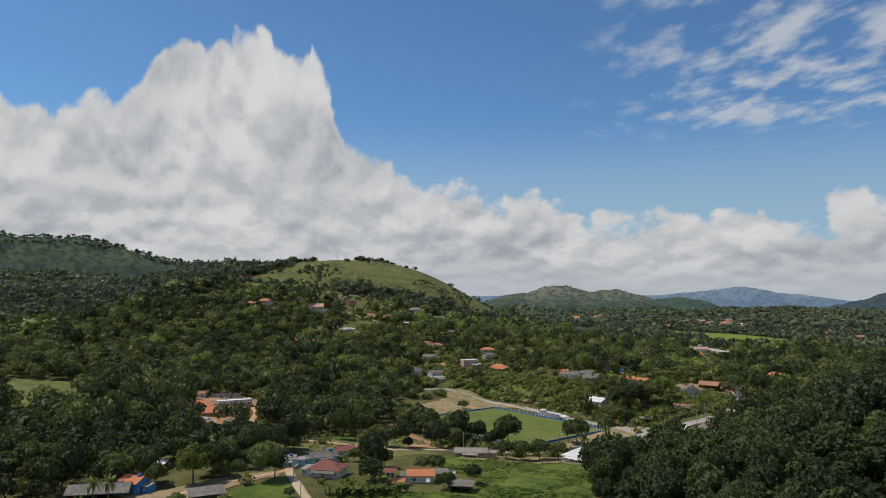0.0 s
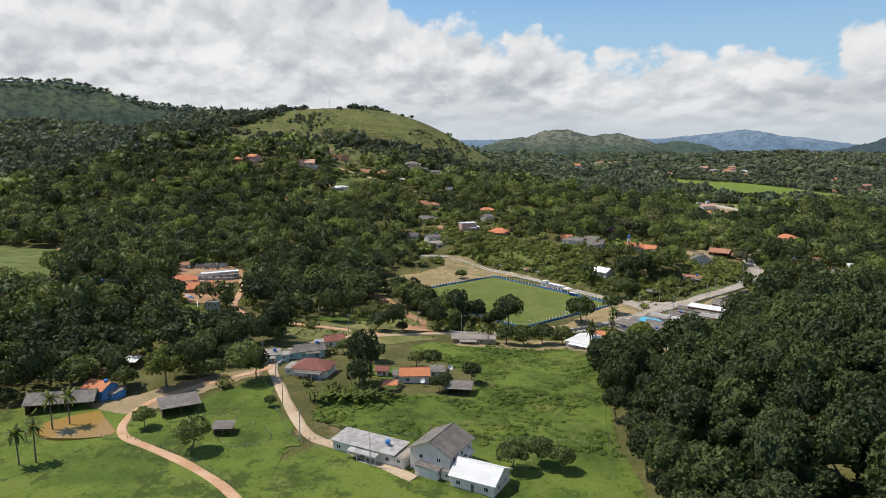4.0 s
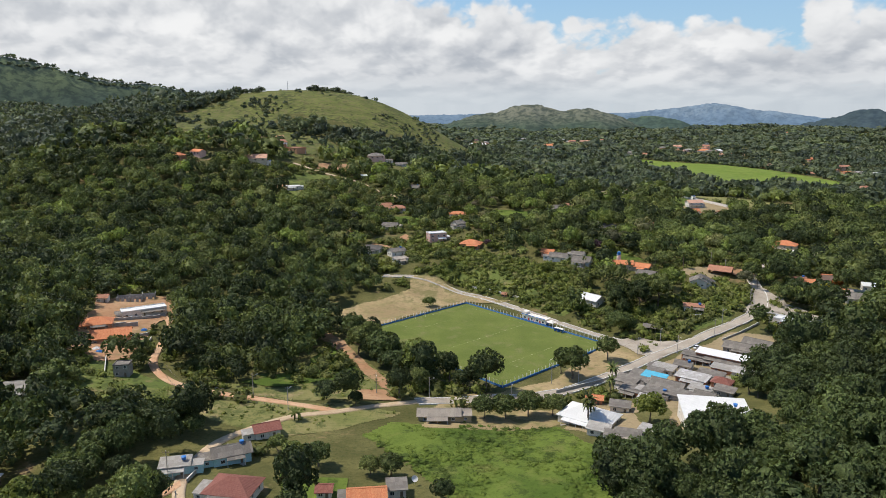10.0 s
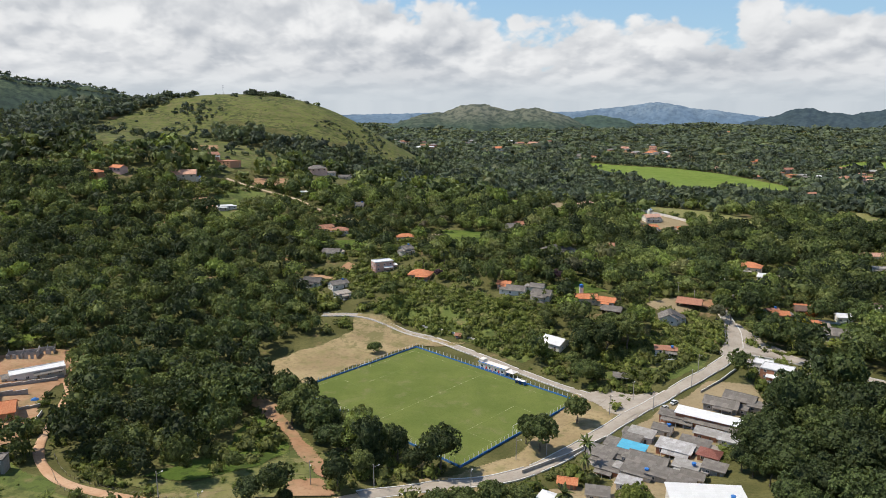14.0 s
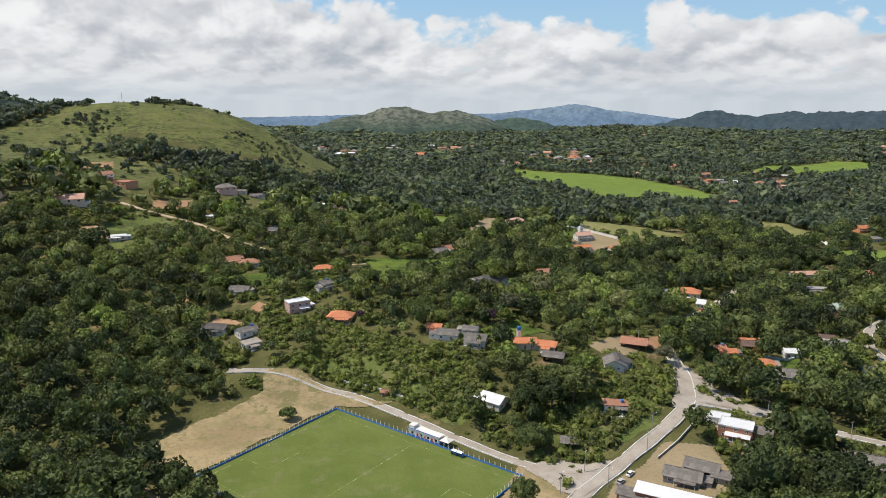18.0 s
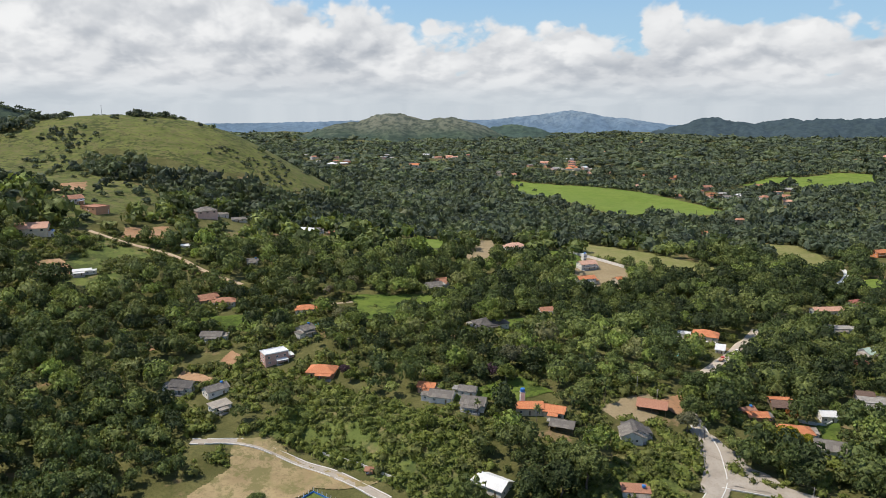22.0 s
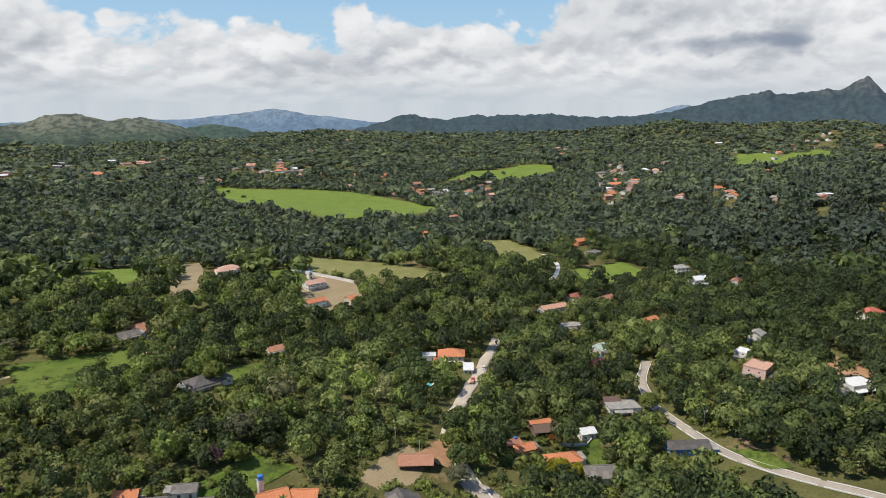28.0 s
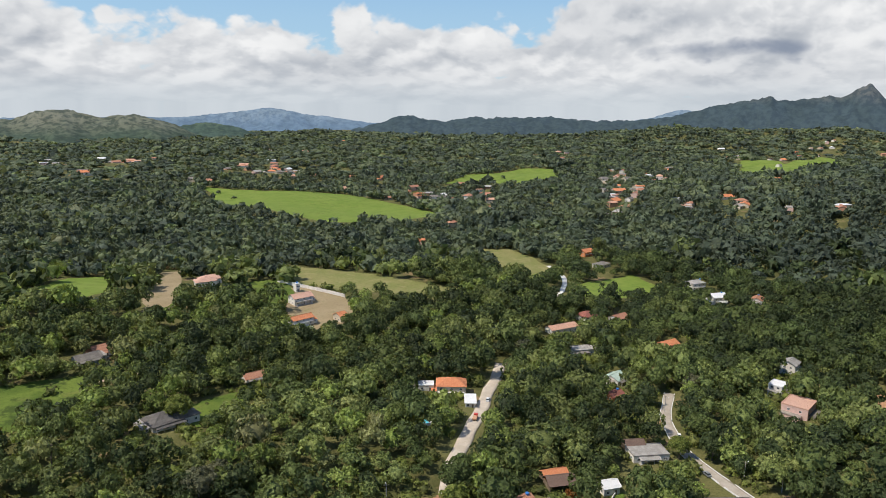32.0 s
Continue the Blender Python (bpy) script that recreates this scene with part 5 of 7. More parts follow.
# the nearest trees stand as things of their own
order = np.argsort(gap[close])
own, rest = p_close[order[:300]], p_close[order[300:]]
CROWNS = []
for v, f in HIGH:
    me = array_mesh("crown", v, f)
    # near trees kept to dark tones, cloud shade put into their colour
    set_tone(me, 0.0, 0.30)
    me.polygons.foreach_set("use_smooth", np.ones(len(me.polygons), bool))
    me.materials.append(LEAF)
    CROWNS.append(me)
TRUNKS = [trunk_mesh(i) for i in range(4)]
for i, (tx, ty, tz, s, tall, turn, kind) in enumerate(own):
    tree = new("tree")
    tree.matrix_basis = Matrix.LocRotScale((tx, ty, tz), Euler((0, 0, turn)), (s, s, s * tall))
    tagged(tree, "dense dark green broadleaf tree in the wood", "tree", "wood on the near hill")
    again("trunk", TRUNKS[i % 4], tree)
    again("crown", CROWNS[int(kind)], tree)
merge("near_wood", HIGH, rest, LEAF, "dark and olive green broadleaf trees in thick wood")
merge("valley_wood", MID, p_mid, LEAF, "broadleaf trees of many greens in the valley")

x, y = scatter(rng, -1000, 1700, 330, 1750, 11.8)
ok = in_view(x, y) & ~((x > -420) & (x < 640) & (y < 760)) & free_of_things(x, y, 4.5) & (rng.rand(len(x)) < density(x, y))
q = places(x[ok], y[ok], 1.1, 2.1, len(LOW), 1.6)
q[:, 3] *= 1 + 0.28 * wobble(q[:, 0], q[:, 1], 37)
nearer = np.hypot(q[:, 0], q[:, 1]) < 1200
close_by = nearer & (np.hypot(q[:, 0], q[:, 1]) + 160 * rng.rand(len(q)) < 980)
merge("hill_wood", LOW, q[close_by], LEAF, "dark green trees on the nearer hillsides")
merge("hill_wood", LOW, q[nearer & ~close_by], LEAF_HAZED, "wooded hillsides of dark green trees")
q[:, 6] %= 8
merge("hill_wood", FARLOW, q[~nearer], LEAF_HAZED, "distant wooded hillsides of dark green trees")
x, y = scatter(rng, -1900, 3400, 700, 3300, 30.0)
ok = in_view(x, y) & ~((x > -1000) & (x < 1700) & (y < 1750)) & free_of_things(x, y, 8) & (np.hypot(x, y) < 3400)
q = places(x[ok], y[ok], 2.6, 4.2, len(LOW), 5.0)
q[:, 4] *= 0.62
q[:, 6] %= 8
x, y = scatter(rng, -2800, 4500, 1500, 4600, 52.0)
ok = in_view(x, y) & (np.hypot(x, y) >= 3400) & (np.hypot(x, y) < 4400)
q2 = places(x[ok], y[ok], 4.2, 6.5, 8, 6.0)
q2[:, 4] *= 0.5
q = np.vstack([q, q2])
merge("far_wood", FARLOW, q, LEAF_HAZED, "far woods merging into dark green cover")
# scattered bushes and small trees on the grass hill
x, y = scatter(rng, -330, 110, 1050, 1400, 9.0)
clump = wobble(x, y, 41) + 0.6 * wobble(y, x, 17)
ok = inside(OPEN_LAND["hill_grass"][1], x, y) & (clump + 0.4 * rng.rand(len(x)) > 0.75)
q = places(x[ok], y[ok], 0.15, 0.75, len(LOW), 1.0)
x, y = np.concatenate([rng.uniform(-172, -112, 26), rng.uniform(-330, -250, 34), (-75, -60, 5, 8)]), np.concatenate([rng.uniform(1238, 1275, 26), rng.uniform(1225, 1290, 34), (1225, 1235, 1195, 1188)])
q = np.vstack([q, places(x, y, 0.6, 1.25, len(LOW), 0.8)])
merge("hill_bushes", LOW, q, LEAF_HAZED, "scattered bushes on the grass hill")
x, y = scatter(rng, -345, -90, 780, 1250, 13.0)
ok = (inside(OPEN_LAND["hill_grass"][0], x, y) | inside(OPEN_LAND["hill_grass"][2], x, y)) & (rng.rand(len(x)) < 0.26 + 0.3 * wobble(x, y, 31))
merge("flank_trees", LOW, places(x[ok], y[ok], 0.5, 1.4, len(LOW), 1.2), LEAF_HAZED, "single trees on the grassy flank of the hill")
x, y = scatter(rng, 450, 1370, 1080, 1660, 40.0)
ok = (inside(OPEN_LAND["pasture"][0], x, y) | inside(OPEN_LAND["pasture"][1], x, y)) & (rng.rand(len(x)) < 0.12)
merge("pasture_trees", LOW, places(x[ok], y[ok], 0.9, 1.5, len(LOW), 1.0), LEAF_HAZED, "single trees on the green pasture")

# bushes and tall herbs in the gaps, on the slopes and over the meadow
x, y = scatter(rng, -300, 560, 120, 720, 4.6, 1.0)
v = density(x, y)
cluster = wobble(x, y, 11) * 0.5 + wobble(y, x, 23) * 0.5
open_bit = inside(OPEN_LAND["shrub_slope"][0], x, y) & (cluster > 0.1)
open_bit |= inside(OPEN_LAND["shrub_slope"][2], x, y)
open_bit &= road_gap(x, y) > 1.5
ok = in_view(x, y) & (open_bit | (free_of_things(x, y, 1.6) & (cluster > 0.05) & (rng.rand(len(x)) < 3.0 * (1.02 - v))))
q = places(x[ok], y[ok], 0.35, 1.15, len(SHRUB), 0.2)
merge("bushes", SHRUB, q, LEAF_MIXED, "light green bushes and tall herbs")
# low growth in the gardens and clearings between the houses
x, y = scatter(rng, -190, 540, 300, 780, 3.3, 1.0)
ok = in_view(x, y) & (road_gap(x, y) > 2.2) & (wobble(x, y, 13) + 0.7 * wobble(y, x, 7) > -0.5) & (rng.rand(len(x)) < 0.72)
u, v = on_field(x, y)
ok &= ~((np.abs(u) < 56) & (np.abs(v) < 44))
near_house = np.zeros(len(x), bool)
for hx, hy, w, dd, h, turn, *_ in HOUSES:
    co, si = math.cos(radians(turn)), math.sin(radians(turn))
    ra, rb = np.abs((x - hx) * co + (y - hy) * si), np.abs((y - hy) * co - (x - hx) * si)
    ok &= ~((ra < w / 2 + 1.6) & (rb < dd / 2 + 2.2))
    near_house |= np.hypot(x - hx, y - hy) < 48
for kind, polys in OPEN_LAND.items():
    for poly in polys:
        if kind != "shrub_slope":
            ok &= ~inside(poly, x, y) | ((kind in ("slope_meadow", "meadow")) & (rng.rand(len(x)) < 0.12))
x, y = x[ok & near_house], y[ok & near_house]
clear = np.ones(len(x), bool)
for i in range(0, len(x), 400):
    gap2 = (x[i:i + 400, None] - p[None, :, 0]) ** 2 + (y[i:i + 400, None] - p[None, :, 1]) ** 2
    clear[i:i + 400] = gap2.min(1) > 14
q = places(x[clear], y[clear], 0.3, 1.15, len(SHRUB), 0.2)
tint = rng.rand(len(q))
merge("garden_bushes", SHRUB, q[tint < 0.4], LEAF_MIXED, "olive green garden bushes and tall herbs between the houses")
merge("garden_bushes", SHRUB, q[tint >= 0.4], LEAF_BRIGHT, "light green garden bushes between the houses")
TUFT = [crown(130 + i, 26, 2.3, 0.9, 1.3, 7, 0.6, True, 0.1) for i in range(5)]
x, y = scatter(rng, -60, 66, 160, 285, 1.75, 0.9)
clump = wobble(x, y, 9) + 0.6 * wobble(y, x, 4)
ok = inside(OPEN_LAND["meadow"][1], x, y) & free_of_roads(x, y) & (clump > -0.5) & (rng.rand(len(x)) < 0.8)
for hx, hy, w, dd, h, turn, *_ in HOUSES:
    ok &= np.hypot(x - hx, y - hy) > max(w, dd) * 0.65 + 1
q = places(x[ok], y[ok], 0.16, 0.46, len(TUFT), 0.1)
q[:, 3] *= 1 + 0.35 * clump[ok]
q[:, 4] *= 0.5
merge("meadow_tufts", TUFT, q, MEADOW, "tall grass and herb tufts on the meadow")
x, y = scatter(rng, 0, 110, 410, 525, 3.2, 0.9)
ok = inside(OPEN_LAND["shrub_slope"][1], x, y) & free_of_roads(x, y)
merge("slope_bushes", SHRUB, places(x[ok], y[ok], 0.22, 0.7, len(SHRUB), 0.2), LEAF_BRIGHT, "light green scrub on the slope behind the pitch")

x, y = scatter(rng, -140, 20, 265, 400, 2.6, 0.9)
clump = wobble(x, y, 8) + 0.7 * wobble(y, x, 5)
ok = (clump + 0.8 * rng.rand(len(x)) > 0.3) & (road_gap(x, y) > 1.2)
here = np.zeros(len(x), bool)
for poly in OPEN_LAND["weedy_ground"] + OPEN_LAND["slope_meadow"][:1] + OPEN_LAND["straw_ground"][:1]:
    here |= inside(poly, x, y)
ok &= here & free_of_roads(x, y)
merge("weeds", TUFT, places(x[ok], y[ok], 0.08, 0.30, len(TUFT), 0.1), LEAF_BRIGHT, "clumps of tall weeds on the dry slope")
x, y = scatter(rng, -345, -50, 665, 810, 5.0, 0.9)
ok = (wobble(x, y, 12) + 0.6 * wobble(y, x, 7) > 0.0) & (road_gap(x, y) > 1.5) & free_of_roads(x, y)
ok &= inside(OPEN_LAND["slope_meadow"][1], x, y)
merge("hillside_scrub", SHRUB, places(x[ok], y[ok], 0.3, 1.2, len(SHRUB), 0.2), LEAF_MIXED, "olive scrub on the grassy hillside")

# ---- football pitch ----
HALF_L, HALF_W = 50.0, 38.5
FIELD = pose(FIELD_AT[0], FIELD_AT[1], 0, 0, 0, math.degrees(FIELD_TURN))
bm = bmesh.new()
box(bm, -HALF_L, HALF_L, -HALF_W, HALF_W, -0.6, 0.22)
pitch = part("football_pitch", bm, PITCH, at=FIELD)
tagged(pitch, "mown green football pitch with worn patches", "football pitch", kind="structure")


def marking(u0, u1, v0, v1):
    bm = bmesh.new()
    box(bm, u0, u1, v0, v1, 0.215, 0.228)
    return part("chalk_line", bm, WORN_LINE, pitch, "faded chalk line")


WORN_LINE, _k, _p = material("faded_chalk", 0.95)
_at = _k.node("ShaderNodeTexCoord").outputs["Object"]
_k.link(_k.mix(_k.step(_k.noise(_at, 0.35, 4.0), 0.5, 0.62), (0.15, 0.19, 0.05), (0.36, 0.36, 0.22)), _p.inputs["Base Color"])
marking(-0.15, 0.15, -34, 34)
marking(-47, 47, -34.1, -33.9)
marking(-47, 47, 33.9, 34.1)
marking(-47, -46.8, -34, 34)
marking(46.8, 47, -34, 34)
for sgn in (-1, 1):
    marking(min(sgn * 47, sgn * 33), max(sgn * 47, sgn * 33), -16.1, -15.9)
    marking(min(sgn * 47, sgn * 33), max(sgn * 47, sgn * 33), 15.9, 16.1)
    marking(min(sgn * 33, sgn * 32.8), max(sgn * 33, sgn * 32.8), -16, 16)


def goal(u, way):
    g = new("goal")
    g.matrix_basis = FIELD @ pose(u, 0, 0.22, 0, 0, 0 if way > 0 else 180)
    tagged(g, "white metal football goal frame", "goal", "goals of the pitch")
    for v in (-3.66, 3.66):
        bm = bmesh.new()
        tube(bm, (0, v, 0), (0, v, 2.44), 0.07, 0.07)
        part("post", bm, WHITE_PAINT, g)
        bm = bmesh.new()
        tube(bm, (0, v, 2.44), (1.6, v, 0), 0.05, 0.05)
        part("stay", bm, WHITE_PAINT, g)
    bm = bmesh.new()
    tube(bm, (0, -3.66, 2.44), (0, 3.66, 2.44), 0.07, 0.07)
    part("crossbar", bm, WHITE_PAINT, g)


goal(47, 1)
goal(-47, -1)


def field_wall():
    """A low blue wall round the pitch with white posts standing on it."""
    wall = new("boundary_wall")
    wall.matrix_basis = FIELD
    tagged(wall, "low blue wall with white concrete posts round the pitch", "fence")
    sides = ((-HALF_L, -HALF_W, HALF_L, -HALF_W), (HALF_L, -HALF_W, HALF_L, HALF_W), (HALF_L, HALF_W, -HALF_L, HALF_W), (-HALF_L, HALF_W, -HALF_L, -HALF_W))
    bm = bmesh.new()
    box(bm, -0.09, 0.09, -0.09, 0.09, 0, 1.75)
    tube(bm, (0, 0, 1.7), (0.12, 0, 2.15), 0.08, 0.06, 5)
    post = bpy.data.meshes.new("post")
    bm.to_mesh(post)
    bm.free()
    post.materials.append(WHITE_PAINT)
    bm = bmesh.new()
    box(bm, -1.25, 1.25, -0.09, 0.09, -0.6, 0.95)
    panel = bpy.data.meshes.new("panel")
    bm.to_mesh(panel)
    bm.free()
    panel.materials.append(BLUE_PAINT)
    for x0, y0, x1, y1 in sides:
        length = math.hypot(x1 - x0, y1 - y0)
        m = int(length / 2.5)
        a = math.degrees(math.atan2(y1 - y0, x1 - x0))
        for i in range(m):
            f = (i + 0.5) / m
            s = length / m / 2.5
            again("wall_panel", panel, wall, pose(x0 + (x1 - x0) * f, y0 + (y1 - y0) * f, 0, 0, 0, a) @ Matrix.Diagonal((s * 0.999, 1, 1, 1)))
            f = i / m
            again("post", post, wall, pose(x0 + (x1 - x0) * f, y0 + (y1 - y0) * f, 0.5, 0, 0, a + 90))


field_wall()


def box_part(name, dims, mat, parent, label=""):
    bm = bmesh.new()
    box(bm, *dims)
    return part(name, bm, mat, parent, label)


def clubhouse():
    g = new("clubhouse")
    g.matrix_basis = FIELD @ pose(2, HALF_W + 2.6, 0.1, 0, 0, 0)
    tagged(g, "white and blue clubhouse with red doors beside the pitch", "clubhouse")
    box_part("wall", (-9, 7, -1.9, 1.9, -0.5, 3.2), WALLS["white"], g)
    box_part("base_band", (-9.03, 7.03, -1.93, 1.93, -0.5, 1.0), BLUE_PAINT, g, "blue painted base")
    box_part("roof_slab", (-9.3, 7.3, -2.2, 2.2, 3.2, 3.45), WALLS["white"], g)
    box_part("parapet", (-9.3, 7.3, -2.2, -2.0, 3.45, 3.75), BLUE_PAINT, g, "blue painted parapet")
    box_part("tower", (-9, -6.2, -1.6, 1.7, 3.45, 4.8), WALLS["white"], g)
    for u in (-4.5, -0.6, 3.2):
        box_part("door", (u, u + 0.9, -1.99, -1.91, 0.0, 2.1), RED_PAINT, g, "red door")
    for u in (-7.4, -2.6, 1.2, 5.2):
        w = box_part("window", (u, u + 1.1, -1.97, -1.9, 1.3, 2.3), GLASS, g)
        box_part("sill", (u - 0.1, u + 1.2, -2.05, -1.9, 1.2, 1.3), WALLS["white"], w)
    bm = bmesh.new()
    for x0, y0, x1, y1, z0, z1 in ((7.8, -2.2, 12.4, 2.2, 2.6, 3.3),):
        v = [bm.verts.new(q) for q in ((x0, y0, z0), (x1, y0, z0), (x1, y1, z0), (x0, y1, z0), ((x0 + x1) / 2, 0, z1 + 0.5))]
        for f in ((0, 1, 4), (1, 2, 4), (2, 3, 4), (3, 0, 4), (3, 2, 1, 0)):
            bm.faces.new([v[i] for i in f])
    part("canopy", bm, WALLS["white"], g, "white pyramid canopy")
    for px, py in ((8, -2), (12.2, -2), (12.2, 2), (8, 2)):
        bm = bmesh.new()
        tube(bm, (px, py, -0.4), (px, py, 2.6), 0.06, 0.06)
        part("canopy_post", bm, WHITE_PAINT, g)


clubhouse()
for u in (19, 21.8):
    g = new("dugout")
    g.matrix_basis = FIELD @ pose(u, HALF_W - 1.8, 0.2)
    tagged(g, "small blue and white dugout shelter", "dugout", "dugouts of the pitch")
    box_part("back", (-1.1, 1.1, 0.9, 1.0, 0, 1.9), BLUE_PAINT, g)
    for s in (-1.1, 1.02):
        box_part("side", (s, s + 0.08, -0.6, 0.9, 0, 1.85), BLUE_PAINT, g)
    box_part("roof", (-1.25, 1.25, -0.8, 1.1, 1.9, 2.0), WHITE_PAINT, g)
    box_part("bench", (-1.0, 1.0, 0.3, 0.75, 0.35, 0.45), WHITE_PAINT, g)

# ---- houses ----
WORDS = {"orange": "orange tiled", "red": "red tiled", "terracotta": "brown tiled", "salmon": "salmon tiled", "pink": "faded pink tiled", "darkred": "dark red tiled", "brown": "dark brown tiled",
         "tan": "stained sheet", "grey": "grey fibre-cement", "darkgrey": "dark grey", "lightgrey": "pale grey", "rusty": "patched metal", "white": "white", "mint": "mint green", "sky": "bright blue sheet"}
FORMS = {"gable": "gable roof", "hip": "hipped roof", "shed": "lean-to roof", "flat": "flat roof"}
WALLWORDS = {"white": "white", "cream": "cream", "teal": "pale blue", "blue": "bright blue", "tan": "tan", "terracotta": "terracotta", "brick": "bare brick", "pinkbrick": "pink brick",
             "pink": "pink", "orange": "orange", "timber": "dark timber", "grey": "grey block"}


def roof_bm(form, w, d, h, rise):
    """A roof with its thickness and eaves."""
    o, t = 0.6, 0.16
    x, y = w / 2 + o, d / 2 + o
    bm = bmesh.new()
    if form == "flat":
        box(bm, -w / 2 - 0.15, w / 2 + 0.15, -d / 2 - 0.15, d / 2 + 0.15, h, h + 0.22)
        for a in ((-w / 2 - 0.15, w / 2 + 0.15, -d / 2 - 0.15, -d / 2 + 0.05), (-w / 2 - 0.15, w / 2 + 0.15, d / 2 - 0.05, d / 2 + 0.15),
                  (-w / 2 - 0.15, -w / 2 + 0.05, -d / 2 + 0.05, d / 2 - 0.05), (w / 2 - 0.05, w / 2 + 0.15, -d / 2 + 0.05, d / 2 - 0.05)):
            box(bm, *a, h + 0.22, h + 0.6)
        return bm
    k = rise * o / (d / 2)
    if form == "shed":
        top = [(-x, -y, h), (x, -y, h), (x, y, h + rise * 0.6), (-x, y, h + rise * 0.6)]
        faces = [(0, 1, 2, 3)]
    elif form == "gable":
        top = [(-x, -y, h - k), (x, -y, h - k), (x, 0, h + rise), (-x, 0, h + rise), (-x, y, h - k), (x, y, h - k)]
        faces = [(0, 1, 2, 3), (3, 2, 5, 4)]
    else:
        r = max(0.3, x - y)
        top = [(-x, -y, h - k), (x, -y, h - k), (x, y, h - k), (-x, y, h - k), (-r, 0, h + rise), (r, 0, h + rise)]
        faces = [(0, 1, 5, 4), (2, 3, 4, 5), (1, 2, 5), (3, 0, 4)]
    up = [bm.verts.new((a, b, c + t)) for a, b, c in top]
    lo = [bm.verts.new(q) for q in top]
    for f in faces:
        bm.faces.new([up[i] for i in f])
        bm.faces.new([lo[i] for i in f][::-1])
    for e in [e for e in bm.edges if e.is_boundary and all(v in up for v in e.verts)]:
        i, j = up.index(e.verts[0]), up.index(e.verts[1])
        bm.faces.new((up[i], up[j], lo[j], lo[i]))
    bmesh.ops.recalc_face_normals(bm, faces=bm.faces)
    return bm


def walls_bm(form, w, d, h, rise):
    bm = bmesh.new()
    x, y = w / 2, d / 2
    box(bm, -x, x, -y, y, -2.5, h)
    if form == "gable":
        v = [bm.verts.new(q) for q in ((-x, -y, h), (-x, y, h), (-x, 0, h + rise), (x, -y, h), (x, y, h), (x, 0, h + rise))]
        bm.faces.new((v[0], v[2], v[1]))
        bm.faces.new((v[3], v[4], v[5]))
    elif form == "shed":
        r = rise * 0.6 * (d / (d + 1.2))
        v = [bm.verts.new(q) for q in ((-x, -y, h), (-x, y, h), (-x, y, h + r), (x, -y, h), (x, y, h), (x, y, h + r))]
        bm.faces.new((v[0], v[2], v[1]))
        bm.faces.new((v[3], v[4], v[5]))
        bm.faces.new((v[1], v[2], v[5], v[4]))
    return bm


def window(g, x, y, z, turn, w=1.1, h=1.0):
    m = pose(x, y, z, 0, 0, turn)
    bm = bmesh.new()
    box(bm, -w / 2, w / 2, -0.05, 0.02, -h / 2, h / 2)
    pane = part("window", bm, GLASS, g, at=m)
    bm = bmesh.new()
    for a in ((-w / 2 - 0.1, -w / 2, -h / 2 - 0.1, h / 2 + 0.1), (w / 2, w / 2 + 0.1, -h / 2 - 0.1, h / 2 + 0.1), (-w / 2, w / 2, h / 2, h / 2 + 0.1), (-w / 2, w / 2, -h / 2 - 0.1, -h / 2), (-0.04, 0.04, -h / 2, h / 2)):
        box(bm, a[0], a[1], -0.08, 0.02, a[2], a[3])
    part("frame", bm, WHITE_PAINT, pane)


def water_tank(g, x, y, z):
    bm = bmesh.new()
    tube(bm, (x, y, z), (x, y, z + 0.9), 0.62, 0.75, 12)
    tube(bm, (x, y, z + 0.9), (x, y, z + 1.05), 0.8, 0.3, 12)
    part("water_tank", bm, TANK_BLUE, g, "blue plastic water tank")


def slab(bm, x0, x1, y0, y1, z0, z1, thick):
    """A sloping sheet: z0 at y0, z1 at y1."""
    v = [bm.verts.new(q) for q in ((x0, y0, z0), (x1, y0, z0), (x1, y1, z1), (x0, y1, z1), (x0, y0, z0 + thick), (x1, y0, z0 + thick), (x1, y1, z1 + thick), (x0, y1, z1 + thick))]
    for f in ((3, 2, 1, 0), (4, 5, 6, 7), (0, 1, 5, 4), (1, 2, 6, 5), (2, 3, 7, 6), (3, 0, 4, 7)):
        bm.faces.new([v[i] for i in f])


def veranda(g, w, d, h, tone, rng):
    """A lean-to porch along part of the front, on posts over a cement floor."""
    deep, wide = rng.uniform(2.0, 3.2), w * rng.uniform(0.45, 0.95)
    x0 = -w / 2 + rng.uniform(0, w - wide)
    top = min(h, 3.2) - 0.35
    bm = bmesh.new()
    slab(bm, x0, x0 + wide, -d / 2 - deep, -d / 2 - 0.02, top - 0.5, top + 0.1, 0.1)
    part("porch_roof", bm, ROOFS[tone if rng.random() < 0.6 else "grey"], g)
    count = max(2, int(wide / 2.8) + 1)
    for i in range(count):
        px = x0 + 0.15 + i * (wide - 0.3) / (count - 1)
        bm = bmesh.new()
        box(bm, px - 0.09, px + 0.09, -d / 2 - deep + 0.2, -d / 2 - deep + 0.38, -1.5, top - 0.45)
        part("porch_post", bm, WALLS["white"], g)
    box_part("porch_floor", (x0, x0 + wide, -d / 2 - deep, -d / 2 - 0.01, -1.8, 0.02), CONCRETE, g)


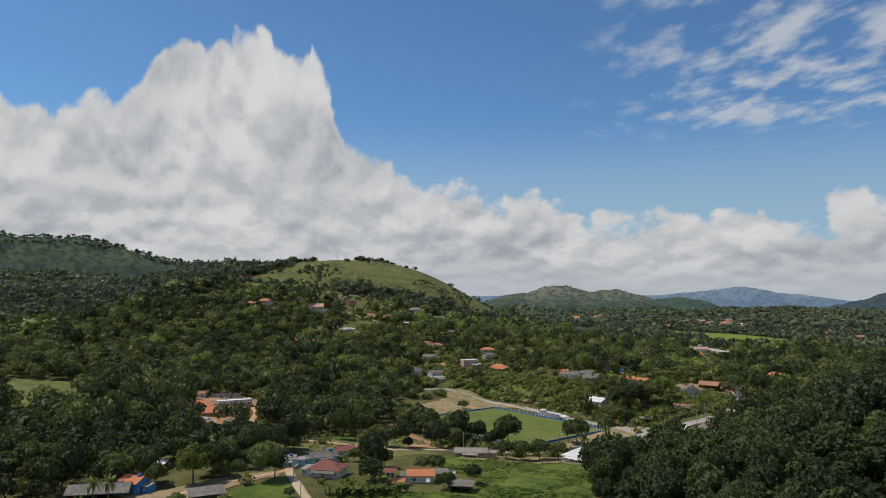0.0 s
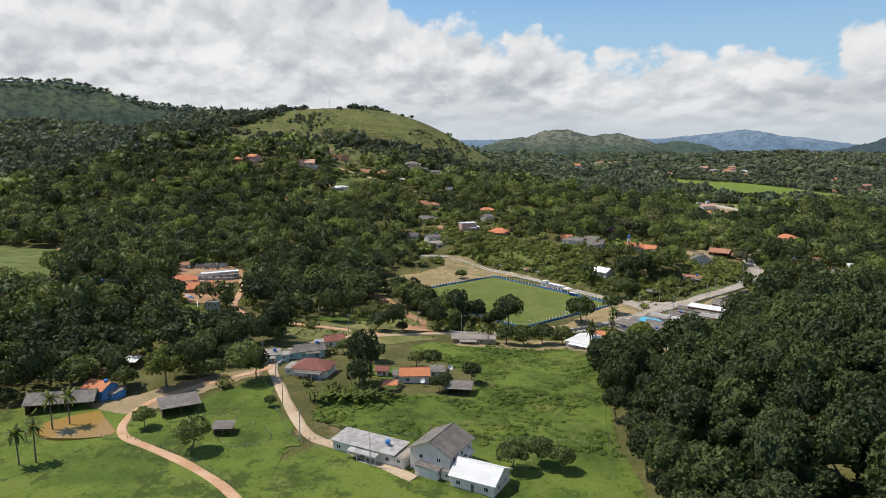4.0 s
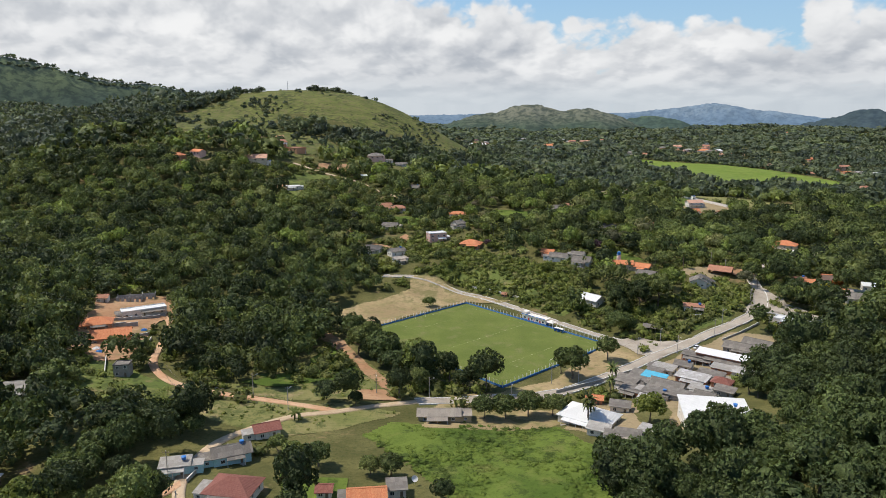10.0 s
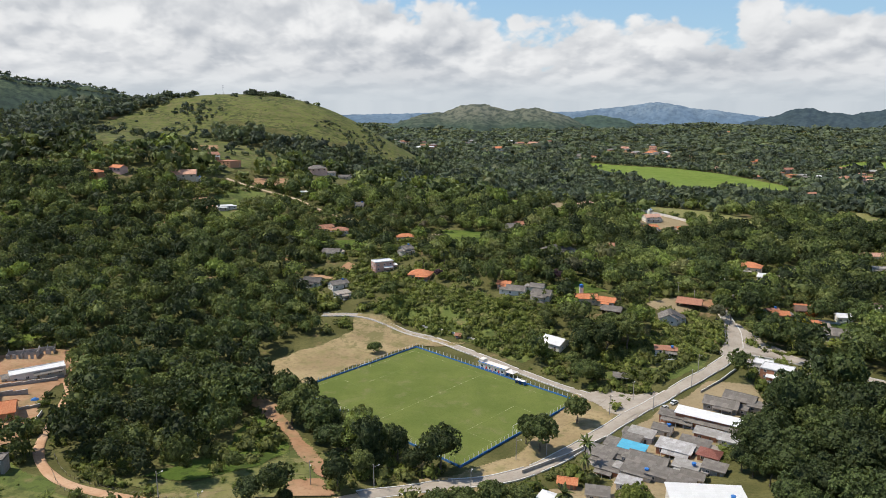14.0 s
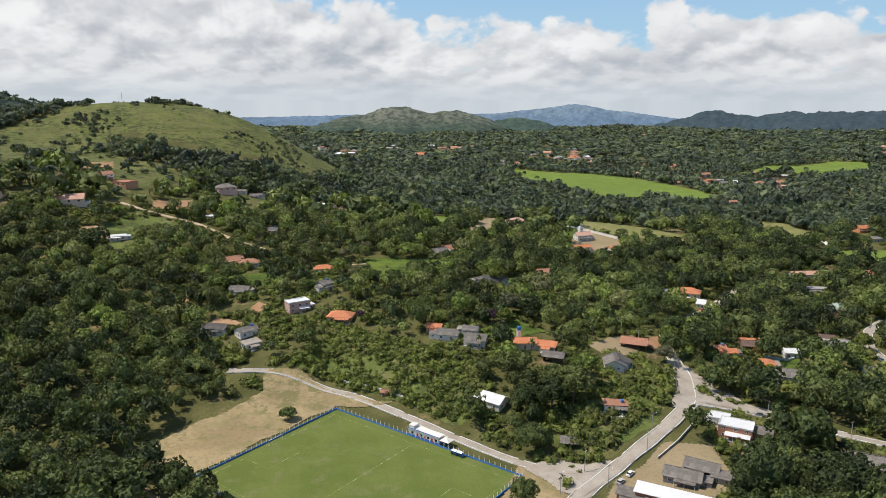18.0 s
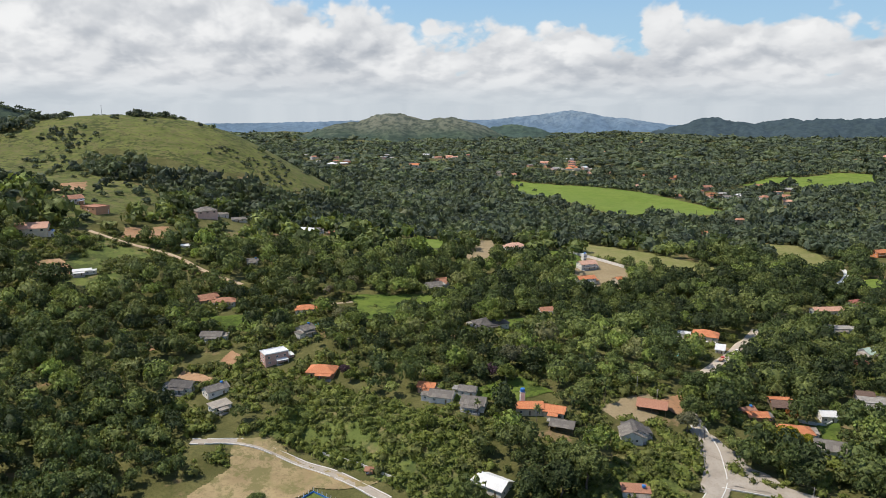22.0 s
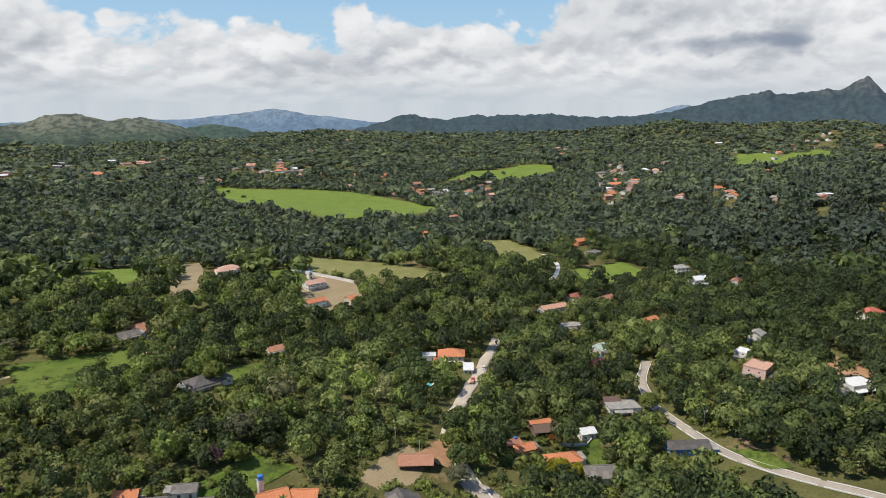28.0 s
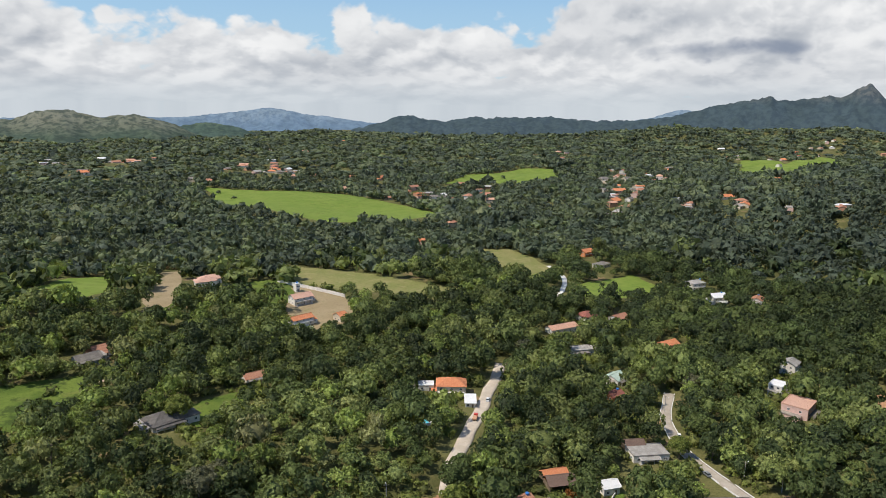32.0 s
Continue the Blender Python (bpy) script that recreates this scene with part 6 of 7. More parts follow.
def annex(g, w, d, h, tone, paint, rng):
    """A lower block built against one end, under its own lean-to roof."""
    side = rng.choice((-1, 1))
    wide, deep, top = rng.uniform(2.4, 4.2), d * rng.uniform(0.5, 0.85), min(h, 3.0) - 0.4
    x0, x1 = sorted((side * (w / 2 + 0.01), side * (w / 2 + wide)))
    y0 = -d / 2 + rng.uniform(0.0, d - deep)
    box_part("annex_wall", (x0, x1, y0, y0 + deep, -2.2, top), WALLS[paint], g)
    bm = bmesh.new()
    slab(bm, x0 - 0.3, x1 + 0.3, y0 - 0.4, y0 + deep + 0.3, top + 0.02, top + 0.45, 0.1)
    part("annex_roof", bm, ROOFS[tone if rng.random() < 0.4 else rng.choice(("grey", "lightgrey", "tan"))], g)
    window(g, (x0 + x1) / 2, y0, top - 1.0, 0, 0.9, 0.8)


def house(x, y, w, d, h, turn, form, tone, paint, rng):
    g = new("shed" if paint == "timber" or h < 2.5 else "house")
    z = min(sz(x + a, y + b) for a in (-2, 2) for b in (-2, 2)) + 0.15
    g.matrix_basis = pose(x, y, z, 0, 0, turn)
    tagged(g, f"{WALLWORDS[paint]} {g.name.split('.')[0]} with {WORDS[tone]} {FORMS[form]}", g.name.split(".")[0], "village houses")
    rise = 0.24 * d if form in ("gable", "hip") else 0.12 * d + 0.3
    if paint == "timber":
        bm = bmesh.new()
        for px in (-w / 2 + 0.15, 0, w / 2 - 0.15):
            for py in (-d / 2 + 0.15, d / 2 - 0.15):
                bm2 = bmesh.new()
                tube(bm2, (px, py, -2), (px, py, h + (rise * 0.55 if form == "shed" and py > 0 else 0.02)), 0.11, 0.1, 6)
                part("post", bm2, WALLS["timber"], g)
        box(bm, -w / 2, w / 2, d / 2 - 0.3, d / 2 - 0.2, -1, h)
        box(bm, -w / 2, -w / 2 + 0.1, -d / 2 + 0.3, d / 2 - 0.3, -1, h * 0.8)
        part("wall", bm, WALLS["timber"], g)
    else:
        part("wall", walls_bm(form, w, d, h, rise), WALLS[paint], g)
        storeys = 2 if h >= 5 else 1
        for level in range(storeys):
            zc = 1.5 + level * 2.8
            count = max(2, int(w / 3.8))
            for i in range(count):
                px = -w / 2 + (i + 0.5) * w / count + rng.uniform(-0.2, 0.2)
                if level == 0 and i == count // 2:
                    bm = bmesh.new()
                    box(bm, px - 0.42, px + 0.42, -d / 2 - 0.05, -d / 2 + 0.03, -0.1, 2.0)
                    part("door", bm, WALLS["timber"], g, "dark door")
                else:
                    window(g, px, -d / 2, zc, 0)
            if d > 5.5:
                for s, a in ((-1, -90), (1, 90)):
                    for q in (-0.22, 0.22):
                        window(g, s * w / 2, q * d, zc, a, 1.0, 0.95)
        if storeys == 2 and form != "flat":
            bm = bmesh.new()
            box(bm, -w / 2 + 0.4, w / 2 - 0.4, -d / 2 - 1.3, -d / 2, 2.75, 2.9)
            part("balcony", bm, WALLS["white"], g)
        if w >= 8 and rng.random() < 0.7:
            veranda(g, w, d, h, tone, rng)
        if w >= 8 and rng.random() < 0.6:
            annex(g, w, d, h, tone, paint, rng)
    part("roof", roof_bm(form, w, d, h, rise), ROOFS[tone], g)
    if form == "gable":
        bm = bmesh.new()
        tube(bm, (-w / 2 - 0.6, 0, h + rise + 0.17), (w / 2 + 0.6, 0, h + rise + 0.17), 0.13, 0.13, 6)
        part("ridge", bm, ROOFS[tone], g)
    if paint != "timber" and rng.random() < 0.16:
        water_tank(g, w * 0.3, d * 0.2 if form == "flat" else 0.0, h + (0.25 if form == "flat" else rise * 0.9))
    return g


dice = random.Random(11)
for spec in HOUSES:
    house(*spec, dice)
TONES = ("orange", "terracotta", "white", "grey", "lightgrey", "salmon", "orange", "terracotta")
for hx, hy in FAR_HOUSES:
    w = dice.uniform(14, 23)
    g = new("house")
    g.matrix_basis = pose(hx, hy, sz(hx, hy), 0, 0, dice.uniform(-40, 40))
    tone, paint, form = dice.choice(TONES), dice.choice(("white", "white", "cream", "pink", "terracotta")), dice.choice(("gable", "hip", "gable", "flat"))
    tagged(g, f"distant {WALLWORDS[paint]} house with {WORDS[tone]} {FORMS[form]}", "house", "far houses of the town")
    d, h = w * dice.uniform(0.55, 0.75), dice.choice((4.0, 4.5, 7.0))
    part("wall", walls_bm(form, w, d, h, 0.24 * d), WALLS[paint], g)
    part("roof", roof_bm(form, w, d, h, 0.24 * d), ROOFS[tone], g)
    for i in range(3):
        bm = bmesh.new()
        px = -w / 2 + (i + 0.5) * w / 3
        box(bm, px - 0.8, px + 0.8, -d / 2 - 0.06, -d / 2 + 0.02, h - 2.2, h - 0.9)
        part("window", bm, GLASS, g)

# ---- distant ranges ----


def range_material(name, wood, scrub, haze_glow, level, soft, patches=0.5):
    """A far range: woods below, scrub above, kilometres of air painted as bluish emission."""
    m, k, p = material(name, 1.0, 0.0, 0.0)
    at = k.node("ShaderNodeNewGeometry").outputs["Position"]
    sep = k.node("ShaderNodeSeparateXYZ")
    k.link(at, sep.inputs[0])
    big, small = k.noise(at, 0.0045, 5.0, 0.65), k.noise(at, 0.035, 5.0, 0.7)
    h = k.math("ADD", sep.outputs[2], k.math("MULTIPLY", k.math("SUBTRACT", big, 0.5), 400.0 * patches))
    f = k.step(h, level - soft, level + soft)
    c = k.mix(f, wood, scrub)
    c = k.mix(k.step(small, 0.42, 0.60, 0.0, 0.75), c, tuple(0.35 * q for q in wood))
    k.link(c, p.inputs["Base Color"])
    # bluish emission stands for haze; the hills give no light themselves
    g = k.mix(k.step(k.noise(at, 0.012, 5.0, 0.65), 0.38, 0.62), tuple(0.86 * q for q in haze_glow), tuple(1.1 * q for q in haze_glow))
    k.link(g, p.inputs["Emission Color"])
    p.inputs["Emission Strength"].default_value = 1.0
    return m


TABLE = np.random.RandomState(5).rand(64, 64)


def soft_noise(x, y):
    x, y = np.asarray(x, float), np.asarray(y, float)
    i, j = np.floor(x).astype(int), np.floor(y).astype(int)
    u, v = x - i, y - j
    u, v = u * u * (3 - 2 * u), v * v * (3 - 2 * v)
    t = lambda p, q: TABLE[p % 64, q % 64]
    return (t(i, j) * (1 - u) + t(i + 1, j) * u) * (1 - v) + (t(i, j + 1) * (1 - u) + t(i + 1, j + 1) * u) * v


def many_noise(x, y, times=4):
    return sum(soft_noise(x * 2**q + 7.3 * q, y * 2**q + 3.1 * q) / 2**q for q in range(times)) / sum(0.5**q for q in range(times))


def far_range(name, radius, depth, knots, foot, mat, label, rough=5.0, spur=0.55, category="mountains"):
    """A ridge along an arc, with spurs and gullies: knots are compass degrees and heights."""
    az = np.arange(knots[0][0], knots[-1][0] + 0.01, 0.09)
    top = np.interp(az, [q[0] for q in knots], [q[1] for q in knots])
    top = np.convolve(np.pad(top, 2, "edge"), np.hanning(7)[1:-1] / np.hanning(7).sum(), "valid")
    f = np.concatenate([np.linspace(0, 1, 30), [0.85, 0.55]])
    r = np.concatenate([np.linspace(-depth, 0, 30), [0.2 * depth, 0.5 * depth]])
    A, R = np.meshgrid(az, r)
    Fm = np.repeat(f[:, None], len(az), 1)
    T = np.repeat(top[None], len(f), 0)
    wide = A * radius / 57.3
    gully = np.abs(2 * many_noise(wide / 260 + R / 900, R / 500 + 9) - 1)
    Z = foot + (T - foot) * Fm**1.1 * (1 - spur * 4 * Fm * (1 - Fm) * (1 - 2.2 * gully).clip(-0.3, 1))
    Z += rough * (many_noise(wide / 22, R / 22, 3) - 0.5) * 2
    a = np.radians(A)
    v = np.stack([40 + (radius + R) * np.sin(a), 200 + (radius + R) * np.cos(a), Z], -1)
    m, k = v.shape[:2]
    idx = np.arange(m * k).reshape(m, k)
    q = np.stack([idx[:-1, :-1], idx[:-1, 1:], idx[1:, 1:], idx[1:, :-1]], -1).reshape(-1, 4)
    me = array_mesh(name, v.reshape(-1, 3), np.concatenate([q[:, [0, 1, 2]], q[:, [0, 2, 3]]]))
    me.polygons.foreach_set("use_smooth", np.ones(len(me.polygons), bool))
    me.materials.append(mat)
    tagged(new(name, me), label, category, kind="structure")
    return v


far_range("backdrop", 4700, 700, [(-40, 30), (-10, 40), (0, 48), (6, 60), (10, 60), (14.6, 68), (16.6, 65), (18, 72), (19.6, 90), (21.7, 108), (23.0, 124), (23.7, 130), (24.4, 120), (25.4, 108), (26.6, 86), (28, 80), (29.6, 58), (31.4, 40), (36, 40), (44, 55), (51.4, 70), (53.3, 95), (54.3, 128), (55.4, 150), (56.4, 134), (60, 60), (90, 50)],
          -90, range_material("blue_haze_range", (0.04, 0.06, 0.07), (0.10, 0.12, 0.12), (0.128, 0.190, 0.285), 60, 60), "mountain range on the horizon, pale blue with painted haze", 4.0, 0.5)
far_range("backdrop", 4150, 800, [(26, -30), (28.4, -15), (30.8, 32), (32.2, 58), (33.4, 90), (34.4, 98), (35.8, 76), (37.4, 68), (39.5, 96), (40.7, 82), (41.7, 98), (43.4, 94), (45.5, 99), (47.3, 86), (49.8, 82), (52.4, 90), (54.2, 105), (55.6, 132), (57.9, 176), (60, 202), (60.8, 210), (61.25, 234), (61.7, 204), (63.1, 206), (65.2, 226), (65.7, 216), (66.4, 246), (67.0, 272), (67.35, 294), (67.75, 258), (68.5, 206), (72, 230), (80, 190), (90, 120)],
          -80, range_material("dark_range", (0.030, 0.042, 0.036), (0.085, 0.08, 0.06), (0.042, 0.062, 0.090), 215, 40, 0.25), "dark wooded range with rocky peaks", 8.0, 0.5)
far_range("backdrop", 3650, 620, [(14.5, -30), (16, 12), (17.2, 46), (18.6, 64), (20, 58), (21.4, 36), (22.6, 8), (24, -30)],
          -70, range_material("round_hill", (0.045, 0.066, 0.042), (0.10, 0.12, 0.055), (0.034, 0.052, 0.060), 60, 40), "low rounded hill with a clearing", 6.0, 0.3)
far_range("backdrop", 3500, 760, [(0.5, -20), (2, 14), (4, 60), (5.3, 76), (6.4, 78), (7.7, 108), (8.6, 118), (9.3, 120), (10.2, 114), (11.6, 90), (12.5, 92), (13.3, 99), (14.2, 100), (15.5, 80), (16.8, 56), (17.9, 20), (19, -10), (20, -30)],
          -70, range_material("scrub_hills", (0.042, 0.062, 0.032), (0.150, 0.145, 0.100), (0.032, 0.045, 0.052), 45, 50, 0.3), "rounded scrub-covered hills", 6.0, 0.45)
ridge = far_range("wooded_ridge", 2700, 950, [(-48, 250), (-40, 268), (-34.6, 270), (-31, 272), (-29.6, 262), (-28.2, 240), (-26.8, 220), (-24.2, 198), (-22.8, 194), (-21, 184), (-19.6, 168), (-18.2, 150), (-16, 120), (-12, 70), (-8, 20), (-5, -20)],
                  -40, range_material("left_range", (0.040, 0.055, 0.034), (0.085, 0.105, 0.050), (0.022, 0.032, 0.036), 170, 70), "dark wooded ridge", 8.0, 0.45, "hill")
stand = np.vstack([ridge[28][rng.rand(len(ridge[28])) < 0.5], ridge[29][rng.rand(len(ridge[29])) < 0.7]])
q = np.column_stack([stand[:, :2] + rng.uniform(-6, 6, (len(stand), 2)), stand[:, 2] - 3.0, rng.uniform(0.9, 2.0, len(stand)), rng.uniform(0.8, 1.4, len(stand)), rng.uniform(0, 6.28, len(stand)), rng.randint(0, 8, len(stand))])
merge("ridge_wood", FARLOW, q, LEAF_HAZED, "dark trees on the wooded ridge")

# ---- special trees, palms, bananas ----


def crown_mesh(arrays, mat, name="crown"):
    me = array_mesh(name, *arrays)
    set_tone(me, 0.12, 0.5)
    me.polygons.foreach_set("use_smooth", np.ones(len(me.polygons), bool))
    me.materials.append(mat)
    return me


BIG_CROWNS = [crown(200 + i, 1300, 2.9, 1.9, 5.4, 22, 0.30, cut=-0.6) for i in range(4)]
SETS = {"green": [crown_mesh(c, LEAF) for c in BIG_CROWNS], "bright": [crown_mesh(c, LEAF_BRIGHT) for c in BIG_CROWNS[:2]], "pale": [crown_mesh(c, LEAF_PALE) for c in BIG_CROWNS[:2]],
        "yellow": [crown_mesh(BIG_CROWNS[2], LEAF_YELLOW)], "rust": [crown_mesh(BIG_CROWNS[3], LEAF_RUST)], "purple": [crown_mesh(BIG_CROWNS[1], LEAF_PURPLE)]}
TREE_WORDS = {"green": "large dark green spreading tree", "bright": "light green round-crowned tree", "pale": "pale grey-green flat-crowned tree", "yellow": "tree covered in yellow blossom",
              "rust": "small tree with rust-orange leaves", "purple": "small tree with purple blossom"}


def single_tree(x, y, s, tone="green", tall=1.0, where="standing by itself"):
    tree = new("tree")
    tree.matrix_basis = Matrix.LocRotScale((x, y, sz(x, y) - 0.2), Euler((0, 0, (x * 7 + y) % 6.28)), (s, s, s * tall))
    tagged(tree, f"{TREE_WORDS[tone]} {where}", "tree")
    again("trunk", TRUNKS[int(x + y) % 4], tree)
    some = SETS[tone]
    again("crown", some[int(abs(x * 3 + y)) % len(some)], tree)


for x, y, s in ((-24, 366, 1.6), (-12, 352, 1.9), (4, 318, 1.2), (-2, 336, 1.5), (70, 331, 1.75), (91, 352, 1.4), (136, 414, 2.1), (124, 410, 1.9), (130, 422, 1.8)):
    single_tree(x, y, s, "green", 1.0, "beside the pitch")
single_tree(11, 443, 1.0, "green", 0.75, "on straw-coloured ground")
for x, y, s in ((28, 291, 1.2), (36, 292, 1.3), (45, 294, 1.35), (54, 293, 1.2), (-5, 240, 1.0), (-11, 241, 0.85), (-27, 246, 1.05), (-35, 249, 0.9), (-41, 255, 0.8), (-20, 298, 0.75)):
    single_tree(x, y, s, "green", 0.9, "beside the meadow")
single_tree(-96, 213, 1.75, "bright", 1.0, "in the farmyard")
for x, y, s in ((-70, 166, 1.25), (-109, 211, 1.1), (-90, 181, 0.85), (-82, 222, 0.9), (-88, 222, 0.9), (18, 158, 1.1), (26, 161, 1.0), (31, 158, 0.9)):
    single_tree(x, y, s, "green", 0.95, "beside the farm")
for x, y, s in ((86, 279, 1.45), (84, 466, 1.0), (130, 495, 1.2), (56, 520, 0.8), (150, 575, 1.5), (60, 560, 1.0)):
    single_tree(x, y, s, "bright", 0.95, "between the houses")
for x, y, s in ((137, 510, 1.6), (146, 516, 1.3), (360, 583, 1.4)):
    single_tree(x, y, s, "pale", 0.9, "between the houses")
for x, y, s in ((239, 429, 1.2), (323, 661, 1.3), (246, 425, 0.9), (330, 372, 1.3)):
    single_tree(x, y, s, "yellow" if x < 300 or y > 600 else "bright", 0.85, "near the houses")
single_tree(258, 449, 0.8, "rust", 0.9, "on a lawn")
single_tree(54, 527, 0.8, "purple", 0.9, "beside an orange roof")
single_tree(125, 500, 1.0, "purple", 1.0, "in the wood")


def frond_bm(length, droop, width, seed):
    rng = random.Random(seed)
    bm = bmesh.new()
    steps = 6
    left, mid, right = [], [], []
    for i in range(steps + 1):
        f = i / steps
        x, z = length * (f - 0.25 * droop * f * f), length * (0.38 * f - droop * f * f)
        w = width * math.sin(math.pi * min(1, 0.12 + 0.88 * f)) * (0.85 + 0.3 * rng.random()) + 0.02
        left.append(bm.verts.new((x, w, z - w * 0.55)))
        mid.append(bm.verts.new((x, 0, z)))
        right.append(bm.verts.new((x, -w, z - w * 0.55)))
    for i in range(steps):
        bm.faces.new((left[i], mid[i], mid[i + 1], left[i + 1]))
        bm.faces.new((mid[i], right[i], right[i + 1], mid[i + 1]))
    return bm


def shared(name, bm, mat):
    me = bpy.data.meshes.new(name)
    bm.to_mesh(me)
    bm.free()
    me.materials.append(mat)
    return me


FRONDS = [shared("frond", frond_bm(3.2, d, 0.45, i), LEAF) for i, d in enumerate((0.45, 0.75, 1.05))]
LEAVES = [shared("leaf", frond_bm(2.6, d, 0.42, 9 + i), LEAF_BRIGHT) for i, d in enumerate((0.25, 0.5, 0.8))]
PALM_TRUNK = bmesh.new()
for i in range(6):
    tube(PALM_TRUNK, (0.05 * i * i * 0.3, 0, i * 1.5 - 0.6), (0.05 * (i + 1) ** 2 * 0.3, 0, i * 1.5 + 0.9), 0.2 - 0.012 * i, 0.19 - 0.012 * i, 8)
PALM_TRUNK = shared("trunk", PALM_TRUNK, BARK)


def palm(x, y, s=1.0):
    g = new("palm_tree")
    g.matrix_basis = Matrix.LocRotScale((x, y, sz(x, y)), Euler((0, 0, x)), (s, s, s))
    tagged(g, "tall palm with a slim trunk and drooping fronds", "palm tree", "palms of the village")
    again("trunk", PALM_TRUNK, g)
    for i in range(15):
        again("frond", FRONDS[i % 3], g, pose(0.5, 0, 8.3, 0, -25 + 28 * (i % 3) - 20, i * 137.5))


def banana(x, y, s=1.0):
    g = new("banana_plant")
    g.matrix_basis = Matrix.LocRotScale((x, y, sz(x, y)), Euler((0, 0, x * 3)), (s, s, s))
    tagged(g, "clump of banana plants with long arching leaves", "banana plant", "banana plants by the houses")
    bm = bmesh.new()
    for a, b in ((0, 0), (0.9, 0.5), (-0.6, 0.8)):
        tube(bm, (a, b, -0.3), (a * 1.3, b * 1.3, 2.4), 0.18, 0.12, 6)
    part("stem_clump", bm, LEAF_BRIGHT, g)
    for i in range(14):
        k = i % 3
        a, b = ((0, 0), (0.9, 0.5), (-0.6, 0.8))[k]
        again("leaf", LEAVES[(i // 3) % 3], g, pose(a * 1.3, b * 1.3, 2.3, 0, -28 + 9 * (i % 4), i * 97))


for x, y, s in ((80, 308, 1.0), (64, 281, 0.95), (-76, 282, 0.6), (132, 458, 0.9), (202, 436, 1.0), (121, 615, 1.0), (171, 470, 1.0), (-115, 160, 1.15), (-111, 161, 1.2), (-117, 180, 1.25), (-114, 184, 1.2),
                (57, 214, 0.8), (66, 283, 0.9), (52, 172, 0.7), (90, 500, 1.2), (70, 530, 1.1), (60, 590, 1.1), (100, 560, 1.2), (46, 545, 0.9), (108, 470, 0.8), (150, 462, 0.9), (230, 640, 1.3), (300, 640, 1.1), (340, 690, 1.0)):
    palm(x, y, s)
for x, y in ((-40, 203), (-34, 203), (-29, 205), (-25, 210), (-21, 214), (-39, 209), (-32, 213), (-28, 218), (-36, 206), (-24, 205), (59, 215), (60, 225), (56, 221), (-95, 297), (-92, 302), (-111, 306), (-40, 281), (62, 505), (84, 500), (76, 486), (110, 462), (40, 508)):
    banana(x, y, 1.0 + 0.3 * math.sin(x + y))

# ---- poles and wires ----


def pole(x, y, h=9.0, lamp_arm=False, mat=None):
    g = new("utility_pole")
    g.matrix_basis = pose(x, y, sz(x, y), 0, 0, (x * 13) % 180)
    tagged(g, "grey concrete street pole with crossarm", "utility pole", "poles along the roads")
    bm = bmesh.new()
    tube(bm, (0, 0, -0.8), (0, 0, h), 0.17, 0.11, 8)
    part("shaft", bm, CONCRETE, g)
    bm = bmesh.new()
    box(bm, -1.0, 1.0, -0.06, 0.06, h - 0.7, h - 0.58)
    part("crossarm", bm, WALLS["timber"], g)
    for a in (-0.85, 0.0, 0.85):
        bm = bmesh.new()
        tube(bm, (a, 0, h - 0.58), (a, 0, h - 0.36), 0.06, 0.04, 6)
        part("insulator", bm, CONCRETE, g)
    if lamp_arm:
        bm = bmesh.new()
        tube(bm, (0, 0, h - 1.2), (0, -1.6, h - 0.6), 0.04, 0.035, 6)
        arm = part("lamp_arm", bm, STEEL, g)
        bm = bmesh.new()
        box(bm, -0.14, 0.14, -2.1, -1.5, h - 0.68, h - 0.55)
        part("lamp_head", bm, WHITE_PAINT, arm)
    return Vector((x, y, sz(x, y) + h - 0.4))


def wires(tops):
    for a, b in zip(tops, tops[1:]):
        bm = bmesh.new()
        pts = [a.lerp(b, i / 6) - Vector((0, 0, 1.1 * (1 - (i / 3 - 1) ** 2))) for i in range(7)]
        rings = [[bm.verts.new(q + Vector((0, 0, 0.025)).xyz * s + Vector((0.022 * o, 0, 0))) for s, o in ((1, 0), (-1, 1), (-1, -1))] for q in pts]
        for r0, r1 in zip(rings, rings[1:]):
            for i in range(3):
                bm.faces.new((r0[i], r0[(i + 1) % 3], r1[(i + 1) % 3], r1[i]))
        tagged(part("power_line", bm, WALLS["timber"]), "thin sagging power line between poles", "cable", "power lines")


wires([pole(*q) for q in ((-20, 158), (-42, 174), (-52, 196), (-59, 216), (-69, 238))])
wires([pole(*q, 9.0, True) for q in ((-44, 291), (-20, 303), (8, 310), (40, 305), (72, 328), (107, 358), (126, 358), (150, 373))])
wires([pole(*q, 8.5) for q in ((196, 466), (201, 438), (188, 415), (216, 387), (236, 362))])
for q in ((-60, 306), (-13, 312), (60, 326), (122, 370), (160, 387), (325, 418), (328, 404), (192, 478), (360, 480), (404, 512)):
    pole(*q, 9.0, True)

# ---- tower tank, pond, pools, cars ----
g = new("water_tower")
g.matrix_basis = pose(131, 474, sz(131, 474))
tagged(g, "blue water tank on a white brick tower", "water tower")
bm = bmesh.new()
box(bm, -1.0, 1.0, -1.0, 1.0, -1, 6.2)
part("tower", bm, WALLS["white"], g)
box_part("platform", (-1.3, 1.3, -1.3, 1.3, 6.2, 6.45), CONCRETE, g)
water_tank(g, 0, 0, 6.45)
bm = bmesh.new()
tube(bm, (0, 0, 6.5), (0, 0, 8.0), 1.0, 1.1, 14)
tube(bm, (0, 0, 8.0), (0, 0, 8.4), 1.15, 0.35, 14)
part("tank", bm, TANK_BLUE, g)


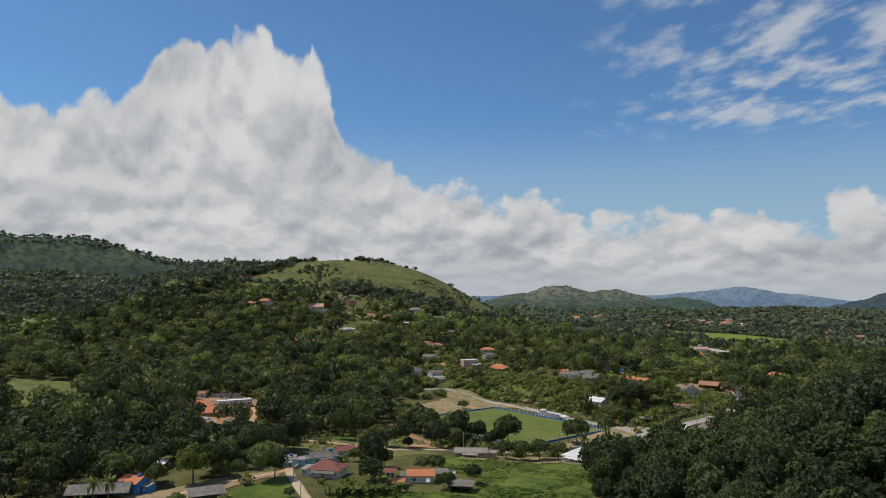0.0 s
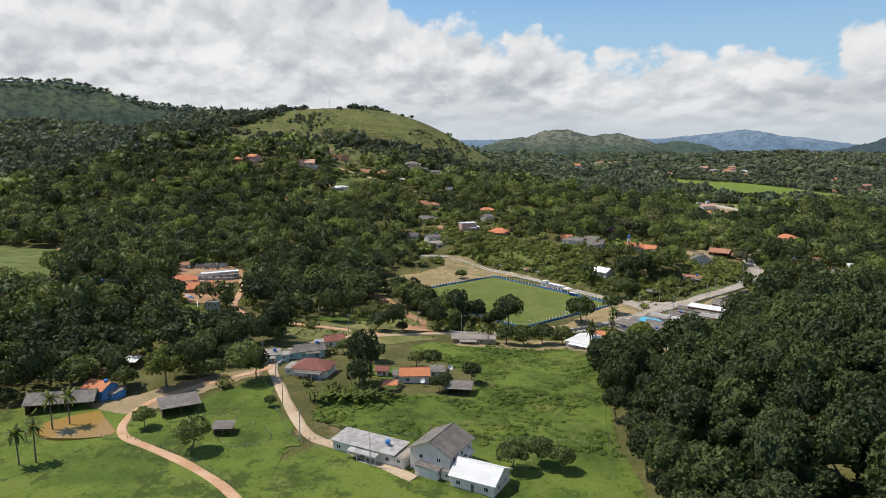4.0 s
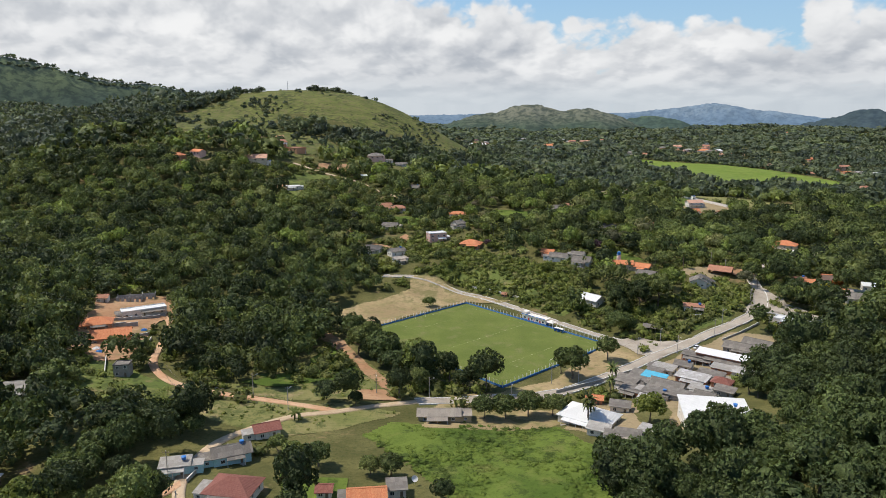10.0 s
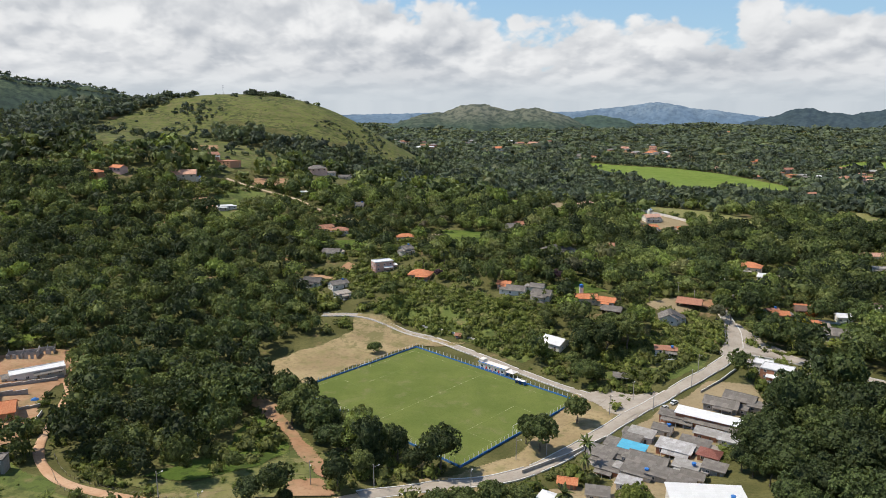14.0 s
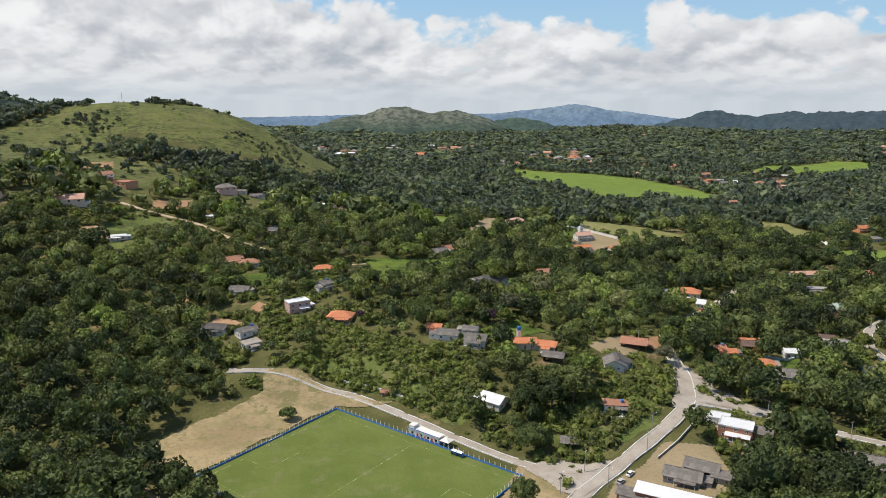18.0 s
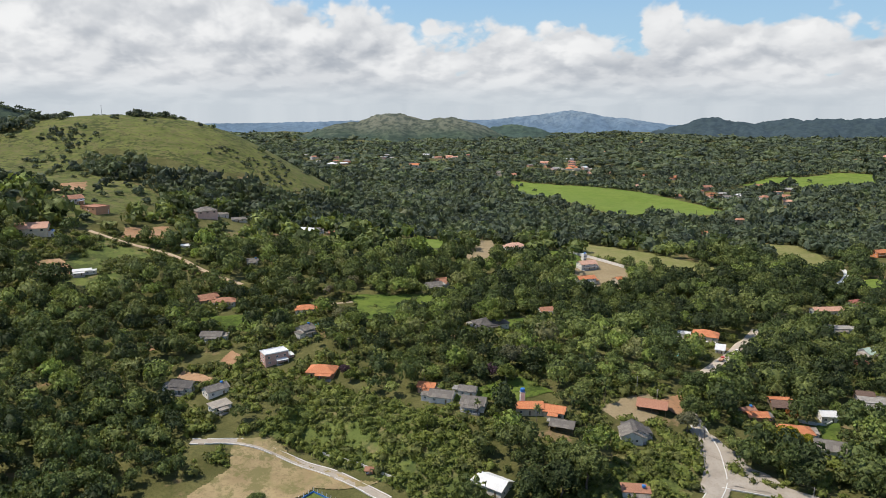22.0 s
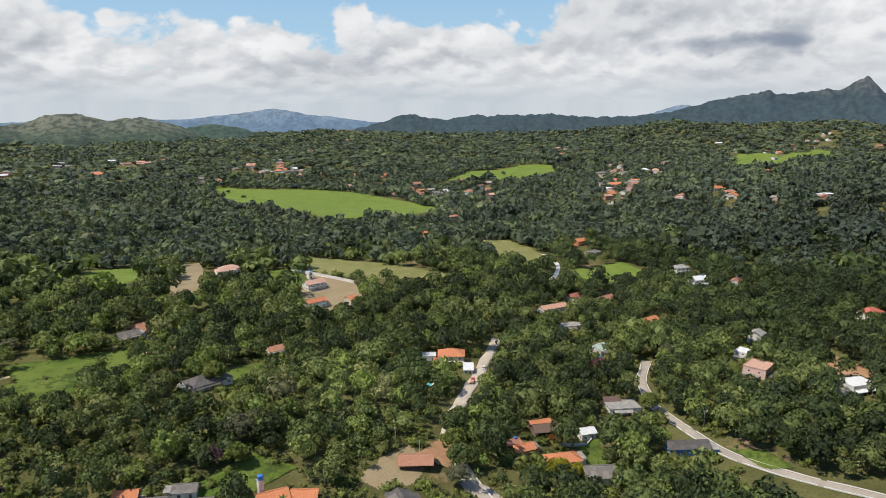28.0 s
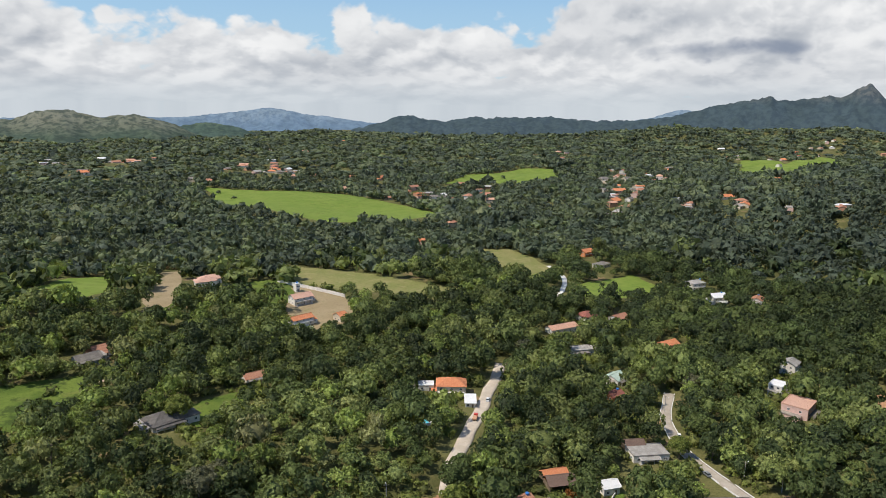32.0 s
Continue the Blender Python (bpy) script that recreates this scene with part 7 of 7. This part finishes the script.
def pool(x, y, w, d, turn):
    g = new("swimming_pool")
    z = sz(x, y) + 0.5
    g.matrix_basis = pose(x, y, z, 0, 0, turn)
    tagged(g, "turquoise garden swimming pool with pale paving", "swimming pool", "garden pools")
    bm = bmesh.new()
    for a in ((-w / 2 - 1.5, w / 2 + 1.5, -d / 2 - 1.5, -d / 2), (-w / 2 - 1.5, w / 2 + 1.5, d / 2, d / 2 + 1.5), (-w / 2 - 1.5, -w / 2, -d / 2, d / 2), (w / 2, w / 2 + 1.5, -d / 2, d / 2)):
        box(bm, *a, -2.0, 0.1)
    part("paving", bm, KERB, g)
    box_part("water", (-w / 2, w / 2, -d / 2, d / 2, -1.8, -0.05), POOL, g)


for q in ((403, 592, 9, 5, -8), (247, 533, 7, 4, -38), (263, 683, 6, 3, 5), (416, 438, 9, 5, 10), (46, 600, 7, 3.5, 0), (150, 402, 6, 3, -20)):
    pool(*q)

pond = np.array([(-121, 178), (-122, 185), (-109, 195), (-100, 193), (-98, 185), (-99, 176), (-113, 174)], float)
c = smooth_line([tuple(q) for q in pond] + [tuple(pond[0])], 1.0)
level = 0.35 * min(sz(*q) for q in c) + 0.65 * max(sz(*q) for q in c) + 0.35
bm = bmesh.new()
bm.faces.new([bm.verts.new((q[0], q[1], level)) for q in c[:-1]][::-1])
r = bmesh.ops.extrude_face_region(bm, geom=bm.faces[:])
bmesh.ops.translate(bm, verts=[v for v in r["geom"] if isinstance(v, bmesh.types.BMVert)], vec=(0, 0, -3.5))
bmesh.ops.recalc_face_normals(bm, faces=bm.faces)
tagged(part("pond", bm, WATER), "muddy brown farm pond", "pond", kind="structure")

PAINT = {}
for name, col in (("white", (0.75, 0.75, 0.74)), ("red", (0.5, 0.05, 0.04)), ("grey", (0.2, 0.21, 0.22)), ("silver", (0.5, 0.5, 0.5))):
    PAINT[name], _k, _p = material(name + "_car_paint", 0.3, 0.1, 0.5)
    _p.inputs["Base Color"].default_value = (*col, 1)
RUBBER, _k, _p = material("rubber", 0.9)
_p.inputs["Base Color"].default_value = (0.03, 0.03, 0.03, 1)


def car(x, y, turn, tone):
    g = new("car")
    g.matrix_basis = pose(x, y, sz(x, y) + 0.45, 0, 0, turn)
    tagged(g, f"small {tone} car parked on the road", "car", "parked cars")
    bm = bmesh.new()
    v = box(bm, -2.1, 2.1, -0.85, 0.85, 0.3, 0.85)
    for q in v[4:]:
        q.co.x *= 0.97
        q.co.y *= 0.95
    body = part("body", bm, PAINT[tone], g)
    bm = bmesh.new()
    v = box(bm, -1.5, 1.0, -0.78, 0.78, 0.85, 1.42)
    for q in v[4:]:
        q.co.x = q.co.x * 0.72 - 0.1
        q.co.y *= 0.82
    part("cabin", bm, GLASS, body)
    bm = bmesh.new()
    box(bm, -1.2, 0.62, -0.66, 0.66, 1.41, 1.47)
    part("roof_panel", bm, PAINT[tone], body)
    for a in (-1.3, 1.3):
        for b in (-0.8, 0.8):
            bm = bmesh.new()
            tube(bm, (a, b - 0.1, 0.3), (a, b + 0.1, 0.3), 0.31, 0.31, 12)
            w = part("wheel", bm, RUBBER, g)
            bm = bmesh.new()
            tube(bm, (a, b - 0.11, 0.3), (a, b + 0.11, 0.3), 0.17, 0.17, 10)
            part("rim", bm, STEEL, w)


for q in ((214, 389, -38, "grey"), (219, 383, -38, "grey"), (227, 376, -40, "red"), (295, 541, 42, "white"), (137, 362, 35, "white"), (131, 358, 35, "silver"), (318, 430, 70, "grey"), (340, 458, 40, "white")):
    car(*q)
g = new("truck")
g.matrix_basis = pose(273, 525, sz(273, 525) + 0.45, 0, 0, 40)
tagged(g, "small brown flatbed truck on the road", "truck")
box_part("bed", (-2.8, 0.9, -1.0, 1.0, 0.8, 1.5), WALLS["terracotta"], g)
box_part("cab", (1.0, 2.6, -0.95, 0.95, 0.5, 2.1), PAINT["red"], g)
box_part("chassis", (-2.8, 2.5, -0.5, 0.5, 0.45, 0.8), RUBBER, g)
for a in (-1.8, 1.8):
    for b in (-0.9, 0.9):
        bm = bmesh.new()
        tube(bm, (a, b - 0.12, 0.42), (a, b + 0.12, 0.42), 0.42, 0.42, 12)
        part("wheel", bm, RUBBER, g)

# ---- farm fences ----


def post_fence(points, step, label):
    g = new("fence")
    tagged(g, label, "fence", "farm fences")
    c = smooth_line(points, step)
    bm = bmesh.new()
    tube(bm, (0, 0, -0.4), (0, 0, 1.25), 0.07, 0.06, 5)
    me = shared("post", bm, WALLS["timber"])
    tops = []
    for q in c:
        z = sz(*q)
        again("post", me, g, pose(q[0], q[1], z, 0, 0, q[0] * 50))
        tops.append(Vector((q[0], q[1], z)))
    for h in (0.55, 1.05):
        bm = bmesh.new()
        for a, b in zip(tops, tops[1:]):
            tube(bm, a + Vector((0, 0, h)), b + Vector((0, 0, h)), 0.015, 0.015, 3)
        part("wire", bm, STEEL, g)


post_fence([(-33, 165), (-44, 174), (-52, 190), (-60, 210), (-68, 228)], 2.2, "rough wooden posts with wire along the dirt road")
post_fence([(-52, 146), (-66, 158), (-80, 168), (-92, 174)], 2.0, "rough wooden posts with wire along the clay track")
post_fence([(-122, 174), (-110, 175), (-97, 175)], 1.2, "close wooden stakes beside the pond")
post_fence([(56, 214), (50, 190), (47, 168)], 2.5, "wooden posts with wire across the meadow")
post_fence([(-40, 172), (-10, 177), (25, 176), (48, 172)], 2.0, "wooden posts with wire across the meadow foot")
post_fence([(-44, 300), (-70, 309), (-92, 321), (-104, 338)], 2.4, "rough wooden posts along the clay road")
post_fence([(-68, 176), (-60, 167), (-50, 172), (-57, 182), (-68, 176)], 1.8, "wooden posts with wire round a cattle pen")
post_fence([(-100, 326), (-88, 310), (-60, 298), (-48, 294)], 2.4, "rough wooden posts on the straw slope")

# ---- building plots, walls and heaps ----
BLOCK = worn("block_wall", (0.30, 0.29, 0.27), (0.42, 0.40, 0.37), (0.14, 0.12, 0.10), 0.5, 0.95)


def low_wall(points, h, label, mat=BLOCK, thick=0.25):
    """A straight-sided wall that follows the ground, with a coping."""
    g = new("garden_wall")
    tagged(g, label, "wall", "walls of plots")
    for a, b in zip(points, points[1:]):
        va, vb = Vector((a[0], a[1], sz(*a))), Vector((b[0], b[1], sz(*b)))
        run = (vb - va).to_2d()
        turn = math.degrees(math.atan2(run.y, run.x))
        foot = min(va.z, vb.z) - 0.6
        top = max(va.z, vb.z) + h
        n = max(1, int(run.length / 4))
        for i in range(n):
            f0, f1 = i / n, (i + 1) / n
            t = va.z + (vb.z - va.z) * (f0 + f1) / 2 + h
            bm = bmesh.new()
            box(bm, run.length * f0 + 0.004, run.length * f1 - 0.004, -thick / 2, thick / 2, min(foot, t - h - 0.8), t)
            part("panel", bm, mat, g, at=pose(a[0], a[1], 0, 0, 0, turn))
            bm = bmesh.new()
            box(bm, run.length * f0 + 0.004, run.length * f1 - 0.004, -thick / 2 - 0.05, thick / 2 + 0.05, t + 0.004, t + 0.1)
            part("coping", bm, KERB, g, at=pose(a[0], a[1], 0, 0, 0, turn))


low_wall([(-151, 399), (-132, 411)], 1.6, "grey block retaining wall below a white roof")
low_wall([(-147, 390), (-137, 394)], 2.2, "grey block wall beside an orange roof")
low_wall([(-146, 361), (-137, 374), (-127, 382)], 1.4, "grey block wall in front of an orange-roofed house")
low_wall([(-120, 351), (-124, 376)], 1.3, "pale block wall along the clay road")
low_wall([(-123, 322), (-132, 345)], 1.2, "weathered grey block wall on the slope")
low_wall([(152, 368), (166, 377), (180, 388)], 1.2, "dark concrete retaining wall along the village road")
low_wall([(290, 786), (303, 752), (315, 724)], 2.6, "long white plot wall beside a dry meadow", WALLS["white"])
low_wall([(-63, 236), (-61, 246), (-57, 258)], 1.2, "weathered block wall beside the dirt road")
low_wall([(60, 316), (80, 326), (98, 337)], 1.6, "worn grey wall along the village road")
low_wall([(35, 478), (52, 462), (66, 446)], 1.1, "pale wall along the kerbed road", WALLS["white"])
low_wall([(258, 448), (270, 441), (282, 446)], 1.3, "pale wall round a lawn", WALLS["white"])


def unfinished_house(x, y, w, d, h, turn):
    """Bare block walls with openings and no roof."""
    g = new("unfinished_house")
    g.matrix_basis = pose(x, y, sz(x, y), 0, 0, turn)
    tagged(g, "unfinished grey block house without a roof on bare soil", "house", "village houses")
    for i, (x0, x1, y0, y1) in enumerate(((-w / 2, w / 2, d / 2 - 0.2, d / 2), (-w / 2, -w / 2 + 0.2, -d / 2, d / 2 - 0.21), (w / 2 - 0.2, w / 2, -d / 2, d / 2 - 0.21), (-0.1, 0.1, -d / 2 + 0.21, d / 2 - 0.21))):
        bm = bmesh.new()
        box(bm, x0, x1, y0, y1, -1.5, h - (0.5 if i == 3 else 0))
        part("wall", bm, BLOCK, g)
    n = int(w / 2.6)
    for i in range(n):
        bm = bmesh.new()
        x0 = -w / 2 + 0.21 + i * (w - 0.42) / n
        box(bm, x0 + 0.01, x0 + (w - 0.42) / n - 1.1, -d / 2, -d / 2 + 0.2, -1.5, h)
        part("wall", bm, BLOCK, g)
    for px in (-w / 2 + 0.1, 0, w / 2 - 0.1):
        bm = bmesh.new()
        box(bm, px - 0.13, px + 0.13, d / 2 - 0.23, d / 2 + 0.03, h + 0.004, h + 0.9)
        part("column", bm, KERB, g)


unfinished_house(-158, 437, 13, 6, 2.8, 12)
unfinished_house(-150, 444, 7, 5, 2.6, 12)


def heap(x, y, r, h, mat, label, seed):
    rg = np.random.RandomState(seed)
    n, k = 9, 26
    ang = np.linspace(0, 2 * np.pi, k, endpoint=False)
    edge = 1 + 0.18 * np.sin(2 * ang + seed) + 0.1 * np.sin(5 * ang + 2 * seed)
    v, z0 = [], sz(x, y)
    for i in range(n):
        f = i / (n - 1)
        rr = r * f * edge
        for a, q in zip(ang, rr):
            px, py = x + q * math.cos(a), y + q * math.sin(a)
            v.append((px, py, sz(px, py) - 0.15 + h * (math.cos(f * math.pi) * 0.5 + 0.5) * (1 + rg.uniform(-0.1, 0.1))))
    f4 = [(i * k + j, i * k + (j + 1) % k, (i + 1) * k + (j + 1) % k, (i + 1) * k + j) for i in range(n - 1) for j in range(k)]
    me = mesh_of("soil_heap", v, f4)
    me.materials.append(mat)
    tagged(new("soil_heap", me), label, "soil heap")


heap(-126, 358, 6.5, 3.2, SOIL, "heap of orange clay on a building plot", 3)
heap(-141, 356, 3.0, 1.2, KERB, "small heap of pale sand on a building plot", 5)
heap(-137, 428, 5.0, 1.8, SOIL, "low heap of clay behind a white roof", 8)
heap(434, 406, 7.0, 3.0, SOIL, "heap of clay in a hillside cutting", 11)


def tarp(x, y, w, d, h, turn, label):
    n = 9
    v = []
    for i in range(n):
        for j in range(n):
            a, b = i / (n - 1) * 2 - 1, j / (n - 1) * 2 - 1
            v.append((a * w / 2, b * d / 2, h * max(0.0, 1 - 0.8 * max(abs(a), abs(b)) ** 2) + 0.12 * math.sin(7 * a + 3 * b)))
    f4 = [(i * n + j, (i + 1) * n + j, (i + 1) * n + j + 1, i * n + j + 1) for i in range(n - 1) for j in range(n - 1)]
    me = mesh_of("tarpaulin", v, f4)
    me.materials.append(TANK_BLUE)
    ob = new("tarpaulin", me)
    ob.matrix_basis = pose(x, y, sz(x, y) - 0.05, 0, 0, turn)
    mod = ob.modifiers.new("thickness", "SOLIDIFY")
    mod.thickness = 0.03
    tagged(ob, label, "tarpaulin")


tarp(-132, 388, 3.2, 2.4, 1.4, 20, "crumpled blue tarpaulin over a pile by the road")
tarp(-138, 352, 3.4, 2.0, 1.2, -10, "blue tarpaulin over building goods on soil")


def dish(x, y, z, turn):
    """A garden satellite dish on its post."""
    g = new("satellite_dish")
    g.matrix_basis = pose(x, y, z, 0, 0, turn)
    tagged(g, "pale grey satellite dish on a short post", "satellite dish", "satellite dishes")
    bm = bmesh.new()
    tube(bm, (0, 0, -0.5), (0, 0, 1.6), 0.05, 0.05, 6)
    part("post", bm, STEEL, g)
    bm = bmesh.new()
    rings = [[bm.verts.new(pose(0, 0, 1.9, 50, 0, 0) @ Vector((q * math.cos(t), q * math.sin(t), 0.28 * q * q))) for t in np.linspace(0, 2 * math.pi, 16, endpoint=False)] for q in (0.05, 0.4, 0.75, 1.0)]
    for u, w in zip(rings, rings[1:]):
        for i in range(16):
            bm.faces.new((u[i], u[(i + 1) % 16], w[(i + 1) % 16], w[i]))
    ob = part("bowl", bm, KERB, g)
    mod = ob.modifiers.new("thickness", "SOLIDIFY")
    mod.thickness = 0.03


for x, y, turn in ((-119, 212, 20), (-34, 230, 60), (-8, 219, 0), (-124, 214, -30), (2, 236, 30)):
    dish(x, y, sz(x, y), turn)


def playground(x, y):
    g = new("playground")
    g.matrix_basis = pose(x, y, sz(x, y), 0, 0, 25)
    tagged(g, "red and blue playground slide tower beside the road", "playground")
    for px in (-0.9, 0.9):
        for py in (-0.9, 0.9):
            bm = bmesh.new()
            tube(bm, (px, py, -0.5), (px, py, 3.2), 0.09, 0.09, 6)
            part("post", bm, PAINT["red"], g)
    box_part("platform", (-1.05, 1.05, -1.05, 1.05, 1.5, 1.62), PAINT["red"], g)
    bm = bmesh.new()
    q = [bm.verts.new(p) for p in ((-1.3, -1.3, 3.2), (1.3, -1.3, 3.2), (1.3, 1.3, 3.2), (-1.3, 1.3, 3.2), (0, 0, 4.4))]
    for i in range(4):
        bm.faces.new((q[i], q[(i + 1) % 4], q[4]))
    bm.faces.new(q[3::-1])
    part("roof", bm, TANK_BLUE, g)
    bm = bmesh.new()
    for s in (-0.45, 0.36):
        box(bm, s, s + 0.09, 1.1, 4.2, 0.2, 0.55)
    bmesh.ops.rotate(bm, verts=bm.verts, cent=(0, 1.1, 0.3), matrix=Matrix.Rotation(radians(-24), 3, "X"))
    bmesh.ops.translate(bm, verts=bm.verts, vec=(0, 0, 1.35))
    part("slide", bm, PAINT["red"], g)


playground(362, 462)

# trees that stand close by the roads and gardens
for i, (x, y, s, tone) in enumerate(((206, 452, 1.5, "green"), (212, 464, 1.4, "bright"), (220, 474, 1.6, "green"), (230, 482, 1.3, "green"), (198, 443, 1.2, "pale"), (331, 436, 1.5, "green"), (322, 446, 1.3, "bright"),
                                     (346, 452, 1.4, "green"), (372, 470, 1.5, "green"), (392, 486, 1.4, "pale"), (-2, 214, 0.8, "green"), (0, 219, 0.7, "green"), (-56, 196, 0.5, "green"))):
    single_tree(x, y, s, tone, 0.95, "by the road" if x > 150 else "near a shed")
for x, y in ((82, 315), (64, 280), (176, 640), (230, 560), (300, 470), (205, 540), (120, 560), (60, 545)):
    palm(x, y, 1.3)
for x, y in ((-43, 202), (-40, 199), (-37, 203), (-34, 200), (-31, 204), (-28, 201), (-25, 202), (-22, 203), (-19, 206), (-36, 207), (-29, 207), (-109, 301), (-106, 303), (-92, 296), (-90, 293), (-115, 339), (-113, 337), (85, 470), (92, 466)):
    banana(x, y, 1.15)


def mast(x, y, h):
    g = new("radio_mast")
    g.matrix_basis = pose(x, y, sz(x, y), 0, 0, 0)
    tagged(g, "thin grey radio mast on the grass hilltop", "mast")
    bm = bmesh.new()
    tube(bm, (0, 0, -1), (0, 0, h), 0.35, 0.2, 6)
    part("pole", bm, STEEL, g)
    for z in (0.75, 0.95):
        bm = bmesh.new()
        tube(bm, (-1.2, 0, h * z), (1.2, 0, h * z), 0.12, 0.12, 5)
        part("crossbar", bm, STEEL, g)


mast(-205, 1246, 15)
